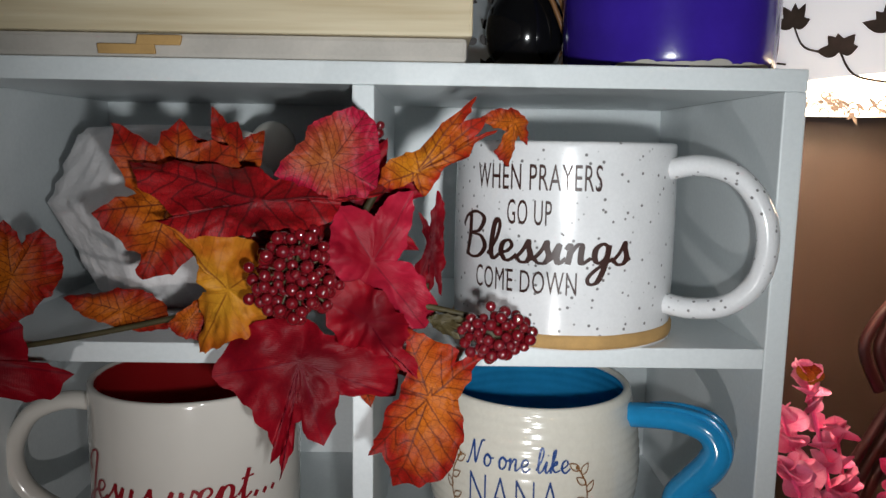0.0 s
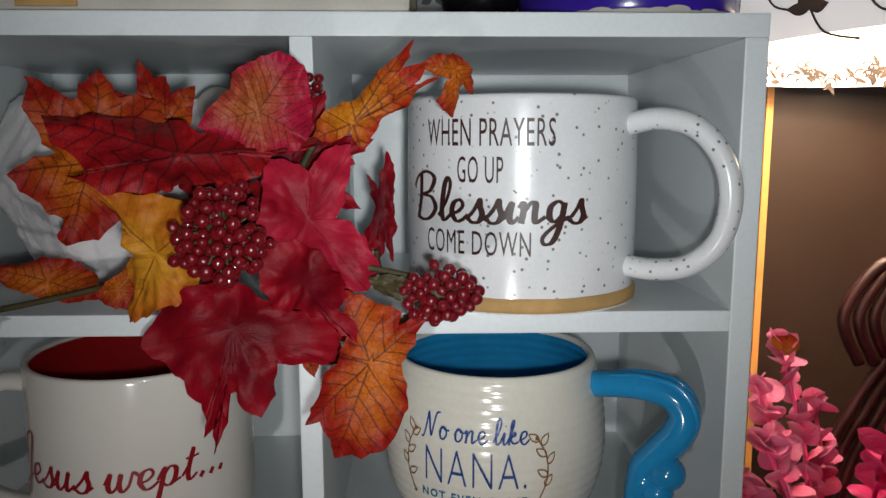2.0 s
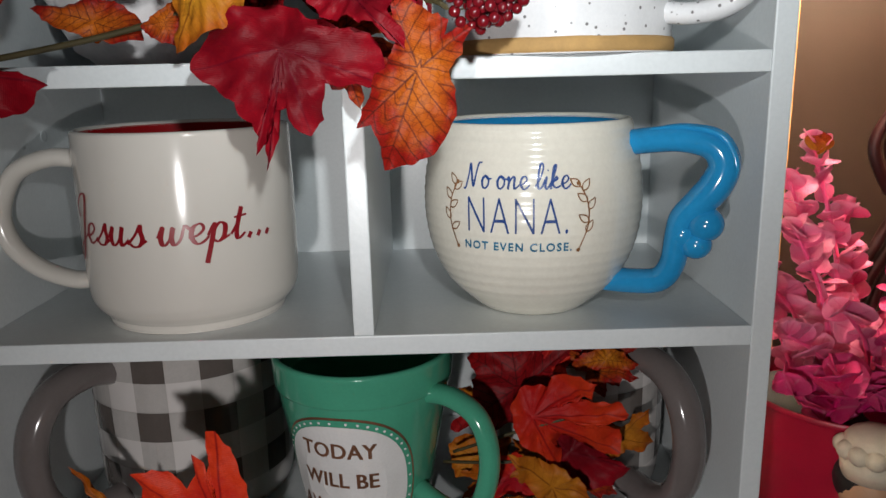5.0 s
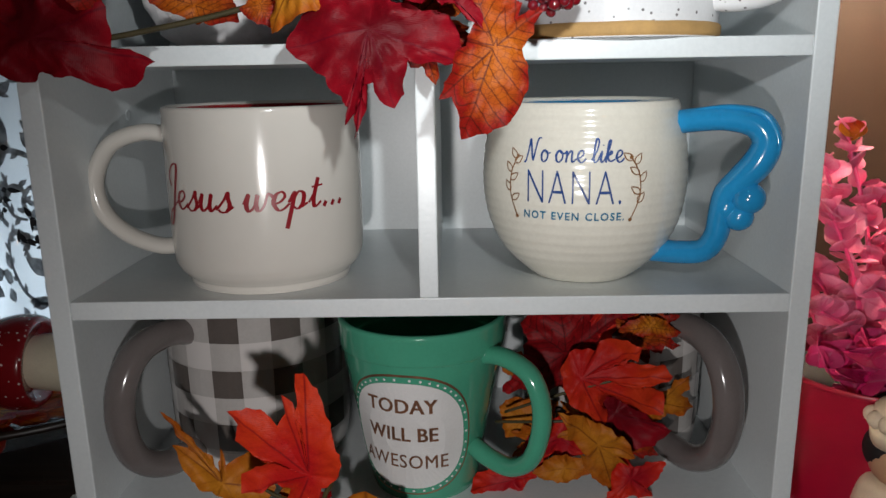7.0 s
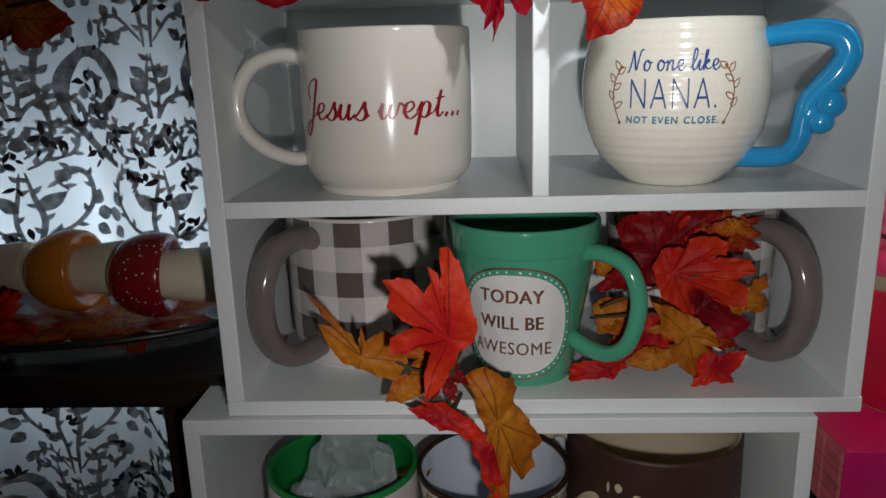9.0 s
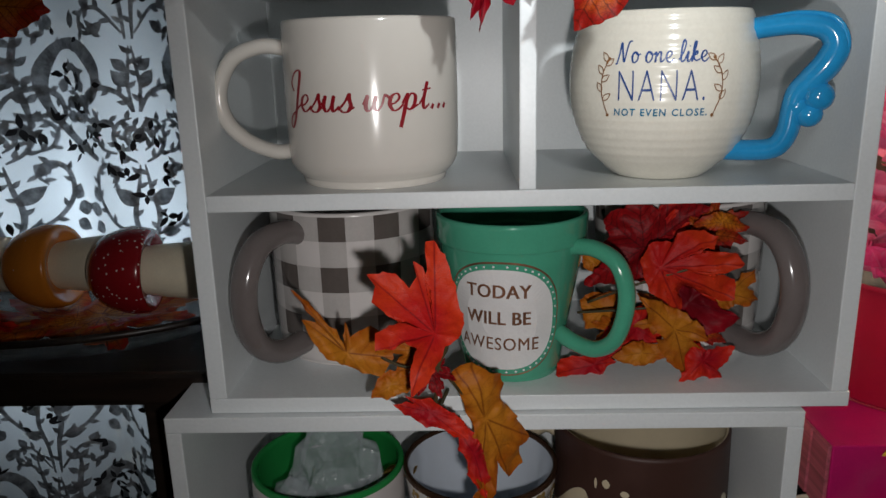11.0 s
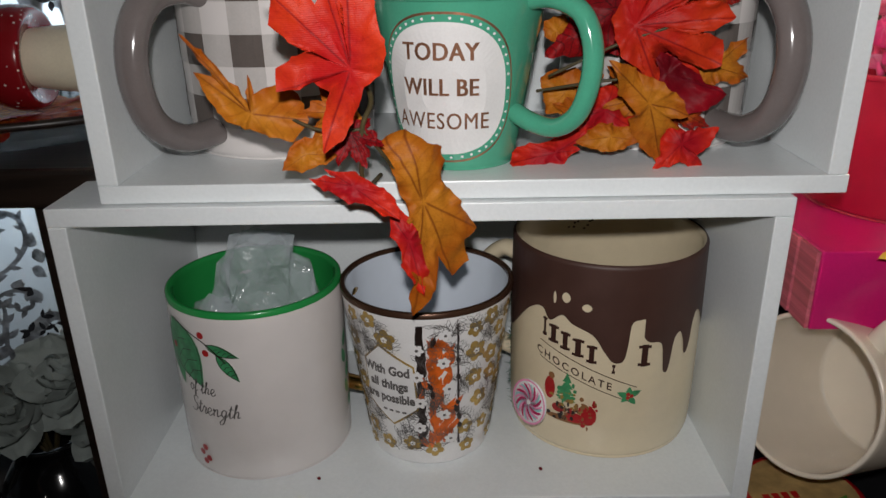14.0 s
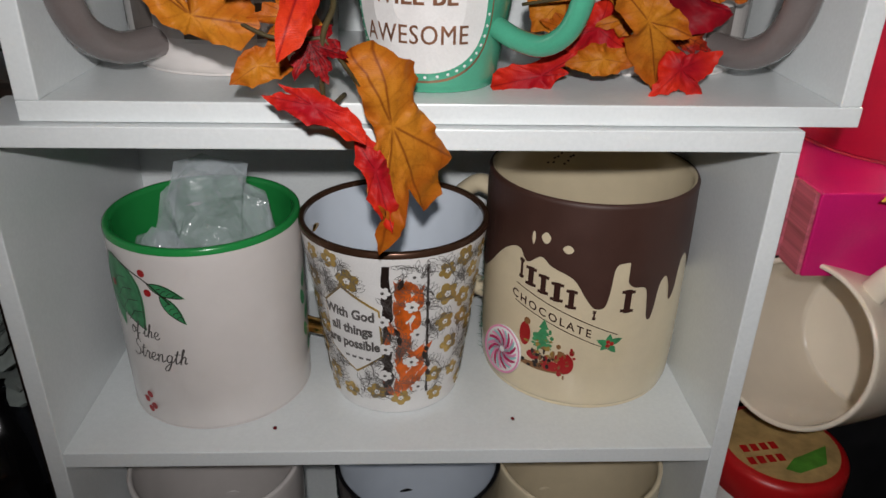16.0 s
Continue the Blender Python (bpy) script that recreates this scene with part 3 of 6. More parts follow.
def leaf(parent, base, tip, mat, curl=0.1, lean=(0, -1, 0.15), shape=MAPLE, name="leaf", crumple=1.0):
    """A cloth leaf whose veins meet at base and whose first lobe ends at tip, in the world's metres."""
    LEAVES[0] += 1
    base, tip = Vector(base), Vector(tip)
    x = (tip - base).normalized()
    n = Vector(lean)
    n = (n - x * n.dot(x)).normalized()
    ob = part(name, leaf_mesh((tip - base).length, curl, LEAVES[0] * 7 + 3, shape, crumple), mat, parent)
    m = Matrix((x, n.cross(x), n)).transposed().to_4x4()
    m.translation = base
    ob.matrix_basis = parent.matrix_basis.inverted() @ m
    return ob


# ---- the room ----
tagged(board("floor", -1.6, 1.6, -2.6, 1.1, -0.05, 0.0, floor_stuff, None, 0), "dark wooden floor of the room", "floor", kind="structure")
tagged(board("ceiling", -1.6, 1.6, -2.6, 1.1, 2.4, 2.45, wall_paint, None, 0), "plain painted ceiling", "ceiling", kind="structure")
tagged(board("wall_north", -1.6, 1.6, 1.0, 1.1, 0.0, 2.4, wall_paint, None, 0), "plain wall behind the shelves", "wall", kind="structure")
tagged(board("wall_south", -1.6, 1.6, -2.6, -2.5, 0.0, 2.4, wall_paint, None, 0), "plain wall of the room", "wall", kind="structure")
tagged(board("wall_west", -1.6, -1.5, -2.5, 1.0, 0.0, 2.4, wall_paint, None, 0), "plain side wall", "wall", kind="structure")
tagged(board("wall_east", 1.5, 1.6, -2.5, 1.0, 0.0, 2.4, wall_paint, None, 0), "plain side wall", "wall", kind="structure")

# black desk that carries it all
desk = thing("desk", (0, 0.5, 0), "black desk under the stacked white cubbies", "desk")
board("desktop", -1.2, 1.2, -0.25, 0.35, 0.60, 0.63, black_matt, desk, 0.003)
for lx in (-1.15, 1.11):
    for ly in (-0.22, 0.28):
        board("leg", lx, lx + 0.04, ly, ly + 0.04, 0, 0.60, black_matt, desk, 0.002)


# ---- the two white cubbies ----
def cubby(name, label, place, boards):
    e = thing(name, place, label, "shelf unit", "stacked white cubbies")
    for kind, x0, x1, y0, y1, z0, z1 in boards:
        board(kind, x0 - place[0], x1 - place[0], y0 - place[1], y1 - place[1], z0 - place[2], z1 - place[2], white_lacquer, e, 0.0007)
    return e


UY, UB = 0.298, 0.462
upper = cubby("cubby_shelf", "white lacquered cubby shelf with five compartments of mugs", (-0.029, 0.38, 0.9780), [
    ("top_panel", -0.2065, 0.1485, UY, UB, 1.3235, 1.3325),
    ("bottom_panel", -0.2065, 0.1495, UY, UB, 0.9780, 0.9870),
    ("side_panel", -0.2065, -0.1965, UY, UB, 0.9870, 1.3235),
    ("side_panel", 0.1392, 0.1485, UY, UB, 0.9870, 1.3235),
    ("shelf", -0.1965, 0.1392, UY + 0.0005, UB - 0.004, 1.2095, 1.2182),
    ("shelf", -0.1965, 0.1392, UY + 0.0005, UB - 0.004, 1.0940, 1.1030),
    ("divider", -0.0322, -0.0234, UY + 0.0008, UB - 0.004, 1.2182, 1.3235),
    ("divider", -0.0322, -0.0234, UY + 0.0008, UB - 0.004, 1.1030, 1.2095),
    ("back_panel", -0.1965, 0.1392, UB - 0.004, UB - 0.0005, 0.9870, 1.3235),
])
LY, LB = 0.2935, 0.466
lower = cubby("cubby_shelf", "white lacquered cubby shelf carrying another, full of mugs", (-0.054, 0.38, 0.63), [
    ("top_panel", -0.2325, 0.1245, LY, LB, 0.9680, 0.9775),
    ("side_panel", -0.2325, -0.2235, LY, LB, 0.6390, 0.9680),
    ("side_panel", 0.1155, 0.1245, LY, LB, 0.6390, 0.9680),
    ("shelf", -0.2235, 0.1155, LY + 0.0005, LB - 0.004, 0.7935, 0.8030),
    ("bottom_panel", -0.2325, 0.1245, LY, LB, 0.6300, 0.6390),
    ("back_panel", -0.2235, 0.1155, LB - 0.004, LB - 0.0005, 0.6390, 0.9680),
])
ob = part("screw_cap", lathe([(0, 0), (0.0022, 0), (0.0030, 0.0006), (0.0030, 0.0)], 16), white_lacquer, upper)
ob.matrix_basis = upper.matrix_basis.inverted() @ pose(-0.1966, 0.385, 1.185, 0, 90, 0)

# ---- mugs of the upper cubby ----
# speckled mug with a saying
pr = turned([(0, 0.0), (0.046, 0.0), (0.0488, 0.002), (0.0495, 0.012), (0.0497, 0.045), (0.0492, 0.075), (0.0490, 0.0828)])
e = mug("mug", (0.0605, 0.3410, 1.2182), pr, 0.0035, speck_glaze, speck_glaze, "white speckled stoneware mug with brown lettering and a raw clay foot")
RA = wall_of(pr)
part("foot", lathe([(0.0465, 0.0001), (0.0500, 0.0008)] + [(0.0505, 0.001 + 0.0045 * k / 4) for k in range(1, 5)] + [(0.0494, 0.0066)], 80, wob=0.0005), raw_clay, e, "unglazed brown clay foot")
handle(e, [(0.047, 0.0730), (0.060, 0.0755), (0.075, 0.0715), (0.0855, 0.059), (0.0885, 0.044), (0.085, 0.0285), (0.074, 0.0180), (0.060, 0.0150), (0.047, 0.0160)], 0.0045, speck_glaze, -33, 1.25)
W = lambda u, z: on_wall(RA, u, z)
letters("WHEN PRAYERS", 0.0150, W, ink_brown, e, -0.0205, 0.0650, 0.47, 0, 0.0, 1.08)
letters("GO UP", 0.0145, W, ink_brown, e, -0.0225, 0.0510, 0.41, 0, 0.0, 1.08)
letters("COME DOWN", 0.0135, W, ink_brown, e, -0.0250, 0.0232, 0.50, 0, 0.0, 1.1)
script("Blessings", 0.0084, W, ink_brown, e, -0.0190, 0.0358, 0.0012, 0.0031, 0.12, 1.24)

# glossy white mug, red inside
pr = turned([(0, 0.0), (0.036, 0.0), (0.0405, 0.001), (0.0415, 0.004), (0.0430, 0.0055), (0.0465, 0.010), (0.0482, 0.018), (0.0486, 0.045), (0.0484, 0.075), (0.0482, 0.0870)])
e = mug("mug", (-0.1120, 0.3470, 1.1030), pr, 0.0030, cream_glaze, red_glaze, "glossy off-white mug with red script and a red inside")
RB = wall_of(pr)
handle(e, [(0.046, 0.0740), (0.060, 0.0755), (0.076, 0.0690), (0.0845, 0.052), (0.082, 0.036), (0.071, 0.0240), (0.056, 0.0175), (0.046, 0.0180)], 0.0043, cream_glaze, 187, 1.3)
script("Jesus wept...", 0.0086, lambda u, z: on_wall(RB, u, z), ink_red, e, 0.0015, 0.0418, 0.0008, 0.0027, 0.18, 1.20)

# round-bellied cream mug with a blue handle
pr = [(0, 0.0), (0.022, 0.0)] + turned([(0.0245, 0.0008), (0.030, 0.005), (0.0400, 0.0150), (0.0475, 0.030), (0.0505, 0.048), (0.0495, 0.066), (0.0465, 0.080), (0.0450, 0.0865)], 12)
pr = [(r + 0.00018 * math.sin(z * 1350) * (1 if z > 0.012 else 0), z) for r, z in pr]
e = mug("mug", (0.0500, 0.3430, 1.1030), pr, 0.0032, nana_glaze, blue_glaze, "round-bellied cream mug with a bright blue handle and inside")
RC = wall_of(pr)
handle(e, [(0.040, 0.0765), (0.052, 0.0785), (0.067, 0.0795), (0.0795, 0.0765), (0.0845, 0.0690), (0.0815, 0.0600), (0.0750, 0.0520), (0.0690, 0.0450), (0.0670, 0.0360), (0.0655, 0.0250), (0.0600, 0.0170), (0.048, 0.0150), (0.032, 0.0150)], lambda f: 0.0057 + 0.0014 * math.exp(-((f - 0.42) / 0.14) ** 2), blue_glaze, -27, 1.15, label="bright blue curled handle")
for knot_x, knot_z, knot_r in ((0.0785, 0.0435, 0.0076), (0.0750, 0.0345, 0.0066), (0.0690, 0.0385, 0.0064)):
    part("handle_knot", ball(bmesh.new(), (knot_x, -0.001, knot_z), knot_r, (1.05, 0.95, 1.0), 20), blue_glaze, e, "blue curl of the handle").matrix_basis = pose(0, 0, 0, 0, 0, -27)
for groove in (-1, 1):
    path = [Vector((x, groove * 0.0035, z)) for x, z in (tuple(q) for q in smooth_path([(0.054, 0.0836), (0.068, 0.0847), (0.0830, 0.0812), (0.0895, 0.0695), (0.0860, 0.0580), (0.0790, 0.0495)], 7))]
    part("handle_ridge", sweep(bmesh.new(), path, lambda f: 0.0004 + 0.0011 * math.sin(math.pi * f), 8), blue_glaze, e).matrix_basis = pose(0, 0, 0, 0, 0, -27)
W = lambda u, z: on_wall(RC, u, z, 0.0006)
script("No one like", 0.0052, W, ink_blue, e, -0.0135, 0.0625, 0.0006, 0.0011, 0.12, 1.0)
letters("NANA.", 0.0225, W, ink_blue, e, -0.0132, 0.0437, 0.59, 0, -0.0004, 1.12)
letters("NOT EVEN CLOSE.", 0.0050, W, ink_teal, e, -0.0130, 0.0365, 0.92, 0, 0.0001, 1.25)
for sgn in (-1, 1):
    bm = bmesh.new()
    path = smooth_path([(-0.0135 + sgn * 0.0265, 0.0365), (-0.0135 + sgn * 0.0305, 0.047), (-0.0135 + sgn * 0.0300, 0.057), (-0.0135 + sgn * 0.0260, 0.0645)], 8)
    ribbon(bm, W, path, 0.0006)
    for q, side in ((6, 1), (9, -1), (13, 1), (16, -1), (20, 1), (22, -1)):
        out = lens_shape(path[q].x, path[q].y, 0.0055, 0.0028, math.pi / 2 - side * 0.75 + sgn * 0.2)
        ribbon(bm, W, [Vector(p) for p in out + out[:1]], 0.0005)
    for q in (path[0], path[-1]):
        blot(bm, W, disc_shape(q.x, q.y, 0.0009))
    joined(part("printed_sprig", bm, ink_tan, e, smooth=False))


def plaid_mug(place, turn, label, hang):
    pr = turned([(0, 0.0), (0.044, 0.0), (0.0490, 0.0015), (0.0512, 0.008), (0.0520, 0.030), (0.0524, 0.070), (0.0525, 0.0950)])
    e = mug("mug", place, pr, 0.0035, plain_white, plain_white, label, turn)
    R = wall_of(pr)
    W = lambda u, z: on_wall(R, u, z, 0.00025)
    W2 = lambda u, z: on_wall(R, u, z, 0.0005)
    n, rows, sz = 20, 6, 0.0157
    su = 2 * math.pi * 0.0522 / n
    for k in range(rows):
        z0, z1 = 0.0015 + k * sz, min(0.0948, 0.0015 + (k + 1) * sz)
        for dark in (0, 1):
            if not k % 2 and dark:
                continue
            bm = bmesh.new()
            wall = W2 if dark else W
            for s in range(4):
                q = [bm.verts.new(wall(u, z)) for u, z in ((su * s / 4, z0), (su * (s + 1) / 4, z0), (su * (s + 1) / 4, z1), (su * s / 4, z1))]
                bm.faces.new(q)
            first = part("check", bm, plaid_dark if dark else plaid_mid, e)
            for i in range(n):
                if (k % 2 == 0 and i % 2) or (k % 2 and bool(i % 2) == bool(dark)):
                    shared("check", first.data, e, pose(0, 0, 0, 0, 0, 360 * i / n))
            bpy.data.objects.remove(first)
    handle(e, [(0.048, 0.0830), (0.063, 0.0865), (0.081, 0.0820), (0.0920, 0.067), (0.0945, 0.046), (0.088, 0.026), (0.071, 0.0150), (0.047, 0.0150)], 0.0072, grey_glaze, hang - turn, 1.15, label="thick grey glazed handle")
    return e


plaid_mug((-0.1340, 0.3900, 0.9870), 4, "white mug with a dark grey checked glaze and grey handle", 237)
plaid_mug((0.0780, 0.3950, 0.9870), 0, "checked mug with a thick grey handle behind cloth leaves", -64)

# tapered green mug with a printed badge
pr = turned([(0, 0.0), (0.025, 0.0), (0.0285, 0.0015), (0.0305, 0.010), (0.0355, 0.040), (0.0410, 0.070), (0.0425, 0.0805), (0.0437, 0.0815), (0.0445, 0.0950)])
e = mug("mug", (-0.0335, 0.3430, 0.9870), pr, 0.0033, green_glaze, green_glaze, "tapered jade green mug with a white badge")
RG = wall_of(pr)
handle(e, [(0.038, 0.0790), (0.052, 0.0805), (0.066, 0.0750), (0.0725, 0.062), (0.0725, 0.046), (0.067, 0.030), (0.056, 0.0220), (0.043, 0.0230), (0.032, 0.0275)], 0.0047, green_glaze, -36, 1.2)
W0, W1, W2, W3 = (lambda u, z, l=l: on_wall(RG, u, z, l) for l in (0.0003, 0.0006, 0.0009, 0.0012))
cu, cz = -0.0085, 0.0405
bm = blot(bmesh.new(), W0, disc_shape(cu, cz, 0.0348, 0.0358, 64, 2.5))
part("badge_ring", bm, copper_foil, e, "copper foil ring", smooth=False)
bm = blot(bmesh.new(), W1, disc_shape(cu, cz, 0.0337, 0.0347, 64, 2.5))
part("badge_band", bm, green_glaze, e, smooth=False)
bm = blot(bmesh.new(), W2, disc_shape(cu, cz, 0.0305, 0.0314, 64, 2.5))
part("badge", bm, white_print, e, "white badge", smooth=False)
bm = bmesh.new()
ring = disc_shape(cu, cz, 0.0321, 0.0331, 46, 2.5)
for q in ring:
    blot(bm, W2, disc_shape(q[0], q[1], 0.0007, None, 8))
joined(part("badge_dot_ring", bm, white_print, e, smooth=False))
for b in (-0.00025, 0.00025):
    letters("TODAY", 0.0115, lambda u, z: on_wall(RG, u, z, 0.0012 + 0.2 * b), copper_foil, e, cu - 0.0015 + b, 0.0548, 0.88, 0, 0.00008, 1.06)
for b in (-0.00025, 0.00025):
    letters("WILL BE", 0.0115, lambda u, z: on_wall(RG, u, z, 0.0012 + 0.2 * b), copper_foil, e, cu - 0.0015 + b, 0.0383, 0.84, 0, 0.00008, 1.06)
for b in (-0.00010, 0.00010):
    letters("AWESOME", 0.0115, lambda u, z: on_wall(RG, u, z, 0.0012 + 0.2 * b), copper_foil, e, cu - 0.0015 + b, 0.0220, 0.8, 0, 0.0, 1.10)

# ---- mugs of the lower cubby ----
FZ = 0.8030
pr = turned([(0, 0.0), (0.046, 0.0), (0.0495, 0.0015), (0.0505, 0.006), (0.0508, 0.050), (0.0506, 0.1065)])
e = mug("mug", (-0.1555, 0.3625, FZ), pr, 0.0032, plain_white, leaf_green_glaze, "tall white mug with green inside and a printed holly sprig", rim=leaf_green_glaze)
RW = wall_of(pr)
handle(e, [(0.048, 0.088), (0.064, 0.090), (0.078, 0.076), (0.080, 0.052), (0.072, 0.030), (0.048, 0.022)], 0.0050, plain_white, 112, 1.3)
W = lambda u, z: on_wall(RW, u, z)
W2 = lambda u, z: on_wall(RW, u, z, 0.0008)
bm = bmesh.new()
for q in ((-0.046, 0.099, 0.045, 0.026, -1.05), (-0.050, 0.092, 0.036, 0.016, -1.3), (-0.018, 0.0885, 0.020, 0.006, -0.35), (-0.012, 0.083, 0.020, 0.0065, -0.95), (-0.036, 0.097, 0.014, 0.005, -1.2)):
    blot(bm, W, lens_shape(*q))
joined(part("printed_leaf", bm, holly_green, e, smooth=False))
bm = bmesh.new()
ribbon(bm, W2, smooth_path([(-0.042, 0.1000), (-0.029, 0.0945), (-0.017, 0.0885), (-0.007, 0.0785)], 6), 0.0008)
for q in ((-0.046, 0.099, 0.044, 0.025, -1.05), (-0.012, 0.083, 0.019, 0.006, -0.95), (-0.018, 0.0885, 0.019, 0.0055, -0.35)):
    o = lens_shape(*q)
    ribbon(bm, W2, [Vector(p) for p in o + o[:1]], 0.0005)
    for f in (0.3, 0.45, 0.6, 0.75):
        bx, bz = q[0] + q[2] * f * math.cos(q[4]), q[1] + q[2] * f * math.sin(q[4])
        ribbon(bm, W2, [Vector((bx, bz)), Vector((bx + q[3] * 0.3, bz + q[3] * 0.05))], 0.0004)
        ribbon(bm, W2, [Vector((bx, bz)), Vector((bx - q[3] * 0.2, bz - q[3] * 0.25))], 0.0004)
joined(part("printed_twig", bm, black_print, e, smooth=False))
bm = bmesh.new()
for q in ((-0.0205, 0.0940), (-0.0185, 0.0835), (-0.0445, 0.082), (-0.030, 0.018), (-0.033, 0.014), (-0.028, 0.011), (-0.031, 0.008)):
    blot(bm, W2, disc_shape(*q, 0.0021))
joined(part("printed_berry", bm, red_print, e, smooth=False))
script("of the", 0.0046, W, ink_grey, e, -0.0260, 0.0560, 0.0005, 0.0009, 0.2)
script("Strength", 0.0052, W, ink_grey, e, -0.0195, 0.0425, 0.0005, 0.0010, 0.2)
bm = bmesh.new()
for k in range(5):
    blot(bm, W, lens_shape(0.076 - 0.001 * k, 0.020 + 0.011 * k, 0.012, 0.006, 1.9 if k % 2 else 1.2))
joined(part("printed_leaf", bm, holly_green, e, smooth=False))

# crumpled clear bag in that mug
bm = bmesh.new()
bmesh.ops.create_icosphere(bm, subdivisions=3, radius=1)
for v in bm.verts:
    d = v.co.normalized()
    k = 1 + 0.42 * noise.noise(d * 1.7 + Vector((3, 1, 7)))
    fold_k = abs(noise.noise(d * 2.6 + Vector((9, 2, 4))))
    v.co = Vector((d.x * 0.035 * k, d.y * 0.020 * k, 0.066 + d.z * 0.052 * k))
    v.co += d * (0.016 * fold_k - 0.006) + 0.0060 * noise.noise_vector(d * 2.6) - d * 0.010 * abs(noise.noise(d * 3.4))
    v.co.z = min(v.co.z, 0.117 + 0.004 * d.x)
bag = thing("plastic_bag", (-0.1490, 0.3600, FZ + 0.0225), "crumpled clear plastic bag stuffed in the tall white mug", "plastic bag")
part("crumpled_body", bm, bag_plastic, bag, smooth=False)
bm = bmesh.new()
bmesh.ops.create_icosphere(bm, subdivisions=2, radius=1)
for v in bm.verts:
    d = v.co.normalized()
    v.co = Vector((-0.027 + d.x * 0.014, -0.012 + d.y * 0.010, 0.066 + d.z * 0.013)) + 0.006 * noise.noise_vector(d * 2.3)
part("torn_corner", bm, bag_plastic, bag, smooth=False)
# conical mug with gold flowers and a painted orange lamp reflection
pr = turned([(0, 0.0), (0.033, 0.0), (0.0362, 0.0015), (0.0375, 0.006), (0.0445, 0.060), (0.0510, 0.1060)])
e = mug("mug", (-0.0535, 0.3610, FZ), pr, 0.0028, white_print, bluish_white, "conical white mug printed with gold flowers, orange lamp reflection painted in", rim=dark_gold)
RF = wall_of(pr)
handle(e, [(0.046, 0.090), (0.062, 0.090), (0.074, 0.076), (0.073, 0.050), (0.062, 0.030), (0.039, 0.026)], 0.0042, gold, 165, 1.4, label="gilded handle")
rnd = random.Random(11)
LIFT = [0.0003, 0.0006, 0.0009, 0.0012]
WL = [lambda u, z, l=l: on_wall(RF, u, z, l) for l in LIFT]
for u0, u1 in ((-0.0070, 0.0005), (0.0170, 0.0190)):
    bm = bmesh.new()
    edge = random.Random(int(u1 * 1e5))
    prev = None
    for k in range(25):
        z = 0.014 + 0.086 * k / 24
        w = 0.5 + 0.5 * noise.noise((u0 * 700, z * 140, 2.0))
        pair = [bm.verts.new(WL[0](u0 + (u1 - u0) * 0.5 * w * edge.uniform(0.3, 1), z)), bm.verts.new(WL[0](u1 - (u1 - u0) * 0.3 * edge.uniform(0, 1), z))]
        if prev:
            bm.faces.new((prev[0], prev[1], pair[1], pair[0]))
        prev = pair
    part("printed_band", bm, black_print, e, smooth=False)
spots = []
for k in range(900):
    u, z = rnd.uniform(-0.060, 0.060), rnd.uniform(0.007, 0.099)
    if not (-0.009 < u < 0.021 and 0.018 < z < 0.100) and not (-0.040 < u < -0.006 and 0.028 < z < 0.084) and (z < 0.036 or abs(u) > 0.024 or z > 0.085) and all((u - a) ** 2 + (z - b) ** 2 > 0.0125 ** 2 for a, b in spots):
        spots.append((u, z))
gold_bm, petal_bm, heart_bm = bmesh.new(), bmesh.new(), bmesh.new()
for u, z in spots:
    r = rnd.uniform(0.0052, 0.0072)
    r = min(r, z - 0.001, 0.1045 - z)
    turn = rnd.random() * 6
    blot(gold_bm, WL[1], flower_shape(u, z, r, 5, turn))
    blot(petal_bm, WL[2], flower_shape(u, z, r * 0.30, 5, turn))
    blot(heart_bm, WL[3], disc_shape(u, z, 0.0005))
for k in range(9):
    u, z = (-0.0035 if k % 2 else 0.0110) + rnd.uniform(-0.002, 0.003), 0.020 + 0.0092 * k
    blot(petal_bm, WL[3], flower_shape(u, z, 0.0040, 6, rnd.random()))
    blot(heart_bm, lambda a, b: on_wall(RF, a, b, 0.0015), disc_shape(u, z, 0.0009))
joined(part("gold_flower_print", gold_bm, ochre_print, e, "gold lustre flowers", smooth=False))
joined(part("white_flower_print", petal_bm, white_print, e, smooth=False))
joined(part("flower_centre_print", heart_bm, ink_grey, e, smooth=False))
# orange leaf shapes carry the warm lamp's reflection in the foil as colour
flame, dark = bmesh.new(), bmesh.new()
for k in range(64):
    z = 0.018 + 0.072 * k / 63
    blot(flame, WL[1], lens_shape(rnd.gauss(0.0070, 0.0042), z - 0.005, rnd.uniform(0.009, 0.015), 0.0034, rnd.uniform(0.9, 2.2)))
for k in range(12):
    blot(dark, WL[2], lens_shape(rnd.choice((-0.004, 0.004, 0.018)) + rnd.gauss(0, 0.001), 0.020 + 0.006 * k, rnd.uniform(0.004, 0.008), 0.0028, rnd.uniform(1.2, 2.0)))
joined(part("orange_reflection_leaf", flame, orange_reflection, e, smooth=False))
joined(part("black_leaf_print", dark, black_print, e, smooth=False))
bm = bmesh.new()
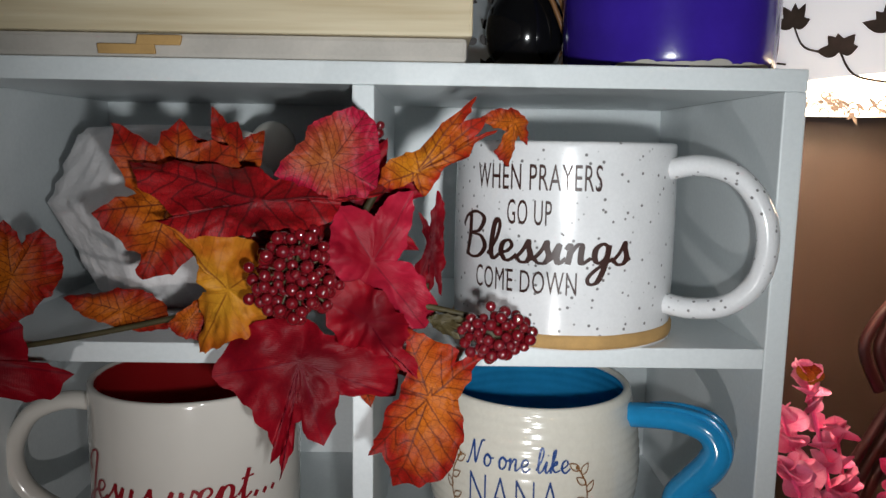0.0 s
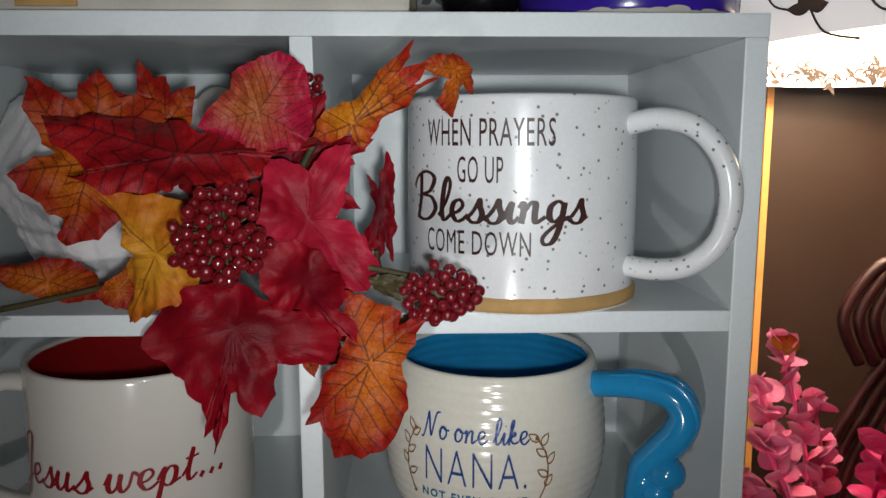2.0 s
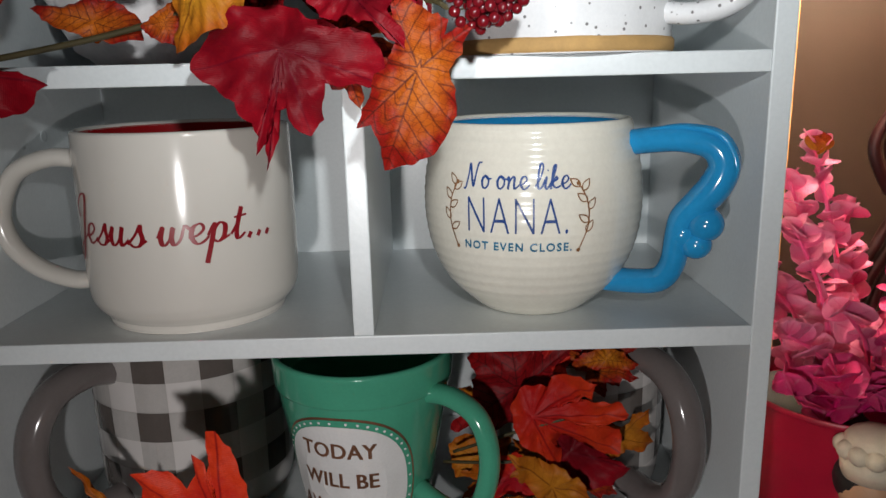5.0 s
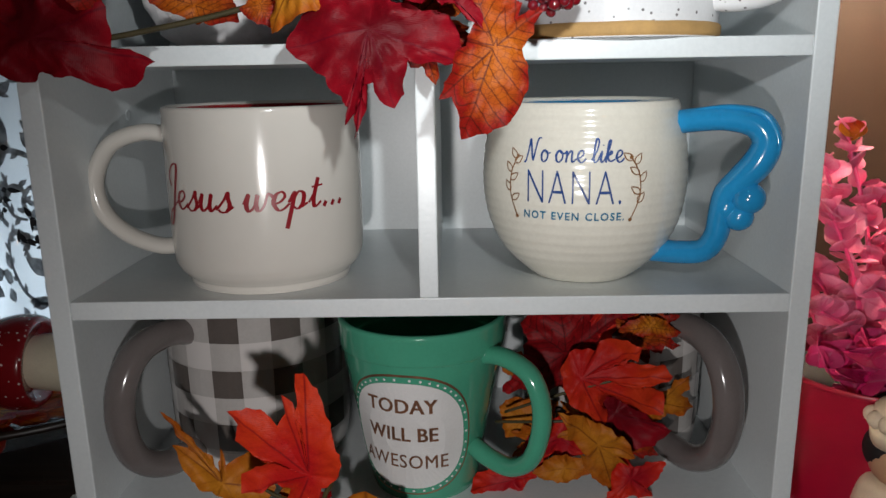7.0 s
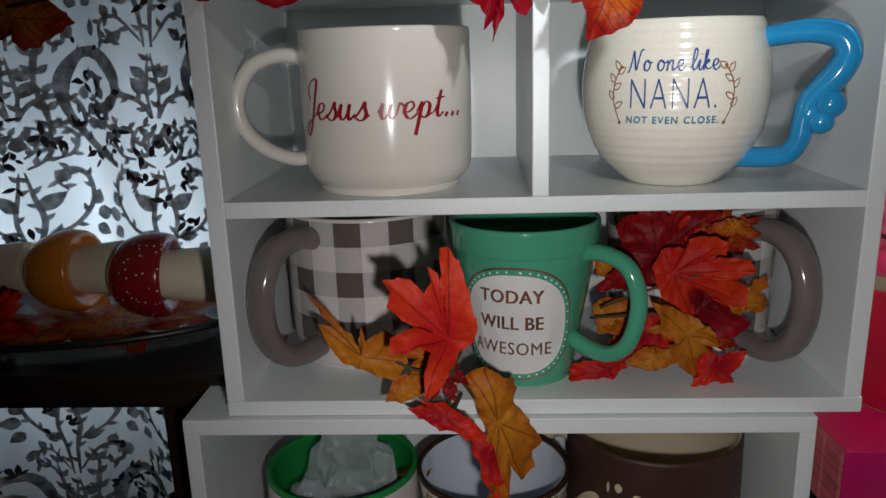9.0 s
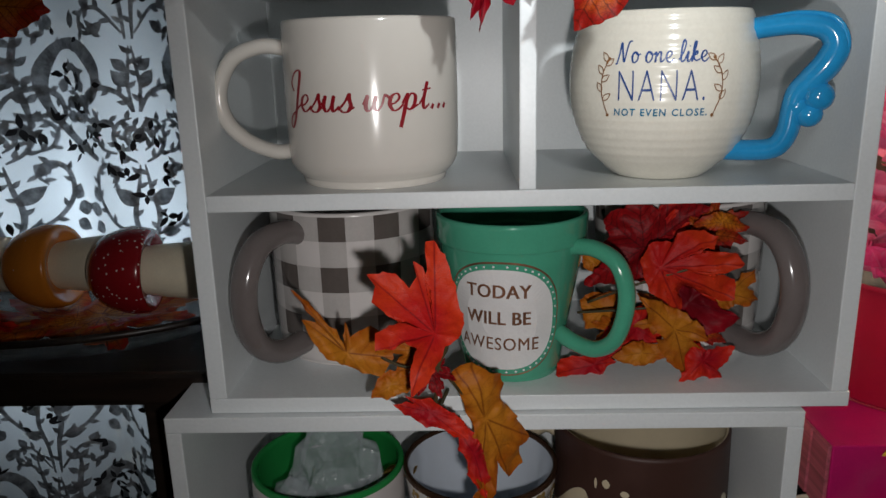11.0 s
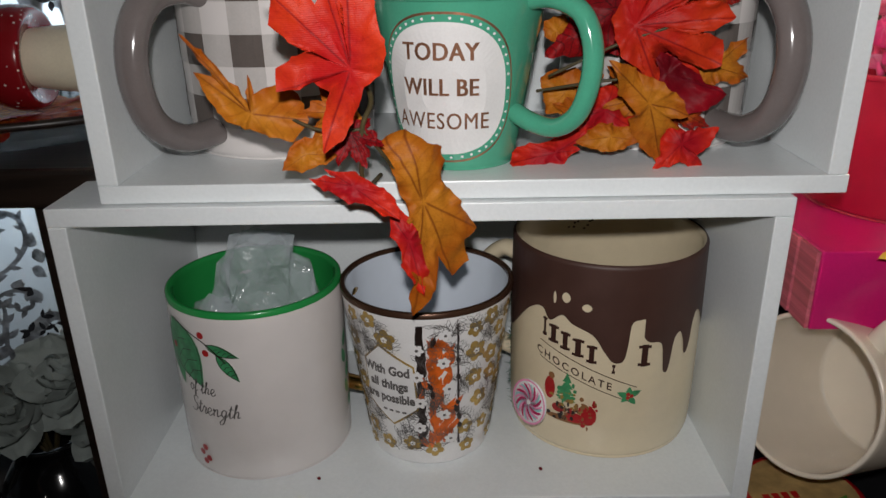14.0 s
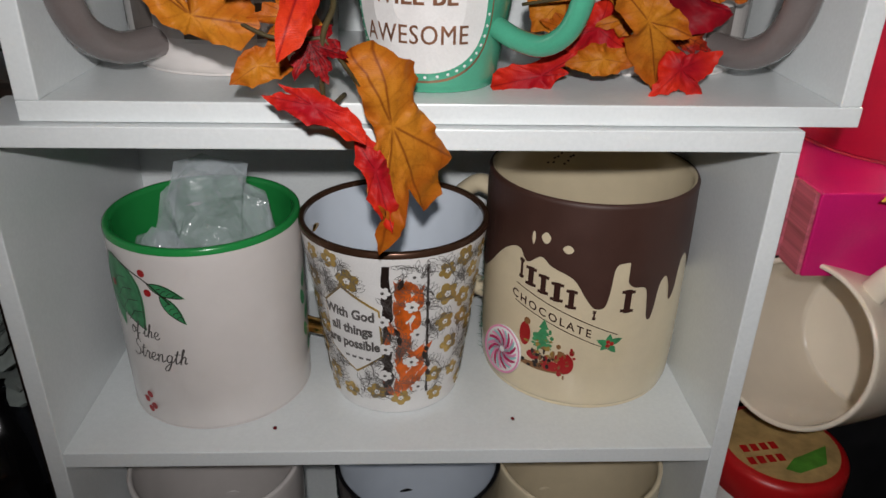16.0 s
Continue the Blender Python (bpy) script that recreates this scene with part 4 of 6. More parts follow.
for k in range(130):
    u, z = rnd.uniform(-0.058, 0.058), 0.008 + 0.092 * rnd.random()
    a = rnd.uniform(0.3, 2.8)
    stalk = [Vector((u + 0.010 * t * math.cos(a + t * 0.6), z + 0.010 * t * math.sin(a + t * 0.6))) for t in (0, 0.25, 0.5, 0.75, 1)]
    if max(p.y for p in stalk) > 0.103 or min(p.y for p in stalk) < 0.004:
        continue
    ribbon(bm, WL[2], stalk, 0.0004)
    for q in stalk[1:]:
        for s in (-1, 1):
            o = lens_shape(q.x, q.y, 0.0056, 0.0023, a + s * 0.8, 5)
            if max(p[1] for p in o) < 0.104:
                ribbon(bm, WL[2], [Vector(p) for p in o + o[:1]], 0.00024)
joined(part("line_leaf_print", bm, ink_grey, e, smooth=False))
hexa = [(-0.0270, 0.0835), (-0.0075, 0.0720), (-0.0060, 0.0430), (-0.0205, 0.0300), (-0.0365, 0.0420), (-0.0385, 0.0710)]
hexa = [tuple(Vector(a).lerp(Vector(b), t)) for a, b in zip(hexa, hexa[1:] + hexa[:1]) for t in (0, 0.25, 0.5, 0.75)]
part("verse_rim", blot(bmesh.new(), WL[2], [(-0.0227 + (u + 0.0227) * 1.06, 0.057 + (z - 0.057) * 1.06) for u, z in hexa]), ochre_print, e, smooth=False)
part("verse_panel", blot(bmesh.new(), WL[3], hexa), white_print, e, smooth=False)
W = lambda u, z: on_wall(RF, u, z, 0.0016)
letters("With God", 0.0086, W, ink_grey, e, -0.0235, 0.0655, 0.80, 0, 0.00035, 1.0)
letters("all things", 0.0086, W, ink_grey, e, -0.0225, 0.0555, 0.80, 0, 0.00035, 1.0)
letters("are possible", 0.0086, W, ink_grey, e, -0.0222, 0.0460, 0.74, 0, 0.00035, 1.0)
bm = bmesh.new()
for k in range(4):
    ribbon(bm, W, [Vector((-0.0265 + 0.004 * k, 0.0395)), Vector((-0.0240 + 0.004 * k, 0.0395))], 0.0014)
joined(part("small_print", bm, ink_grey, e, smooth=False))

# wide beige mug with a chocolate-drip print
pr = turned([(0, 0.0), (0.050, 0.0), (0.0555, 0.0025), (0.0575, 0.009), (0.0582, 0.040), (0.0580, 0.090), (0.0575, 0.1245)])
e = mug("mug", (0.0575, 0.3825, FZ), pr, 0.0030, beige_glaze, beige_glaze, "wide beige mug with a dark chocolate drip print")
RH = wall_of(pr)
handle(e, [(0.055, 0.098), (0.070, 0.102), (0.085, 0.086), (0.086, 0.060), (0.077, 0.036), (0.055, 0.028)], 0.0055, beige_glaze, 150, 1.3)
W = lambda u, z: on_wall(RH, u, z)
W2 = lambda u, z: on_wall(RH, u, z, 0.0008)
drips = smooth_path([(-0.182, 0.088), (-0.150, 0.070), (-0.120, 0.092), (-0.090, 0.066), (-0.060, 0.090), (-0.050, 0.094), (-0.046, 0.089), (-0.043, 0.088), (-0.036, 0.093), (-0.030, 0.089), (-0.018, 0.084), (-0.011, 0.074), (-0.006, 0.068), (-0.0005, 0.069), (0.0015, 0.078), (0.0030, 0.092), (0.0075, 0.0945), (0.0125, 0.094), (0.0120, 0.089), (0.0105, 0.084), (0.0140, 0.080), (0.0215, 0.078), (0.0235, 0.068), (0.0245, 0.060), (0.0270, 0.058), (0.0290, 0.064), (0.0310, 0.078), (0.0350, 0.082), (0.0385, 0.076), (0.0410, 0.066), (0.0450, 0.070), (0.0520, 0.090), (0.080, 0.070), (0.110, 0.092), (0.140, 0.075), (0.1825, 0.088)], 6)
bm = bmesh.new()
prev = None
for q in drips:
    col = [bm.verts.new(W(q.x, q.y + (0.1242 - q.y) * k / 3)) for k in range(4)]
    if prev:
        for k in range(3):
            bm.faces.new((prev[k], col[k], col[k + 1], prev[k + 1]))
    prev = col
part("chocolate_drip", bm, choc_brown, e, "dark brown printed drip", smooth=False)
part("chocolate_rim", lathe([(0.0579, 0.1230), (0.0580, 0.1247), (0.0573, 0.1261), (0.0563, 0.1265)], 80), choc_brown, e)
bm = bmesh.new()
for q in ((-0.034, 0.1045, 0.0026, 0.0032), (-0.022, 0.1005, 0.0028, 0.0024), (-0.041, 0.103, 0.0010, 0.0038)):
    blot(bm, W2, disc_shape(*q, 16, 1.7))
joined(part("highlight_fleck", bm, beige_glaze, e, smooth=False))
bm = bmesh.new()
for u, z, w, h in ((-0.047, 0.083, 0.0030, 0.012), (-0.041, 0.0800, 0.0065, 0.0115), (-0.0335, 0.0775, 0.0060, 0.0115), (-0.0258, 0.0750, 0.0068, 0.0115), (-0.0180, 0.0722, 0.0058, 0.0115), (-0.0055, 0.0640, 0.0018, 0.0050), (0.0115, 0.0720, 0.0075, 0.0140)):
    ribbon(bm, W2, [Vector((u, z - h / 2)), Vector((u, z)), Vector((u, z + h / 2))], w * 0.50)
    ribbon(bm, W2, [Vector((u - w / 2, z + h * 0.42)), Vector((u, z + h * 0.40)), Vector((u + w / 2, z + h * 0.38))], 0.0018)
    ribbon(bm, W2, [Vector((u - w / 2, z - h * 0.38)), Vector((u, z - h * 0.40)), Vector((u + w / 2, z - h * 0.42))], 0.0018)
joined(part("mark_shape", bm, ink_brown, e, smooth=False))
rule = lambda d: [Vector((-0.050 + 0.0065 * k, 0.0735 + d - 0.00205 * k - 0.00004 * k * k)) for k in range(10)]
bm = bmesh.new()
ribbon(bm, W2, rule(0), 0.0005)
ribbon(bm, W2, rule(-0.0108), 0.0005)
joined(part("printed_rule", bm, ink_brown, e, smooth=False))
tilt = lambda u, z: W2(u, z - 0.33 * (u + 0.050) + 0.0)
letters("CHOCOLATE", 0.0068, tilt, ink_brown, e, -0.0290, 0.0645, 0.92, 0, 0.0001, 1.35)
bm = bmesh.new()
for q in ((0.0045, 0.0465, 0.0075, 0.0040, 0.4), (0.0045, 0.0455, 0.0078, 0.0040, 2.7), (0.0045, 0.0455, 0.0065, 0.0036, -0.9), (0.0040, 0.0460, 0.0055, 0.0034, -2.4), (0.0040, 0.0460, 0.0065, 0.0036, 1.5)):
    blot(bm, W2, lens_shape(*q))
for k in range(4):
    s = 0.0055 - 0.0009 * k
    z = 0.0385 + 0.0042 * k
    blot(bm, W2, [(-0.031 - s, z), (-0.031, z - 0.0008), (-0.031 + s, z), (-0.031 + s * 0.4, z + 0.0035), (-0.031, z + 0.0062), (-0.031 - s * 0.4, z + 0.0035)])
joined(part("printed_fir", bm, holly_green, e, smooth=False))
bm = bmesh.new()
for q in ((-0.042, 0.044, 0.0035, 0.0075), (-0.0175, 0.031, 0.0045, 0.0065), (-0.026, 0.028, 0.0060, 0.0035), (-0.036, 0.032, 0.0040, 0.0030)):
    blot(bm, W2, disc_shape(*q))
for k in range(3):
    blot(bm, W2, disc_shape(0.0045 + 0.0014 * math.cos(k * 2.1), 0.0462 + 0.0014 * math.sin(k * 2.1), 0.0012))
joined(part("printed_red_shape", bm, red_print, e, smooth=False))
bm = bmesh.new()
for q in ((-0.030, 0.0255, 0.0150, 0.0022), (-0.020, 0.036, 0.0024, 0.0026), (-0.041, 0.0525, 0.0020, 0.0022)):
    blot(bm, W2, disc_shape(*q))
joined(part("printed_brown_shape", bm, ink_tan, e, smooth=False))

bm = bmesh.new()
edge = random.Random(2)
for k in range(9):
    blot(bm, lambda u, z: on_wall(RH, u, z, -0.0034), disc_shape(math.pi * 0.0577 + 0.016 - 0.0022 * k + edge.uniform(-0.001, 0.001), 0.108 + 0.0016 * (k % 5) + edge.uniform(-0.001, 0.001), 0.0010, 0.0007, 10))
joined(part("inside_print", bm, black_print, e, smooth=False))

rnd = random.Random(31)
for mat, count, cu0, cz0 in ((ink_tan, 22, -0.026, 0.033), (red_print, 16, -0.020, 0.034), (black_print, 18, -0.030, 0.030), (holly_green, 22, -0.031, 0.045), (ochre_print, 12, -0.031, 0.042)):
    bm = bmesh.new()
    for k in range(count):
        blot(bm, lambda u, z: on_wall(RH, u, z, 0.0012), disc_shape(rnd.gauss(cu0, 0.0052 if mat is not holly_green else 0.0028), rnd.gauss(cz0, 0.0042), rnd.uniform(0.0006, 0.0018), rnd.uniform(0.0006, 0.0020), 9))
    joined(part("printed_scene_dab", bm, mat, e, smooth=False))

# peppermint-swirl tag against that mug
tag_size = 0.86
tag = thing("candy_tag", (0.0065, 0.3330, FZ + 0.0375), "round pink and white peppermint-swirl tag leaning on the mug", "tag", turn=(-8, 0, -54))
tag.scale = (tag_size,) * 3
part("disc", lathe([(0, -0.0010), (0.0150, -0.0010), (0.0158, 0.0), (0.0150, 0.0010), (0, 0.0010)], 48), white_print, tag).matrix_basis = pose(0, 0, 0, 90, 0, 0)
FW = lambda u, z: Vector((u, -0.0015, z))
for mat, shift in ((pink_print, 0), (magenta_print, 0.35), (mint_print, 0.62)):
    bm = bmesh.new()
    for k in range(8):
        a0 = 2 * math.pi * k / 8 + shift
        ribbon(bm, FW, [Vector((r * math.cos(a0 + r * 75), r * math.sin(a0 + r * 75))) for r in (0.002 + 0.0022 * j for j in range(6))], lambda f, d: 0.0012 + 0.0022 * f * (1 - f) * 2)
    joined(part("swirl", bm, mat, tag, smooth=False))
bm = bmesh.new()
ribbon(bm, FW, [Vector((0.0152 * math.cos(a), 0.0152 * math.sin(a))) for a in (2 * math.pi * k / 48 for k in range(49))], 0.0014)
part("edge_band", bm, pink_print, tag, smooth=False)

# strand of green tinsel hanging between two mugs
rnd = random.Random(5)
bm = bmesh.new()
core = [Vector((0.004 + 0.002 * math.sin(k), 0.385, FZ + 0.004 + 0.0045 * k)) for k in range(22)]
sweep(bm, core, 0.0006, 6)
for k in range(700):
    q = core[rnd.randrange(22)] + Vector((rnd.gauss(0, 0.001), rnd.gauss(0, 0.001), rnd.uniform(-0.002, 0.002)))
    d = Vector((rnd.gauss(0, 1), rnd.gauss(0, 1), rnd.gauss(0, 0.5))).normalized() * rnd.uniform(0.004, 0.008)
    s = d.orthogonal().normalized() * 0.0004
    bm.faces.new([bm.verts.new(p) for p in (q - s, q + s, q + d)])
tagged(part("tinsel_strand", bm, tinsel, None, smooth=False), "strand of frosted green tinsel standing between two mugs", "tinsel", kind="stuff")
# crumbs on the lower shelf
for cx, cy in ((0.012, 0.318), (-0.118, 0.312)):
    bm = bmesh.new()
    bmesh.ops.create_icosphere(bm, subdivisions=2, radius=0.0011)
    for v in bm.verts:
        v.co += v.co * 0.5 * noise.noise(v.co * 900 + Vector((cx, cy, 0)))
        v.co.z = v.co.z * 0.6 + 0.0006
    c = part("crumb", bm, leaf_crimson, None)
    c.location = (cx, cy, FZ)
    tagged(c, "tiny dark red crumb lying on the shelf", "crumb")

# mugs in the lowest row, seen from above
for x, outm, inm, lab in ((-0.166, plain_white, plain_white, "plain white mug with a black print in the lowest row"), (-0.040, black_gloss, bluish_white, "black-rimmed mug, pale blue inside, in the lowest row"), (0.062, beige_glaze, beige_glaze, "plain beige mug in the lowest row")):
    pr = turned([(0, 0.0), (0.044, 0.0), (0.0490, 0.002), (0.0510, 0.010), (0.0520, 0.060), (0.0525, 0.1060)])
    e = mug("mug", (x, 0.3545, 0.6390), pr, 0.0032, outm, inm, lab)
    handle(e, [(0.049, 0.098), (0.064, 0.100), (0.078, 0.084), (0.078, 0.056), (0.068, 0.034), (0.049, 0.026)], 0.005, outm, 100, 1.3)
    if outm is plain_white:
        R5 = wall_of(pr)
        part("printed_patch", blot(bmesh.new(), lambda u, z: on_wall(R5, u, z), [(0.008, 0.1045), (0.045, 0.1045), (0.050, 0.070), (0.020, 0.075)]), black_print, e, smooth=False)

# ---- white ornament in the upper cubby ----
orn = thing("ornament_jug", (-0.1340, 0.3900, 1.2182), "white bisque jug with rough hammered facets and a small knob", "jug")
side = [(0.030, 0.0), (0.040, 0.010), (0.060, 0.052), (0.046, 0.084), (0.040, 0.088), (0.020, 0.090)]
side = [(a[0] + (b[0] - a[0]) * k / 7, a[1] + (b[1] - a[1]) * k / 7) for a, b in zip(side, side[1:]) for k in range(7)]
bm = lathe([(0, 0.0)] + side + [(0.020, 0.090), (0, 0.090)], 120)
for v in bm.verts:
    a = math.atan2(v.co.y, v.co.x)
    facet = 0.92 / math.cos((a + 0.2) % (math.pi / 4) - math.pi / 8)
    k = 0.0022 * noise.noise((v.co.x * 150, v.co.z * 150, v.co.y * 150)) + 0.0014 * noise.noise((v.co.x * 330, v.co.z * 330, 5))
    out = Vector((v.co.x, v.co.y, 0))
    if out.length > 1e-4:
        v.co += out * (facet - 1) + out.normalized() * k
part("body", bm, white_bisque, orn)
part("neck", lathe([(0.018, 0), (0.017, 0.008), (0.020, 0.011), (0.0, 0.012)], 48), cream_glaze, orn).matrix_basis = pose(0.024, -0.004, 0.076)
bm = ball(bmesh.new(), (0.052, -0.004, 0.080), 0.0120, (1, 1, 1.1), 24)
part("knob", bm, cream_glaze, orn, "glossy white knob")

# ---- garland of cloth leaves ----
def stalk(parent, points, radius, mat=stem_green, name="stem"):
    bm = sweep(bmesh.new(), smooth_path(points, 6), radius, 8, Vector((0.3, 1, 0.2)))
    ob = part(name, bm, mat, parent)
    ob.matrix_basis = parent.matrix_basis.inverted()
    return ob


BERRY = bmesh.new()
bmesh.ops.create_uvsphere(BERRY, u_segments=12, v_segments=8, radius=1)
BERRY_ME = bpy.data.meshes.new("berry")
for f in BERRY.faces:
    f.smooth = True
BERRY.to_mesh(BERRY_ME)
BERRY_ME.materials.append(berry_red)


def berries(parent, place, radius, count, size, seed):
    """A bunch of beads on short wires."""
    rnd = random.Random(seed)
    c = Vector(place)
    bm = bmesh.new()
    spots = []
    k = 0
    while len(spots) < count and k < 9000:
        k += 1
        a, z = rnd.uniform(0, 2 * math.pi), rnd.uniform(-1, 1)
        q = Vector((math.sqrt(1 - z * z) * math.cos(a), math.sqrt(1 - z * z) * math.sin(a) * 0.7, z)) * radius * rnd.uniform(0.45, 1.06)
        q *= 0.95 + 0.55 * noise.noise(q * 75 + c * 40)
        if q.y < radius * 0.15 and all((q - s).length > size * 1.55 for s in spots):
            spots.append(q)
    ball(bm, (0, 0.002, 0), radius * 0.42, (1, 0.75, 1), 16)
    for q in spots:
        sweep(bm, [Vector((0, 0.002, 0)), q * 0.5 + Vector((0, 0.0015, 0)), q], 0.0004, 5)
    sweep(bm, [Vector((0, 0, 0)), Vector((0, radius * 1.1, -radius * 0.4))], 0.0012, 6)
    b = part("berry_core", bm, stem_green, parent, "bunch of glossy dark red berries")
    b.matrix_basis = parent.matrix_basis.inverted() @ Matrix.Translation(c)
    for q in spots:
        s = size * rnd.uniform(0.8, 1.12)
        shared("berry", BERRY_ME, b, Matrix.LocRotScale(q, Euler((rnd.random() * 6, rnd.random() * 6, 0)), (s, s, s)))


G1 = thing("autumn_garland", (-0.040, 0.300, 1.2182), "garland of crimson and orange cloth leaves with dark red berries", "garland")
leaf(G1, (-0.0952, 0.2700, 1.2779), (-0.1137, 0.2627, 1.3054), leaf_rust, 0.12, (0.10, -1, -0.20), ((0, 1), (17, 0.58), (45, 0.38), (64, 0.83), (87, 0.73), (114, 0.72), (123, 0.99), (159, 0.68), (202, 0.68), (249, 0.86), (279, 0.89), (299, 0.7), (315, 0.93), (336, 0.61), (350, 0.8)))
leaf(G1, (-0.0343, 0.2520, 1.2943), (-0.0262, 0.2484, 1.3121), leaf_magenta, 0.05, (0.10, -1, -0.25), ((0, 1), (31, 0.75), (54, 0.7), (78, 0.53), (108, 0.74), (127, 0.98), (191, 0.6), (238, 0.83), (265, 0.87), (290, 0.83), (319, 0.89), (331, 0.98), (347, 1.01)))
leaf(G1, (-0.0583, 0.2500, 1.2810), (-0.1033, 0.2533, 1.2933), leaf_red, 0.05, (0.05, -1, 0.45), ((0, 1), (21, 0.67), (32, 0.58), (32, 0.73), (65, 0.39), (134, 0.27), (181, 0.55), (199, 0.59), (200, 0.8), (202, 0.96), (211, 0.82), (227, 0.49), (261, 0.22), (318, 0.4), (342, 0.56), (354, 0.77)))
leaf(G1, (-0.0056, 0.2620, 1.2909), (0.0146, 0.2587, 1.3175), leaf_orange, 0.05, (0.10, -1, -0.20), ((0, 1), (2, 0.76), (11, 0.39), (27, 0.21), (108, 0.29), (151, 0.46), (168, 0.31), (202, 0.1), (232, 0.27), (282, 0.23), (320, 0.29), (334, 0.96), (335, 0.49), (338, 0.78), (345, 0.92), (353, 0.71)))
leaf(G1, (0.0289, 0.2680, 1.3089), (0.0169, 0.2619, 1.3094), leaf_rust, 0.3, (0.50, -1, -0.20), ((0, 1), (55, 0.32), (63, 0.92), (96, 1.24), (98, 0.49), (131, 0.47), (134, 0.87), (174, 0.52), (242, 0.32), (329, 0.64)))
leaf(G1, (-0.0207, 0.2590, 1.2592), (-0.0056, 0.2577, 1.2829), leaf_pink, 0.05, (0.15, -1, -0.15), ((0, 1), (16, 0.81), (30, 0.56), (51, 0.77), (63, 0.86), (100, 0.56), (160, 0.75), (198, 0.92), (222, 0.93), (249, 1.13), (264, 1.09), (297, 0.48), (300, 0.31), (348, 0.71)))
leaf(G1, (-0.0222, 0.2540, 1.2388), (-0.0043, 0.2449, 1.2200), leaf_crimson, 0.05, (-0.30, -1, 0.20), ((0, 1), (17, 0.61), (46, 0.61), (69, 0.4), (153, 0.57), (201, 0.69), (267, 0.47), (318, 0.31), (358, 0.57)))
leaf(G1, (-0.0474, 0.2620, 1.2218), (-0.0529, 0.2554, 1.1799), leaf_crimson, 0.12, (0.05, -1, 0.15), ((0, 1), (2, 0.51), (11, 0.49), (15, 0.65), (25, 0.75), (43, 0.53), (57, 0.45), (71, 0.66), (77, 0.88), (92, 0.83), (105, 0.73), (114, 0.5), (145, 0.32), (184, 0.37), (226, 0.45), (247, 0.55), (278, 0.72), (289, 0.77), (304, 0.64), (324, 0.58), (332, 0.64), (344, 0.65), (352, 0.74), (353, 0.89), (360, 0.67)))
leaf(G1, (-0.0736, 0.2660, 1.2471), (-0.0951, 0.2656, 1.2705), leaf_gold_red, 0.05, (-0.20, -1, -0.20), ((0, 1), (1, 0.72), (4, 0.44), (51, 0.25), (74, 0.53), (97, 0.63), (109, 0.97), (118, 0.8), (133, 0.63), (178, 0.57), (224, 0.56), (264, 0.65), (299, 0.58), (344, 0.7)))
leaf(G1, (-0.1219, 0.2880, 1.2338), (-0.1436, 0.2865, 1.2395), leaf_rust, 0.1, (0.20, -1, 0.50), ((0, 1), (24, 0.6), (72, 0.29), (149, 0.51), (172, 0.86), (204, 0.73), (246, 0.48), (332, 0.48)))
leaf(G1, (-0.0927, 0.2800, 1.2326), (-0.0872, 0.2840, 1.2414), leaf_rust, 0.1, (0.40, -1, 0.20), ((0, 1), (47, 0.4), (136, 0.73), (174, 0.66), (241, 0.87), (307, 0.69)))
leaf(G1, (-0.0001, 0.2480, 1.2134), (-0.0122, 0.2436, 1.1811), leaf_rust, 0.05, (0.10, -1, 0.10), ((0, 1), (28, 0.81), (43, 0.65), (58, 0.56), (109, 0.28), (149, 0.7), (162, 0.42), (167, 0.55), (196, 0.57), (219, 0.73), (238, 0.33), (289, 0.31), (297, 0.42), (320, 0.54), (332, 0.81), (338, 0.69), (353, 0.81)))
leaf(G1, (0.0000, 0.3220, 1.2553), (0.0030, 0.3226, 1.2810), leaf_crimson, 0.05, (0.20, -1, 0.00), ((0, 1), (12, 0.36), (26, 0.67), (48, 0.12), (166, 0.94), (172, 0.68), (178, 0.25), (179, 0.98), (198, 0.35), (199, 0.84), (321, 0.25), (345, 0.64)))
leaf(G1, (-0.1515, 0.2660, 1.2509), (-0.1541, 0.2676, 1.2716), leaf_rust, 0.1, (0.20, -1, 0.10), ((0, 1), (40, 0.71), (103, 0.84), (153, 1.06), (177, 0.81), (209, 0.63), (261, 0.81), (290, 0.87), (325, 0.96), (339, 0.58)))
leaf(G1, (-0.1816, 0.2680, 1.2207), (-0.1355, 0.2703, 1.2131), leaf_crimson, 0.1, (0.10, -1, 0.30), ((0, 1), (5, 0.63), (27, 0.71), (52, 0.63), (94, 0.49), (156, 0.6), (201, 0.55), (243, 0.38), (290, 0.24), (332, 0.57), (345, 0.89)))
leaf(G1, (-0.2773, 0.2680, 1.1992), (-0.2493, 0.2705, 1.1960), leaf_orange, 0.1, (0.10, -1, 0.10), ((0, 1), (20, 0.72), (47, 0.54), (112, 0.47), (171, 0.73), (217, 0.68), (270, 0.29), (289, 0.56), (340, 0.68)))
leaf(G1, (-0.052, 0.284, 1.262), (-0.062, 0.280, 1.226), leaf_red, 0.1, (0.1, -1, 0.1))
leaf(G1, (-0.030, 0.280, 1.276), (0.000, 0.276, 1.286), leaf_crimson, 0.1, (-0.1, -1, 0.1))
leaf(G1, (-0.030, 0.276, 1.226), (-0.004, 0.272, 1.214), leaf_rust, 0.1, (-0.1, -1, 0.2))
leaf(G1, (-0.075, 0.286, 1.290), (-0.100, 0.284, 1.300), leaf_rust, 0.1, (0.1, -1, 0.1))
berries(G1, (-0.0470, 0.2480, 1.2560), 0.0158, 100, 0.0022, 4)
berries(G1, (0.0222, 0.2530, 1.2350), 0.0112, 62, 0.0021, 9)
berries(G1, (-0.0280, 0.2950, 1.3020), 0.0085, 40, 0.0019, 10)
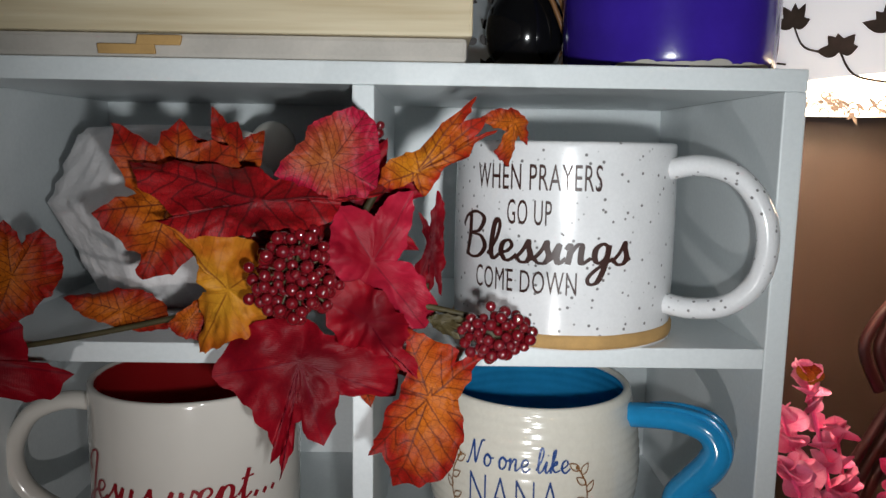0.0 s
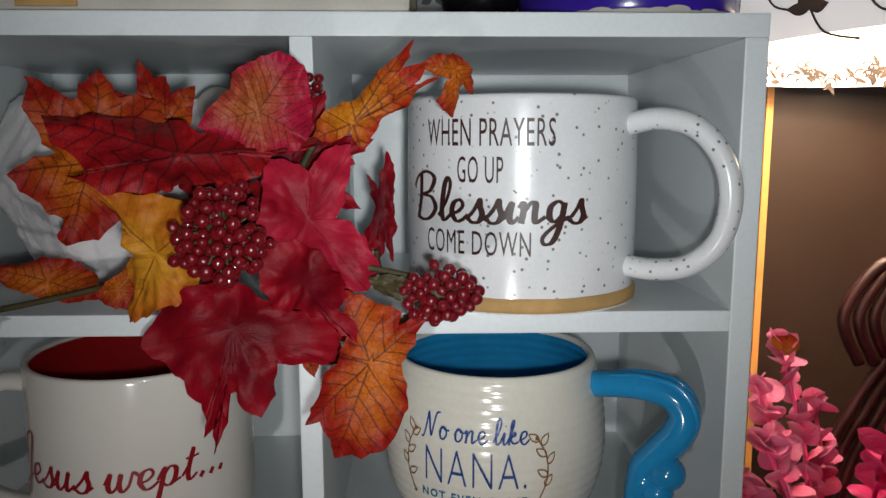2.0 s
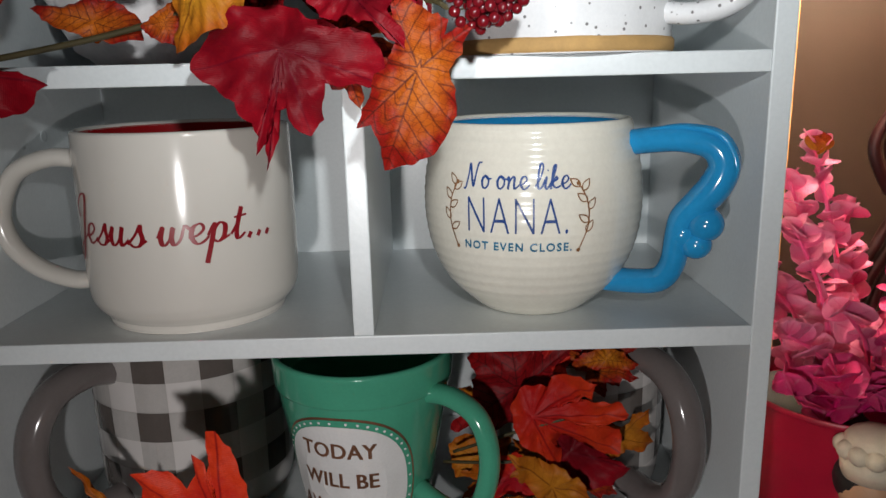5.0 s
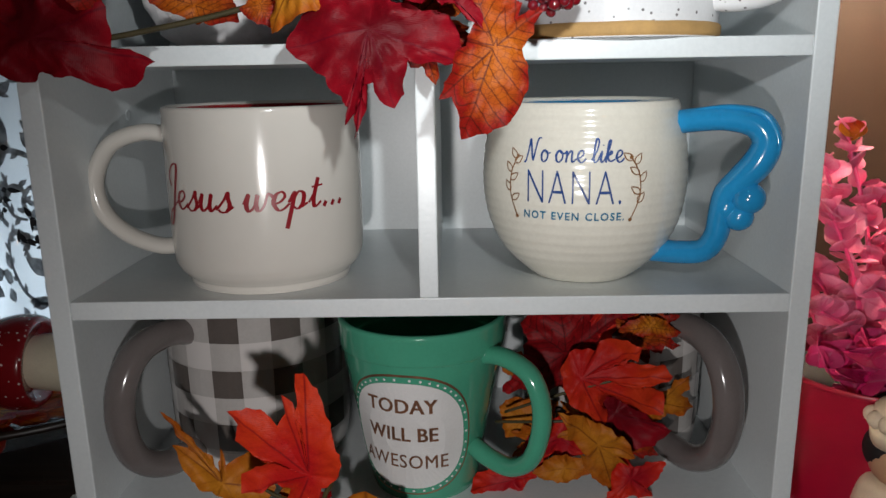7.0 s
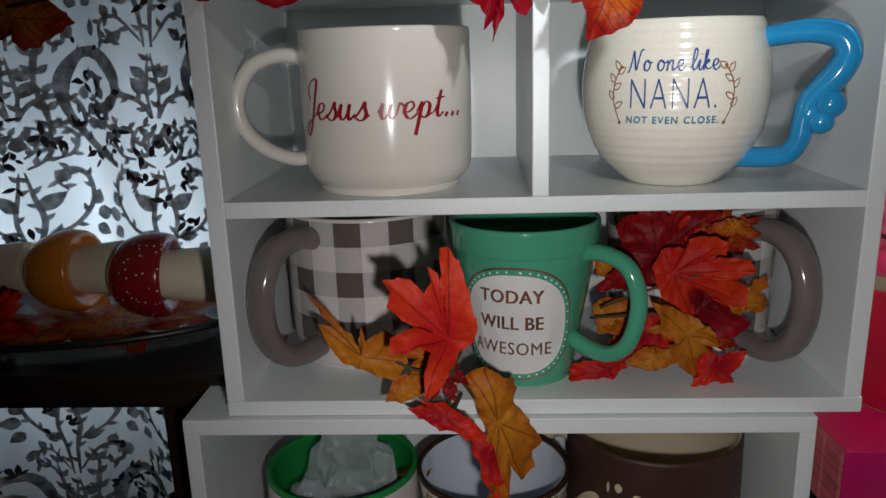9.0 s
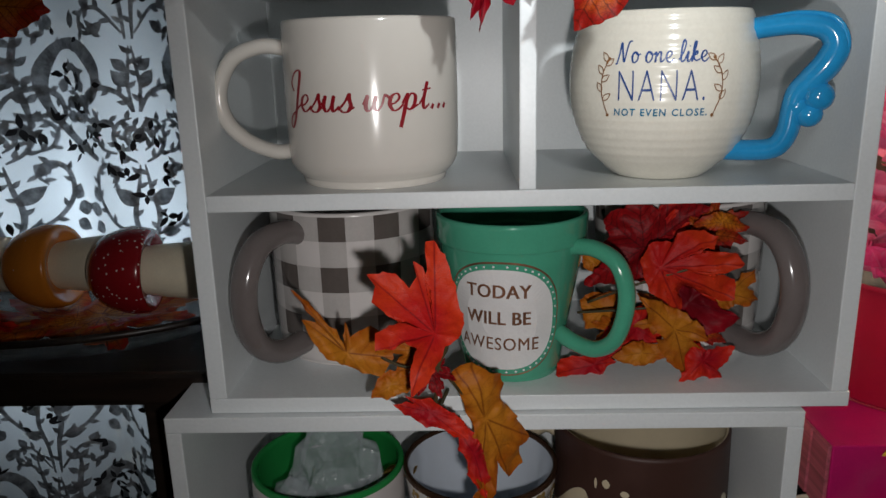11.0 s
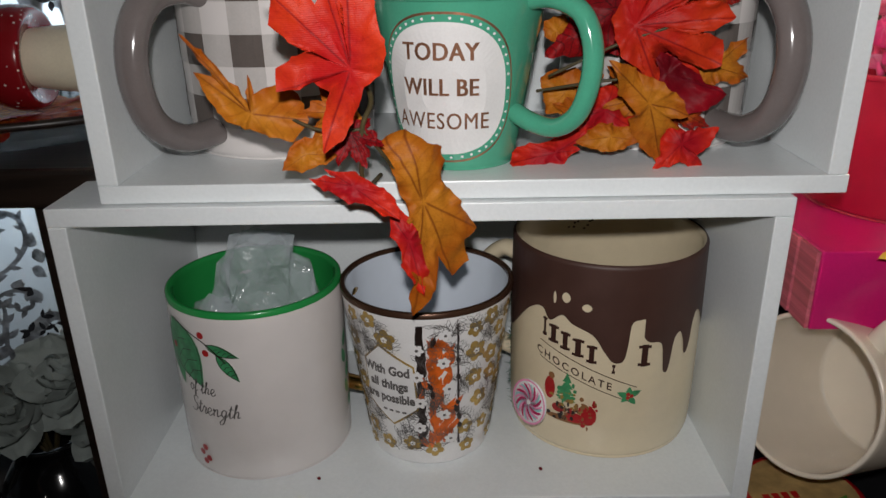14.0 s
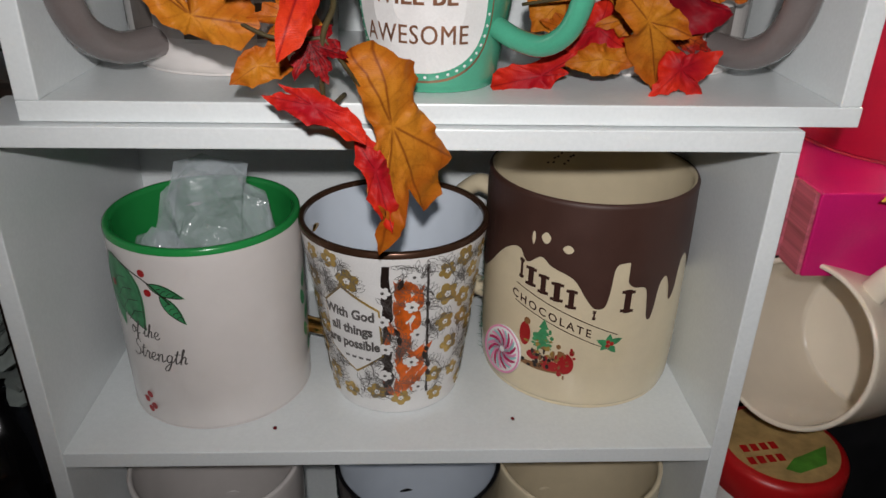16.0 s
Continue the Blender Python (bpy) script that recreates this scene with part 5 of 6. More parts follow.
for tipx, tipz in ((0.0120, 1.2400), (0.0135, 1.2360), (0.0110, 1.2325)):
    leaf(G1, (0.0005, 0.2590, 1.2385), (tipx, 0.2545, tipz), stem_green, 0.1, (0, -1, 0.3), ((0, 1), (8, 0.7), (24, 0.4), (90, 0.1), (180, 0.1), (270, 0.1), (336, 0.4), (352, 0.7)), "sepal")
stalk(G1, [(-0.300, 0.272, 1.200), (-0.25, 0.272, 1.209), (-0.20, 0.280, 1.215), (-0.15, 0.282, 1.222), (-0.10, 0.284, 1.232), (-0.05, 0.276, 1.246), (-0.01, 0.268, 1.243), (0.020, 0.262, 1.238)], 0.0012)
stalk(G1, [(-0.05, 0.275, 1.246), (-0.03, 0.275, 1.268), (-0.02, 0.272, 1.284)], 0.0014)
stalk(G1, [(0.0035, 0.325, 1.221), (-0.001, 0.322, 1.232), (-0.002, 0.320, 1.240)], 0.0012)
G2 = thing("leaf_spray", (-0.080, 0.300, 0.9870), "spray of scarlet and golden cloth leaves trailing over the cubby's edge", "leaf spray")
leaf(G2, (-0.1221, 0.2680, 1.0265), (-0.1498, 0.2749, 1.0587), leaf_gold, 0.1, (0.10, -1, 0.30), ((0, 1), (1, 0.75), (2, 0.28), (5, 0.51), (12, 0.66), (28, 0.43), (65, 0.24), (161, 0.18), (195, 0.49), (222, 0.56), (253, 0.49), (276, 0.42), (307, 0.19), (320, 0.37), (337, 0.09), (355, 0.57)))
leaf(G2, (-0.0998, 0.2660, 1.0095), (-0.1102, 0.2625, 1.0033), leaf_gold, 0.1, (0.10, -1, 0.40), ((0, 1), (88, 0.52), (143, 1.07), (195, 0.78), (281, 0.59), (329, 0.65)))
leaf(G2, (-0.0751, 0.2360, 1.0486), (-0.0771, 0.2314, 1.0922), leaf_flame, 0.1, (0.10, -1, -0.10), ((0, 1), (3, 0.35), (5, 0.74), (11, 0.82), (12, 0.66), (23, 0.58), (27, 0.78), (41, 0.97), (44, 0.81), (57, 0.74), (63, 0.38), (86, 0.62), (102, 0.66), (107, 0.34), (136, 0.29), (146, 0.52), (155, 0.75), (167, 0.63), (181, 0.35), (210, 0.18), (254, 0.24), (291, 0.32), (328, 0.47), (345, 0.75), (356, 1.02)), crumple=0.55)
leaf(G2, (-0.0803, 0.2620, 0.9960), (-0.0995, 0.2654, 0.9989), leaf_scarlet, 0.1, (-0.10, -1, 0.50), ((0, 1), (38, 0.42), (143, 0.61), (155, 1.23), (174, 0.95), (204, 0.41), (339, 0.81), (343, 0.43)))
leaf(G2, (-0.0581, 0.2700, 0.9678), (-0.0515, 0.2680, 0.9416), leaf_scarlet, 0.1, (0.10, -1, 0.10), ((0, 1), (30, 0.38), (162, 0.4), (198, 0.61), (296, 0.21), (350, 0.77)))
leaf(G2, (-0.0514, 0.2770, 0.9838), (-0.0563, 0.2691, 0.9294), leaf_gold, 0.05, (0.50, -1, 0.10), ((0, 1), (11, 0.7), (24, 0.53), (29, 0.78), (44, 0.76), (52, 0.56), (66, 0.58), (83, 0.37), (138, 0.24), (143, 0.32), (167, 0.47), (186, 0.49), (200, 0.62), (214, 0.62), (224, 0.55), (228, 0.42), (247, 0.21), (305, 0.14), (331, 0.34), (356, 0.74)))
leaf(G2, (-0.086, 0.272, 1.026), (-0.098, 0.270, 1.012), leaf_gold, 0.1, (0.2, -1, 0.2))
leaf(G2, (-0.080, 0.264, 1.018), (-0.074, 0.260, 1.004), leaf_red, 0.1, (-0.2, -1, 0.3))
stalk(G2, [(-0.072, 0.300, 0.990), (-0.077, 0.272, 0.993), (-0.0755, 0.264, 1.020), (-0.0707, 0.260, 1.034), (-0.078, 0.250, 1.052)], 0.0011)
stalk(G2, [(-0.0755, 0.264, 1.020), (-0.066, 0.270, 1.005), (-0.058, 0.280, 0.985)], 0.0008)
stalk(G2, [(-0.0755, 0.264, 1.020), (-0.095, 0.266, 1.020), (-0.118, 0.274, 1.030)], 0.0008)
G3 = thing("leaf_bunch", (0.050, 0.330, 0.9870), "bunch of scarlet and golden cloth leaves beside the green mug", "leaf bunch")
leaf(G3, (0.0422, 0.3360, 1.0604), (0.0173, 0.3315, 1.0804), leaf_red, 0.05, (0.10, -1, -0.10), ((0, 1), (17, 0.66), (54, 0.7), (72, 1.23), (107, 0.73), (160, 0.7), (204, 0.51), (245, 0.89), (252, 1.35), (279, 0.99), (288, 0.72), (316, 0.87), (342, 0.84)))
leaf(G3, (0.0469, 0.3150, 1.0545), (0.0906, 0.3102, 1.0588), leaf_flame, 0.08, (-0.10, -1, -0.10), ((0, 1), (13, 0.84), (19, 0.55), (30, 0.8), (50, 0.61), (58, 0.33), (112, 0.3), (207, 0.25), (276, 0.49), (289, 0.77), (301, 0.45), (322, 0.51), (323, 0.92), (331, 1.02), (345, 0.94), (347, 0.64)))
leaf(G3, (0.0663, 0.3240, 1.0312), (0.0974, 0.3220, 1.0212), leaf_crimson, 0.05, (0.00, -1, 0.20), ((0, 1), (4, 0.67), (23, 0.39), (127, 0.31), (164, 0.9), (199, 0.39), (276, 0.28), (298, 0.58), (339, 0.84)))
leaf(G3, (0.0920, 0.3340, 1.0326), (0.1136, 0.3355, 1.0265), leaf_gold, 0.1, (0.10, -1, 0.10), ((0, 1), (25, 0.61), (55, 0.99), (80, 0.33), (165, 0.71), (204, 0.79), (242, 0.64), (311, 0.38)))
leaf(G3, (0.0837, 0.3280, 1.0770), (0.1006, 0.3289, 1.0732), leaf_orange, 0.1, (0.10, -1, 0.20), ((0, 1), (62, 0.35), (143, 0.43), (198, 0.98), (217, 0.66), (282, 0.22), (344, 0.74)))
leaf(G3, (0.0563, 0.3140, 1.0189), (0.0687, 0.3224, 0.9831), leaf_gold, 0.05, (0.10, -1, -0.20), ((0, 1), (25, 0.72), (35, 0.35), (57, 0.47), (97, 0.33), (179, 0.37), (197, 0.65), (206, 0.82), (268, 0.21), (327, 0.48), (354, 0.8)))
leaf(G3, (0.0408, 0.3220, 1.0012), (0.0241, 0.3197, 0.9995), leaf_gold, 0.1, (0.10, -1, 0.40), ((0, 1), (17, 0.74), (90, 0.43), (164, 0.87), (194, 0.7), (303, 0.51)))
leaf(G3, (0.0145, 0.3260, 0.9925), (-0.0092, 0.3223, 0.9882), leaf_scarlet, 0.1, (0.10, -1, 0.30), ((0, 1), (21, 0.76), (52, 0.33), (173, 0.52), (195, 0.4), (198, 1.1), (318, 0.4), (337, 0.77)))
leaf(G3, (0.0398, 0.3340, 1.0120), (0.0165, 0.3299, 1.0060), leaf_scarlet, 0.1, (0.10, -1, 0.30), ((0, 1), (55, 0.38), (131, 0.69), (162, 0.67), (233, 0.68), (323, 0.42)))
leaf(G3, (0.0743, 0.3160, 0.9985), (0.0901, 0.3160, 0.9831), leaf_scarlet, 0.1, (0.10, -1, 0.10), ((0, 1), (7, 0.43), (39, 0.7), (66, 0.9), (116, 0.27), (160, 0.59), (243, 0.5), (265, 0.85), (306, 0.37)))
leaf(G3, (0.0209, 0.3420, 1.0201), (0.0079, 0.3422, 1.0275), leaf_gold, 0.1, (0.10, -1, 0.20), ((0, 1), (27, 0.79), (77, 0.97), (142, 0.69), (195, 1.05), (234, 1.39), (328, 0.85)))
leaf(G3, (0.0152, 0.3450, 1.0500), (0.0234, 0.3462, 1.0517), leaf_gold, 0.1, (0.10, -1, 0.20), ((0, 1), (44, 1.04), (129, 0.93), (190, 0.79), (257, 0.72)))
leaf(G3, (0.060, 0.332, 1.040), (0.086, 0.328, 1.052), leaf_scarlet, 0.1, (0.1, -1, 0.1))
leaf(G3, (0.062, 0.334, 1.020), (0.040, 0.330, 1.034), leaf_gold, 0.1, (0.1, -1, 0.1))
leaf(G3, (0.070, 0.332, 1.014), (0.092, 0.328, 1.004), leaf_rust, 0.1, (0.1, -1, 0.1))
leaf(G3, (0.050, 0.340, 1.066), (0.060, 0.336, 1.090), leaf_scarlet, 0.1, (0.1, -1, 0.1))
leaf(G3, (0.080, 0.338, 1.068), (0.100, 0.334, 1.082), leaf_rust, 0.1, (0.1, -1, 0.1))
leaf(G3, (0.030, 0.340, 1.010), (0.014, 0.336, 1.000), leaf_gold, 0.1, (0.1, -1, 0.1))
stalk(G3, [(0.010, 0.330, 1.030), (0.040, 0.318, 1.046), (0.070, 0.314, 1.056)], 0.0008)
stalk(G3, [(0.005, 0.335, 1.022), (0.030, 0.322, 1.028), (0.048, 0.320, 1.030)], 0.0008)

# ---- on top of the upper cubby ----
bd = thing("wooden_board", (-0.15, 0.38, 1.3325), "pale pine board on a scuffed grey base, lying on the cubby", "board")
board("base", -0.20, 0.163, -0.082, 0.060, 0.0, 0.0095, grey_card, bd, 0.002, "scuffed grey-white lower layer")
board("plank", -0.20, 0.165, -0.083, 0.062, 0.0097, 0.040, pale_wood, bd, 0.0015)
for x, z, w in ((0.035, 0.0045, 0.017), (0.020, 0.0010, 0.022)):
    bm = box(bmesh.new(), x, x + w, -0.0845, -0.0828, z, z + 0.0038, 0.0004)
    for v in bm.verts:
        v.co.x += 0.0015 * noise.noise((v.co.z * 900, x * 100, 0))
    part("glue_remnant", bm, raw_clay, bd, smooth=False)
pot = thing("flower_pot", (0.1090, 0.3560, 1.3325), "glossy violet glazed pot with chipped base", "pot")
part("body", lathe(turned([(0, 0), (0.043, 0.0), (0.0465, 0.002), (0.0480, 0.010), (0.0490, 0.040), (0.0510, 0.085), (0.0480, 0.086), (0.0455, 0.040), (0, 0.035)]), 72), violet_pot, pot)
bm = bmesh.new()
RP = lambda z: 0.0478
for k in range(9):
    u = -0.030 + 0.0075 * k
    blot(bm, lambda a, z: on_wall(RP, a, z, 0.0009), disc_shape(u, 0.0022 + 0.0006 * math.sin(k * 3), 0.0052, 0.0014 + 0.0006 * math.sin(k * 1.7)))
joined(part("chipped_edge", bm, grey_card, pot, "worn pale edge", smooth=False))
orb = thing("black_ornament", (0.047, 0.392, 1.3325), "glossy black round ornament with brown twigs", "ornament")
bm = ball(bmesh.new(), (0.0, 0.0, 0.026), 0.0210, (1, 1, 1.25), 32)
ball(bm, (-0.006, 0.0, 0.060), 0.0140, (1.1, 1, 1), 24)
part("body", bm, black_gloss, orb)
for k in range(9):
    rnd = random.Random(k)
    x0 = 0.012 + 0.003 * k
    path = smooth_path([(x0 - 0.030 + rnd.uniform(-0.01, 0.01), 0.012, 0.085), (x0 - 0.008, -0.018, 0.045 + rnd.uniform(-0.008, 0.01)), (x0 + 0.006, -0.020, 0.016), (x0 + rnd.uniform(-0.006, 0.006), -0.016, 0.001)], 5)
    part("twig", sweep(bmesh.new(), path, 0.0013, 6), ink_tan, orb)
fab = thing("patterned_cloth", (0.022, 0.412, 1.3325), "crumpled white cloth with black print behind the ornament", "cloth")
bm = bmesh.new()
bmesh.ops.create_grid(bm, x_segments=30, y_segments=18, size=1)
for v in bm.verts:
    x, y = v.co.x, v.co.y
    v.co = Vector((x * 0.032, 0.010 * noise.noise((x * 3, y * 3, 1)), 0.030 + y * 0.028 + 0.003 * noise.noise((x * 4, 2, y))))
part("cloth", bm, curtain_cloth, fab)
bm = bmesh.new()
rnd = random.Random(3)
for k in range(40):
    u, z = rnd.uniform(-0.028, 0.028), rnd.uniform(0.004, 0.054)
    blot(bm, lambda a, b: Vector((a, -0.013, b)), lens_shape(u, z, rnd.uniform(0.004, 0.010), 0.004, rnd.uniform(0, 6.3)))
part("print", bm, black_print, fab, smooth=False)


# ---- damask print, drawn as strokes on cloth ----
def damask(bm, place, cx, cz, s):
    """One upright, mirrored ornament: a stem, scrolls, a fan of petals and side leaves."""
    for g in (-1, 1):
        P = lambda a, b: (cx + g * a * s, cz + b * s)
        taper = lambda w: (lambda f, d: w * s * (0.25 + 0.85 * math.sin(math.pi * min(1, f * 0.9 + 0.08))))
        for w, pts in (
            (0.050, ((0.03, -1.0), (0.05, -0.7), (0.10, -0.45), (0.05, -0.2), (0.02, 0.0))),
            (0.045, ((0.05, -0.95), (0.22, -0.75), (0.38, -0.78), (0.40, -0.92), (0.30, -0.94), (0.28, -0.86))),
            (0.055, ((0.06, -0.62), (0.30, -0.52), (0.46, -0.30), (0.44, -0.08), (0.30, 0.0), (0.22, -0.10), (0.28, -0.20))),
            (0.045, ((0.04, 0.02), (0.16, 0.10), (0.22, 0.24), (0.16, 0.36), (0.05, 0.40))),
            (0.040, ((0.03, 0.12), (0.10, 0.18), (0.12, 0.26), (0.08, 0.32), (0.02, 0.33))),
            (0.045, ((0.20, 0.10), (0.34, 0.14), (0.40, 0.28), (0.30, 0.38), (0.20, 0.36))),
            (0.060, ((0.03, 0.45), (0.12, 0.60), (0.30, 0.66), (0.46, 0.58), (0.50, 0.42), (0.40, 0.36), (0.34, 0.46))),
            (0.035, ((0.02, 0.45), (0.05, 0.65), (0.03, 0.85), (0.01, 1.0))),
        ):
            path = smooth_path([P(*q) for q in pts], 6)
            ribbon(bm, place, path, taper(w * 0.85))
            for k in range(3, len(path) - 2, 3):
                d = path[k + 1] - path[k - 1]
                a = math.atan2(d.y, d.x) + (0.9 if (k // 3) % 2 else -0.9)
                blot(bm, place, lens_shape(path[k].x, path[k].y, 0.095 * s, 0.045 * s, a, 5))
        for x, z, l, w, a in ((0.06, -0.35, 0.22, 0.10, 0.6), (0.10, -0.60, 0.16, 0.08, 0.1), (0.48, -0.45, 0.16, 0.10, 0.3), (0.46, -0.55, 0.14, 0.09, -0.5), (0.48, -0.35, 0.14, 0.09, 1.2), (0.06, 0.66, 0.16, 0.08, 0.9), (0.05, 0.80, 0.13, 0.07, 0.7), (0.52, 0.42, 0.14, 0.08, -0.2), (0.54, 0.50, 0.14, 0.08, 0.5), (0.50, 0.62, 0.13, 0.08, 1.1), (0.30, -0.10, 0.12, 0.10, 2.4), (0.0, 0.18, 0.12, 0.09, 1.57), (0.30, -0.74, 0.10, 0.07, 1.0)):
            o = lens_shape(x * s, z * s, l * s * 1.15, w * s * 1.4, a, 6)
            o = [(cx + g * p, cz + q) for p, q in o]
            blot(bm, place, o if g > 0 else o[::-1])
    return bm


def paisley(bm, place, cx, cz, s, g):
    """A fat curling drop with a leafy twig."""
    P = lambda a, b: (cx + g * a * s, cz + b * s)
    fat = lambda w: (lambda f, d: w * s * (0.15 + 1.1 * math.sin(math.pi * min(1, f * 0.85 + 0.1)) * (1 + 0.25 * math.sin(f * 23))))
    for w, pts in ((0.11, ((0.30, -0.85), (-0.10, -0.60), (-0.38, -0.20), (-0.40, 0.20), (-0.15, 0.50), (0.20, 0.50), (0.42, 0.22), (0.36, -0.08), (0.12, -0.16), (0.0, 0.02))), (0.06, ((-0.10, 0.18), (0.05, 0.26), (0.16, 0.18), (0.14, 0.06)))):
        path = smooth_path([P(*q) for q in pts], 7)
        ribbon(bm, place, path, fat(w * 1.2))
        for k in range(4, len(path) - 3, 4):
            d = path[k + 1] - path[k - 1]
            blot(bm, place, lens_shape(path[k].x, path[k].y, 0.13 * s, 0.060 * s, math.atan2(d.y, d.x) + (0.85 if (k // 4) % 2 else -0.85), 5))
    ribbon(bm, place, smooth_path([P(*q) for q in ((-0.62, -0.75), (-0.58, -0.30), (-0.66, 0.20), (-0.60, 0.70), (-0.70, 0.95))], 7), fat(0.05))
    for k in range(7):
        for h in (-1, 1):
            blot(bm, place, [(p, q) for p, q in lens_shape(*P(-0.61 + 0.03 * math.sin(k), -0.60 + 0.22 * k), 0.17 * s, 0.09 * s, 1.57 + h * 0.8, 6)])
    for x, z, l, a in ((0.05, -0.62, 0.26, -0.9), (0.15, -0.45, 0.24, -0.4), (0.45, 0.62, 0.22, 0.7), (0.15, 0.70, 0.22, 1.4), (-0.2, 0.72, 0.2, 2.0)):
        blot(bm, place, lens_shape(*P(x, z), l * s, 0.12 * s, a if g > 0 else math.pi - a, 6))
    return bm


def ink_accents(bm, place, cx, cz, s, seed):
    rnd = random.Random(seed)
    for k in range(16):
        a, r = rnd.uniform(0, 6.3), rnd.uniform(0.1, 0.75)
        x, z = cx + r * 0.5 * s * math.cos(a), cz + r * 1.1 * s * math.sin(a)
        for h in range(rnd.choice((1, 2, 3))):
            blot(bm, place, lens_shape(x, z, rnd.uniform(0.07, 0.15) * s, rnd.uniform(0.03, 0.06) * s, rnd.uniform(0, 6.3), 5))
    return bm


# curtain behind the table
def fold(x, z):
    return 0.560 + 0.016 * math.sin(x * 26 + 0.6 * math.sin(z * 3)) + 0.010 * math.sin(x * 61 + z * 2.0) + 0.004 * noise.noise((x * 14, z * 6, 2))


cur = thing("curtain", (0, 0, 0.45), "white curtain with a grey watercolour damask print, hanging in folds", "curtain")
bm = bmesh.new()
nx, nz = 150, 40
grid = [[bm.verts.new((-1.05 + 0.98 * i / nx, fold(-1.05 + 0.98 * i / nx, 0.45 + 1.5 * k / nz), 1.5 * k / nz)) for i in range(nx + 1)] for k in range(nz + 1)]
for a, b in zip(grid, grid[1:]):
    for i in range(nx):
        bm.faces.new((a[i], a[i + 1], b[i + 1], b[i]))
part("cloth", bm, curtain_cloth, cur)
onc = lambda u, z: Vector((u, fold(u, z + 0.45) - 0.0012, z))
inkc = lambda u, z: Vector((u, fold(u, z + 0.45) - 0.0020, z))
for i in range(12):
    for k in range(8):
        cx = -0.2765 - 0.0635 * i
        cz = 0.02 + 0.205 * k + (0.065 if i % 2 == 0 else 0)
        if cz < 1.40:
            if i % 2 == 1:
                bm = damask(bmesh.new(), onc, cx, cz, 0.100)
            else:
                bm = paisley(bmesh.new(), onc, cx, cz, 0.072, 1 if (i // 2) % 2 else -1)
            joined(part("damask_print", bm, curtain_print, cur, smooth=False))
            joined(part("ink_print", ink_accents(bmesh.new(), inkc, cx, cz, 0.095, i * 31 + k), curtain_ink, cur, smooth=False))

# dark table with a tray of mushrooms
tb = thing("side_table", (-0.62, 0.44, 0.0), "dark stained wooden table with a worn edge", "table")
board("tabletop", -0.44, 0.400, -0.100, 0.085, 0.962, 0.984, dark_wood, tb, 0.003)
for lx in (-0.42, 0.35):
    for ly in (-0.09, 0.04):
        board("leg", lx, lx + 0.035, ly, ly + 0.035, 0, 0.962, dark_wood, tb, 0.002)
tr = thing("tray", (-0.385, 0.425, 0.984), "smoked glass oval tray with a raised rim", "tray")
pr = [(0, 0.004), (0.115, 0.004), (0.140, 0.007), (0.158, 0.017), (0.162, 0.018), (0.160, 0.014), (0.140, 0.002), (0.115, 0.0), (0, 0.0)]
bm = lathe(pr, 80)
for v in bm.verts:
    v.co.y *= 0.50
part("dish", bm, smoke_glass, tr)
bm = bmesh.new()
ring = [Vector((0.160 * math.cos(a), 0.080 * math.sin(a), 0.0175)) for a in (2 * math.pi * k / 80 for k in range(81))]
sweep(bm, ring, 0.0026, 8, Vector((0, 0, 1)))
part("rim", bm, dark_wood, tr, "dark rim")


def mushroom(place, turn, cap_mat, label, s=1.0):
    e = thing("mushroom", place, label, "mushroom ornament", "mushroom ornaments on the tray", turn=turn)
    part("stem", lathe([(r * s, z * s) for r, z in turned([(0, -0.036), (0.017, -0.036), (0.0195, -0.032), (0.0185, -0.015), (0.0165, 0.002), (0.014, 0.014), (0, 0.016)])], 40), mush_stem, e)
    part("cap", lathe([(r * s, z * s) for r, z in turned([(0, 0.004), (0.016, 0.002), (0.0265, -0.002), (0.0293, 0.004), (0.0290, 0.015), (0.0238, 0.029), (0.0130, 0.038), (0, 0.042)])], 48), cap_mat, e)
    return e


mushroom((-0.2750, 0.3980, 1.0345), (0, -88, 4), mush_red, "cream mushroom ornament lying down, red cap with pale flecks", 1.0)
mushroom((-0.3420, 0.4120, 1.0350), (0, -93, -3), mush_orange, "cream mushroom ornament lying down, smooth orange cap", 1.0)
mushroom((-0.4200, 0.4150, 1.0350), (0, -90, 5), mush_red, "cream mushroom ornament lying beside others", 1.0)
TL = thing("tray_leaves", (-0.33, 0.40, 0.990), "orange and yellow cloth leaves spread under the mushrooms", "leaves")
for bx, by, tx, ty, m in ((-0.315, 0.40, -0.245, 0.392, leaf_orange), (-0.33, 0.395, -0.36, 0.372, leaf_orange), (-0.345, 0.40, -0.41, 0.380, leaf_orange), (-0.30, 0.40, -0.290, 0.372, leaf_scarlet), (-0.41, 0.40, -0.45, 0.378, leaf_scarlet), (-0.30, 0.42, -0.25, 0.43, leaf_gold)):
    leaf(TL, (bx, by, 1.001), (tx, ty, 1.004), m, 0.05, (0, -0.1, 1), crumple=0.3)
leaf(TL, (-0.392, 0.37, 1.003), (-0.368, 0.365, 1.036), leaf_scarlet, 0.1)

# white cloth flowers in a dark vase, below the table
vs = thing("flower_vase", (-0.345, 0.43, 0.63), "dark vase with drooping white cloth flowers", "vase of flowers")
part("vase", lathe(turned([(0, 0), (0.035, 0.0), (0.048, 0.04), (0.040, 0.085), (0.026, 0.11), (0.030, 0.124), (0.024, 0.120), (0.026, 0.08), (0, 0.02)]), 48), black_gloss, vs)
rnd = random.Random(21)
bm = bmesh.new()
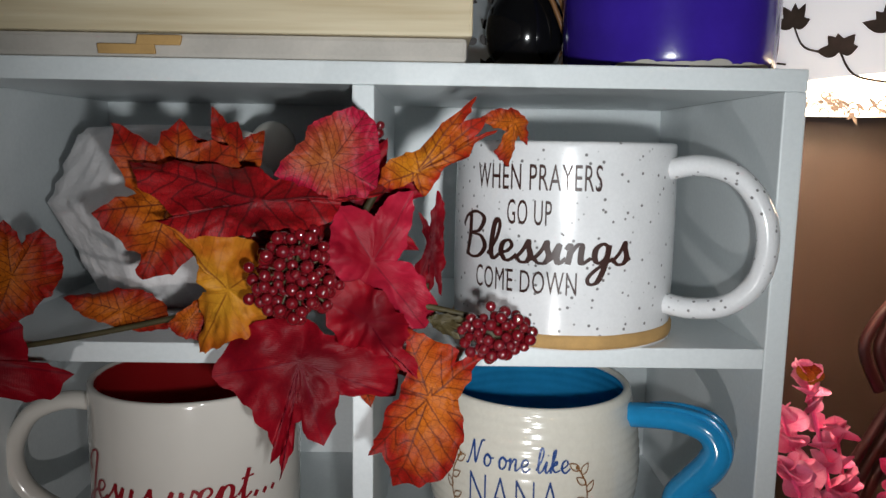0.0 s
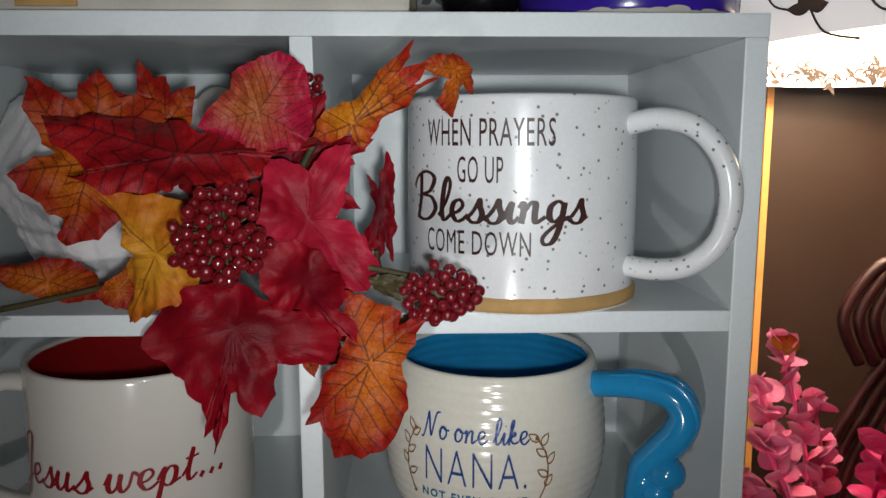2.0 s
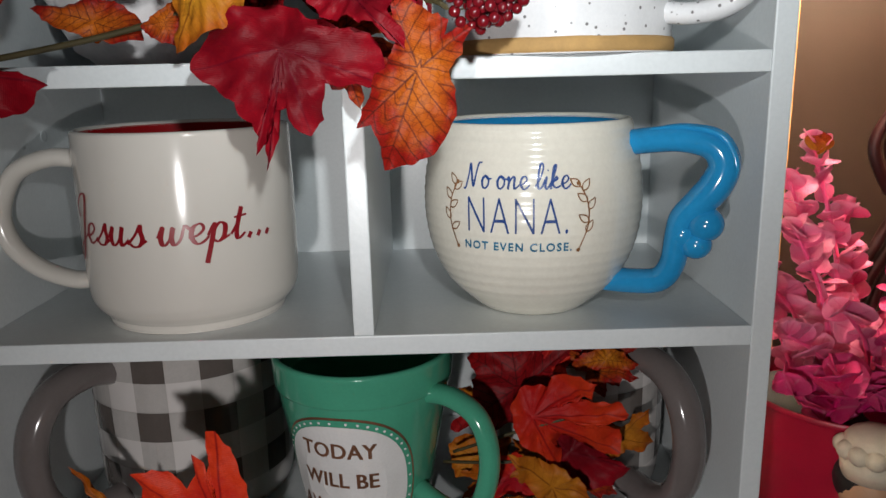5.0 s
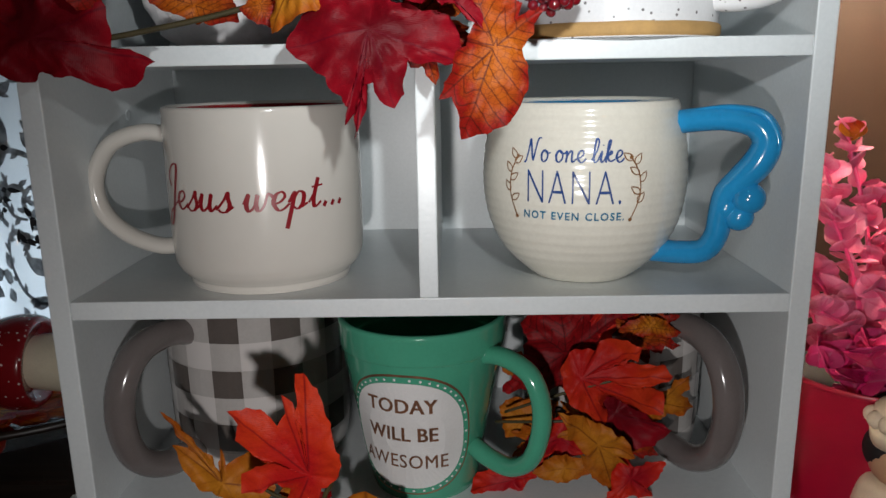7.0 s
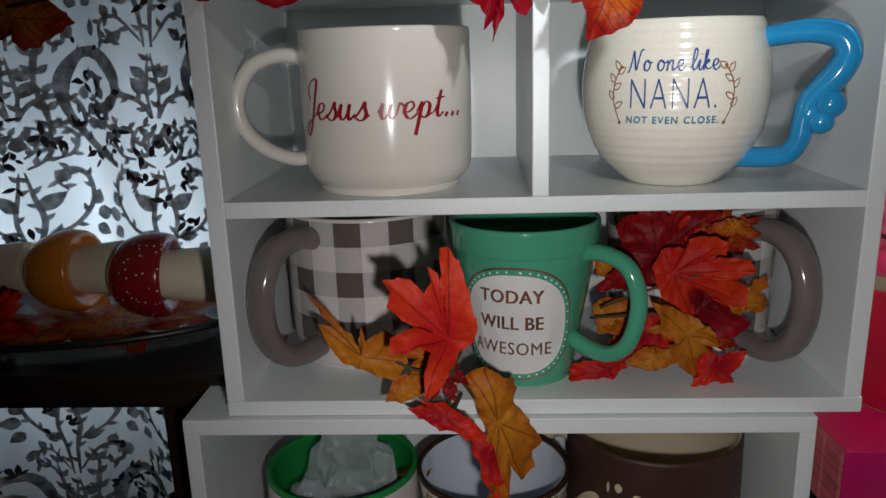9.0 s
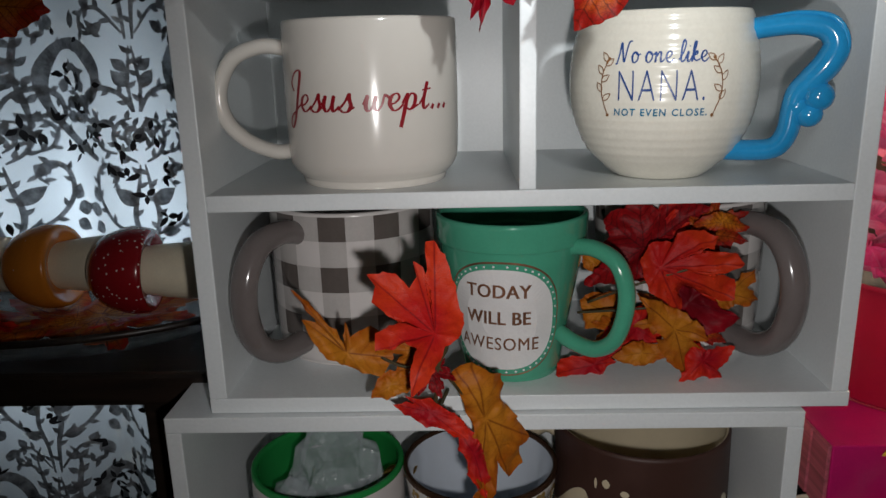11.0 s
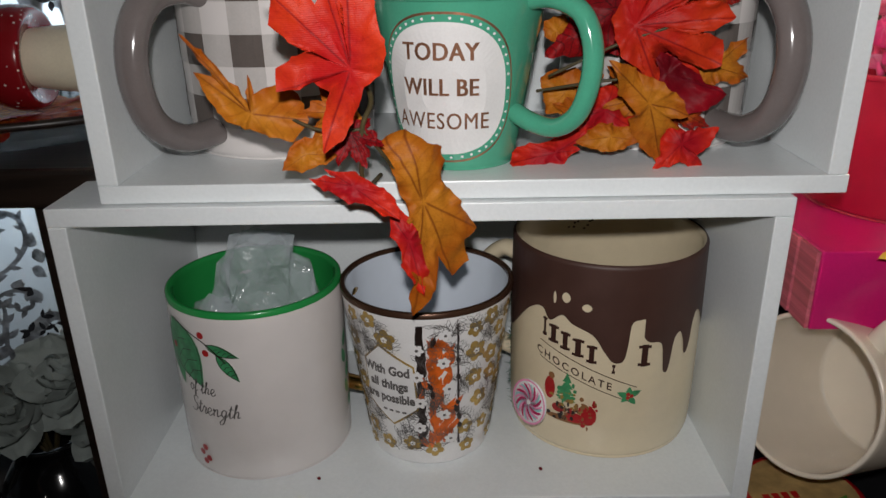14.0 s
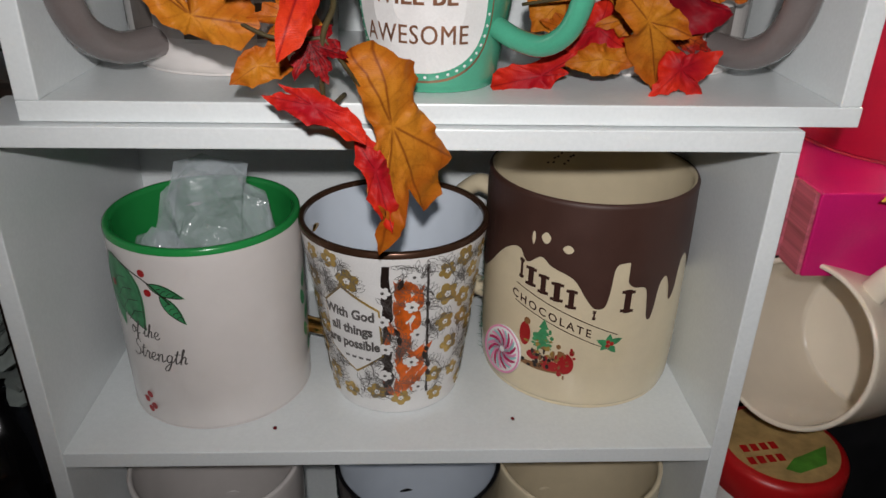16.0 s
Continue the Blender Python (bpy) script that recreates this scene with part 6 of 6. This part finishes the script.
for i in range(9):
    for k in range(9):
        u0, v0 = -1 + 2 * i / 8, k / 8
        bm.verts.new((v0 * 0.026, u0 * 0.013 * math.sin(math.pi * min(1, v0 * 0.8 + 0.12)), 0.006 * v0 * v0 + 0.005 * u0 * u0 + 0.0050 * v0 * noise.noise((u0 * 2.2, v0 * 3, 1))))
bm.verts.ensure_lookup_table()
for i in range(8):
    for k in range(8):
        q = i * 9 + k
        bm.faces.new([bm.verts[j] for j in (q, q + 1, q + 10, q + 9)])
PETAL = part("petal", bm, petal_white, vs)
PETAL.matrix_basis = pose(-0.02, -0.03, 0.19, 20, 10, 200)
for fx, fy, fz, ang in ((0.044, -0.020, 0.186, -20), (0.002, -0.030, 0.170, 10), (-0.045, -0.015, 0.150, 30), (-0.085, -0.02, 0.165, 25), (0.052, -0.012, 0.148, -35)):
    part("flower_stem", sweep(bmesh.new(), smooth_path([(0, 0, 0.10), (fx * 0.4, fy * 0.4, 0.15), (fx, fy, fz)], 5), 0.0016, 6), stem_green, vs)
    for ring_n, tilt, sc in ((5, -25, 1.25), (6, 20, 1.35), (5, 55, 1.0)):
        for k in range(ring_n):
            m = Matrix.Translation((fx, fy, fz)) @ pose(0, 0, 0, 55 + ang * 0.5, 0, ang) @ pose(0, 0, 0, 0, 0, 360 * k / ring_n + rnd.uniform(-14, 14)) @ pose(0, 0, 0, 0, -tilt + rnd.uniform(-12, 12), 0) @ Matrix.Scale(1.02 * sc * rnd.uniform(0.85, 1.15), 4)
            shared("petal", PETAL.data, vs, m)
jar = thing("black_bowl", (-0.40, 0.33, 0.63), "glossy black bowl standing on the desk", "bowl")
part("bowl", lathe(turned([(0, 0), (0.05, 0), (0.075, 0.05), (0.07, 0.10), (0.045, 0.135), (0, 0.145)]), 56), black_gloss, jar)

# ---- to the other side: brown panel, lamp, pink plant ----
tagged(board("wall_panel", 0.2900, 1.5, 0.72, 0.75, 0.0, 2.4, brown_panel, None, 0.001), "dark brown painted panel behind the plant", "panel", kind="structure")
# narrow strip whose orange stands for lamplight falling on it
tagged(board("trim", 0.3400, 0.3470, 0.711, 0.7175, 0.0, 2.4, trim_lamplight, None, 0.001), "wooden trim beside the panel, its orange lamplight painted in", "trim", kind="structure")

lamp = thing("table_lamp", (0.37, 0.52, 0.63), "table lamp with a lit white shade in dark damask print", "lamp")
RS = lambda z: 0.165 - 0.10 * (z - 0.70)
tiltm = Matrix.Translation((0, 0, 0.709)) @ pose(0, 0, 0, -2.4, 0, 0) @ Matrix.Translation((0, 0, -0.709))
shade = part("shade", lathe([(RS(0.709 + 0.02 * k) - 0.0012, 0.709 + 0.02 * k) for k in range(13)], 96), shade_cloth, lamp, "glowing cloth shade")
shade.matrix_basis = tiltm
ob = part("shade_cover", lathe([(RS(0.709 + 0.02 * k), 0.709 + 0.02 * k) for k in range(13)], 96), shade_outer, lamp)
ob.matrix_basis = tiltm
rnd = random.Random(12)
for k in range(84):
    u0, z0 = -0.50 + 0.0094 * k + rnd.uniform(-0.008, 0.008), 0.722 + 0.045 * (k % 3) + rnd.uniform(0, 0.025)
    bm = bmesh.new()
    for g in range(5):
        blot(bm, lambda u, z: on_wall(RS, u, z, 0.001), lens_shape(u0, z0, rnd.uniform(0.010, 0.018), 0.0075, 1.57 + (g - 2) * 0.62 + rnd.uniform(-0.2, 0.2)))
    ribbon(bm, lambda u, z: on_wall(RS, u, z, 0.001), smooth_path([(u0, z0), (u0 + 0.008, z0 - 0.014), (u0 + 0.026, z0 - 0.020)], 5), 0.0014)
    ob = joined(part("leaf_print", bm, shade_print, lamp, smooth=False))
    ob.matrix_basis = tiltm
rnd = random.Random(8)
bm = bmesh.new()
inn = lambda u, z: on_wall(RS, u, z, -0.004)
for k in range(150):
    u, z = rnd.uniform(0.30, 0.75), 0.710 + 0.016 * rnd.random()
    if rnd.random() < 0.5:
        blot(bm, inn, lens_shape(u, z, rnd.uniform(0.006, 0.013), 0.004, rnd.uniform(0, 6.3)))
    else:
        ribbon(bm, inn, [Vector((u + 0.006 * math.cos(t) * (1 - t / 8), z + 0.006 * math.sin(t) * (1 - t / 8))) for t in (0.5 * j for j in range(9))], 0.0016)
ob = joined(part("trim_print", bm, shade_print, lamp, smooth=False))
ob.matrix_basis = tiltm
part("pole", lathe([(0, 0), (0.07, 0), (0.07, 0.012), (0.02, 0.03), (0.012, 0.06), (0.012, 0.70), (0, 0.72)], 32), black_gloss, lamp)

bb = thing("black_box", (0.32, 0.50, 0.63), "black storage box under the pink wooden block", "box")
board("body", -0.175, 0.28, -0.075, 0.10, 0.0, 0.240, black_matt, bb, 0.003)
board("lid", -0.178, 0.283, -0.078, 0.103, 0.240, 0.254, black_matt, bb, 0.003)
pk = thing("pink_block", (0.30, 0.44, 0.8842), "hot pink painted plywood block with raw edge", "wooden block")
board("block", -0.136, 0.20, -0.105, 0.10, 0.0, 0.048, hot_pink_paint, pk, 0.0012)
for k in range(9):
    board("ply_layer", -0.1385 - 0.0006 * (k % 3), -0.1362, -0.104 + 0.0225 * k, -0.104 + 0.0225 * (k + 1) - 0.002, 0.0006, 0.0474, ply_edge, pk, 0.0003)
bm = sweep(bmesh.new(), [Vector((-0.088, -0.104, 0.020)), Vector((-0.088, -0.116, 0.020))], 0.0016, 8)
ball(bm, (-0.088, -0.117, 0.020), 0.0042, (1, 0.7, 1), 16)
part("knob", bm, brass, pk, "small brass knob")

pp = thing("potted_plant", (0.258, 0.425, 0.9322), "crimson pot with bushy pink artificial foliage", "potted plant")
part("pot", lathe(turned([(0, 0), (0.056, 0.0), (0.060, 0.002), (0.061, 0.010), (0.0640, 0.080), (0.0655, 0.0825), (0.062, 0.084), (0.058, 0.060), (0, 0.055)]), 72), crimson_pot, pp)
part("soil", lathe([(0, 0.070), (0.060, 0.070)], 40), black_matt, pp)


def round_leaf(name, mat):
    bm = bmesh.new()
    lv, lr = bm.verts.layers.float.new("vein"), bm.verts.layers.float.new("reach")
    rows = []
    for k in range(9):
        t = k / 8
        row = []
        for i in range(7):
            s = -1 + 2 * i / 6
            w = 0.70 * math.sin(math.pi * min(1, 0.06 + 0.94 * t)) ** 0.6
            v = bm.verts.new((t, s * w, 0.10 * s * s - 0.16 * (t - 0.4) ** 2 + 0.02 * math.sin(t * 30) * abs(s)))
            v[lv], v[lr] = max(0, 1 - abs(s) * 2.6) * 0.9, t
            row.append(v)
        rows.append(row)
    for a, b in zip(rows, rows[1:]):
        for i in range(6):
            bm.faces.new((a[i], b[i], b[i + 1], a[i + 1]))
    me = bpy.data.meshes.new(name)
    for f in bm.faces:
        f.smooth = True
    bm.to_mesh(me)
    bm.free()
    me.materials.append(mat)
    return me


RL1, RL2 = round_leaf("leaf", pink_leaf), round_leaf("leaf", pink_leaf_deep)
rnd = random.Random(14)
for sx, sy, sz, ex, ey, ez, me, sc in ((-0.010, -0.01, 0.08, -0.030, 0.010, 0.235, RL1, 0.019), (-0.02, -0.02, 0.08, -0.055, -0.030, 0.190, RL1, 0.021), (0.0, -0.02, 0.08, -0.035, -0.050, 0.150, RL1, 0.021), (0.01, -0.02, 0.08, 0.015, -0.060, 0.135, RL2, 0.022), (-0.02, -0.02, 0.07, -0.065, -0.055, 0.105, RL2, 0.022), (0.02, -0.01, 0.08, 0.050, -0.030, 0.160, RL2, 0.022), (0.02, 0.0, 0.08, 0.085, -0.010, 0.150, RL2, 0.022), (0.0, 0.01, 0.08, 0.005, 0.03, 0.190, RL1, 0.021), (-0.03, 0.0, 0.08, -0.075, 0.0, 0.150, RL1, 0.021), (0.02, -0.03, 0.08, 0.050, -0.065, 0.105, RL2, 0.021), (-0.01, -0.03, 0.08, -0.020, -0.068, 0.100, RL2, 0.022), (0.03, 0.01, 0.08, 0.060, 0.02, 0.200, RL2, 0.02), (-0.02, -0.01, 0.08, -0.052, -0.012, 0.215, RL1, 0.020), (-0.02, 0.0, 0.08, -0.070, -0.02, 0.165, RL1, 0.022), (-0.02, -0.02, 0.08, -0.062, -0.045, 0.135, RL1, 0.022), (0.0, -0.03, 0.08, -0.005, -0.066, 0.160, RL2, 0.023), (0.03, -0.03, 0.08, 0.030, -0.070, 0.125, RL2, 0.023), (-0.03, -0.03, 0.07, -0.045, -0.070, 0.118, RL2, 0.023), (0.01, 0.0, 0.08, 0.020, -0.02, 0.180, RL2, 0.021)):
    path = smooth_path([(sx, sy, sz), ((sx + ex) / 2 + 0.006, (sy + ey) / 2, (sz + ez) / 2 + 0.008), (ex, ey, ez)], 7)
    part("stem", sweep(bmesh.new(), path, lambda f: 0.0022 - 0.0012 * f, 7), pink_leaf_deep if me is RL2 else pink_leaf, pp)
    n = max(5, int((path[-1] - path[0]).length / 0.0095))
    for k in range(n + 1):
        q = path[min(len(path) - 1, int(1 + (len(path) - 1) * (k + 0.5) / (n + 1)))] if k < n else path[-1]
        for g in range(2 if k < n else 4):
            az = k * 97 + g * (180 if k < n else 90) + rnd.uniform(-22, 22)
            s = sc * (0.72 if me is RL1 else 0.85) * rnd.uniform(0.75, 1.05) * (0.75 if k == n else 1)
            shared("leaf", me, pp, Matrix.Translation(q) @ pose(0, 0, 0, 0, 0, az) @ pose(0, 0, 0, rnd.uniform(-55, 55), rnd.uniform(-75, 0), 0) @ Matrix.Scale(s, 4))

RL3 = round_leaf("leaf", leaf_orange)
for lx, lz, az, tilt in ((-0.029, 0.230, 20, -75), (-0.027, 0.228, 150, -60)):
    shared("leaf", RL3, pp, Matrix.Translation((lx, 0.006, lz)) @ pose(0, 0, 0, 0, 0, az) @ pose(0, 0, 0, 40, tilt, 0) @ Matrix.Scale(0.0115, 4))

# dark iron scroll stand behind the plant
sc = thing("iron_scroll", (0.36, 0.56, 0.884), "dark red wrought iron scroll stand", "stand")
for k in range(3):
    path = smooth_path([(-0.02 + 0.012 * k, 0.0, 0.0), (-0.035 + 0.012 * k, 0.0, 0.12), (-0.005 + 0.012 * k, 0, 0.20), (0.03 + 0.012 * k, 0, 0.26), (0.012 + 0.012 * k, 0, 0.31), (-0.02 + 0.012 * k, 0, 0.27), (-0.005 + 0.012 * k, 0, 0.23)], 8)
    part("scroll", sweep(bmesh.new(), path, 0.0045, 10), iron, sc)

# small cook statue: plain shapes in one mesh
bm = bmesh.new()
prof = turned([(0, 0), (0.026, 0.0), (0.028, 0.010), (0.022, 0.040), (0.010, 0.046), (0.008, 0.050)])
body = lathe(prof, 40)
for src, mi in ((body, 0),):
    m_tmp = bpy.data.meshes.new("tmp")
    src.to_mesh(m_tmp)
    src.free()
    bm.from_mesh(m_tmp)
    bpy.data.meshes.remove(m_tmp)
nf = len(bm.faces)
ball(bm, (0, 0, 0.062), 0.0195, (1, 1, 1.05), 28)
bm.faces.ensure_lookup_table()
for f in bm.faces[nf:]:
    f.material_index = 1
nf = len(bm.faces)
ball(bm, (0, 0.004, 0.066), 0.0205, (1.02, 1, 0.95), 24)
bm.faces.ensure_lookup_table()
for f in bm.faces[nf:]:
    f.material_index = 2
nf = len(bm.faces)
for k in range(12):
    ball(bm, (0.0180 * math.cos(k * math.pi / 6), 0.0180 * math.sin(k * math.pi / 6), 0.090), 0.0066, (1, 1, 0.95), 14)
ball(bm, (0, 0, 0.094), 0.019, (1, 1, 0.6), 20)
bmesh.ops.create_cone(bm, cap_ends=True, segments=32, radius1=0.0190, radius2=0.0205, depth=0.014, matrix=Matrix.Translation((0, 0, 0.079)))
bm.faces.ensure_lookup_table()
st = part("cook_statue", bm, hat_cream, None)
for m in (tan_plain, black_matt):
    st.data.materials.append(m)
st.location = (0.238, 0.357, 0.9322)
st.scale = (0.86, 0.86, 0.86)
tagged(st, "small painted cook statue in a puffy cream hat", "statue")

# yellow cloth flower hanging by the block
yf = thing("yellow_flower", (0.222, 0.318, 0.950), "yellow cloth flower with a pale patch", "flower")
leaf(yf, (0.226, 0.320, 0.955), (0.212, 0.312, 0.908), yellow_cloth, 0.2)
leaf(yf, (0.228, 0.321, 0.955), (0.250, 0.316, 0.920), yellow_cloth, 0.2)
bm = lathe([(0, 0.001), (0.006, 0.0), (0.005, 0.002), (0, 0.003)], 20)
part("pale_patch", bm, hat_cream, yf).matrix_basis = pose(-0.004, -0.012, -0.018, 70, 0, 0)

# red-lidded tub, and a cream mug lying on it
tub = thing("food_tub", (0.181, 0.338, 0.63), "white tub with a red screw lid and colourful label", "tub")
part("tub_body", lathe(turned([(0, 0), (0.040, 0), (0.0425, 0.004), (0.0425, 0.104), (0.040, 0.108), (0, 0.108)]), 64), label_white, tub)
part("lid", lathe([(0.0, 0.1285), (0.0400, 0.1285), (0.0435, 0.1275), (0.0450, 0.1250), (0.0450, 0.1080), (0.0430, 0.1060)], 72), lid_red, tub, "red plastic lid")
part("lid_label", lathe([(0, 0.1290), (0.0385, 0.1290)], 64), label_tan, tub, "printed round label")
TOP = lambda u, z: Vector((u, z, 0.1294))
tub.scale = (0.88, 0.88, 1.06)
part("label_grass", blot(bmesh.new(), TOP, [(0.000, -0.030), (0.022, -0.022), (0.030, -0.004), (0.012, -0.012), (0.002, -0.016), (-0.008, -0.026)]), label_green, tub, smooth=False)
bm = bmesh.new()
for k in range(4):
    for j in range(2):
        ribbon(bm, TOP, [Vector((-0.030 + 0.007 * k, -0.006 - 0.012 * j + 0.001 * k)), Vector((-0.025 + 0.007 * k, -0.0055 - 0.012 * j + 0.001 * k))], 0.007)
joined(part("label_bar", bm, lid_red, tub, smooth=False))
RT = lambda z: 0.0427
bm = bmesh.new()
for k in range(6):
    ribbon(bm, lambda u, z: on_wall(RT, u, z), [Vector((-0.030 + 0.004 * j, 0.094 - 0.007 * k)) for j in range(4)], 0.0028)
joined(part("label_bar", bm, black_print, tub, smooth=False))
pr = turned([(0, 0.0), (0.040, 0.0), (0.0455, 0.002), (0.0470, 0.010), (0.0478, 0.050), (0.0480, 0.0920)])
cm = mug("mug", (0.232, 0.378, 0.833), pr, 0.0030, warm_cream_glaze, warm_cream_glaze, "cream mug lying on its side on a red-lidded tub")
cm["group"] = ""
axis = Vector((-0.86, -0.45, 0.24)).normalized()
grip = Vector((0.1, -0.45, 0.88))
grip = (grip - axis * grip.dot(axis)).normalized()
cm.matrix_basis = Matrix.Translation((0.2440, 0.3710, 0.8230)) @ Matrix((grip, axis.cross(grip), axis)).transposed().to_4x4()
handle(cm, [(0.045, 0.078), (0.060, 0.080), (0.073, 0.067), (0.073, 0.045), (0.063, 0.026), (0.045, 0.020)], 0.0052, warm_cream_glaze, 0, 1.4)
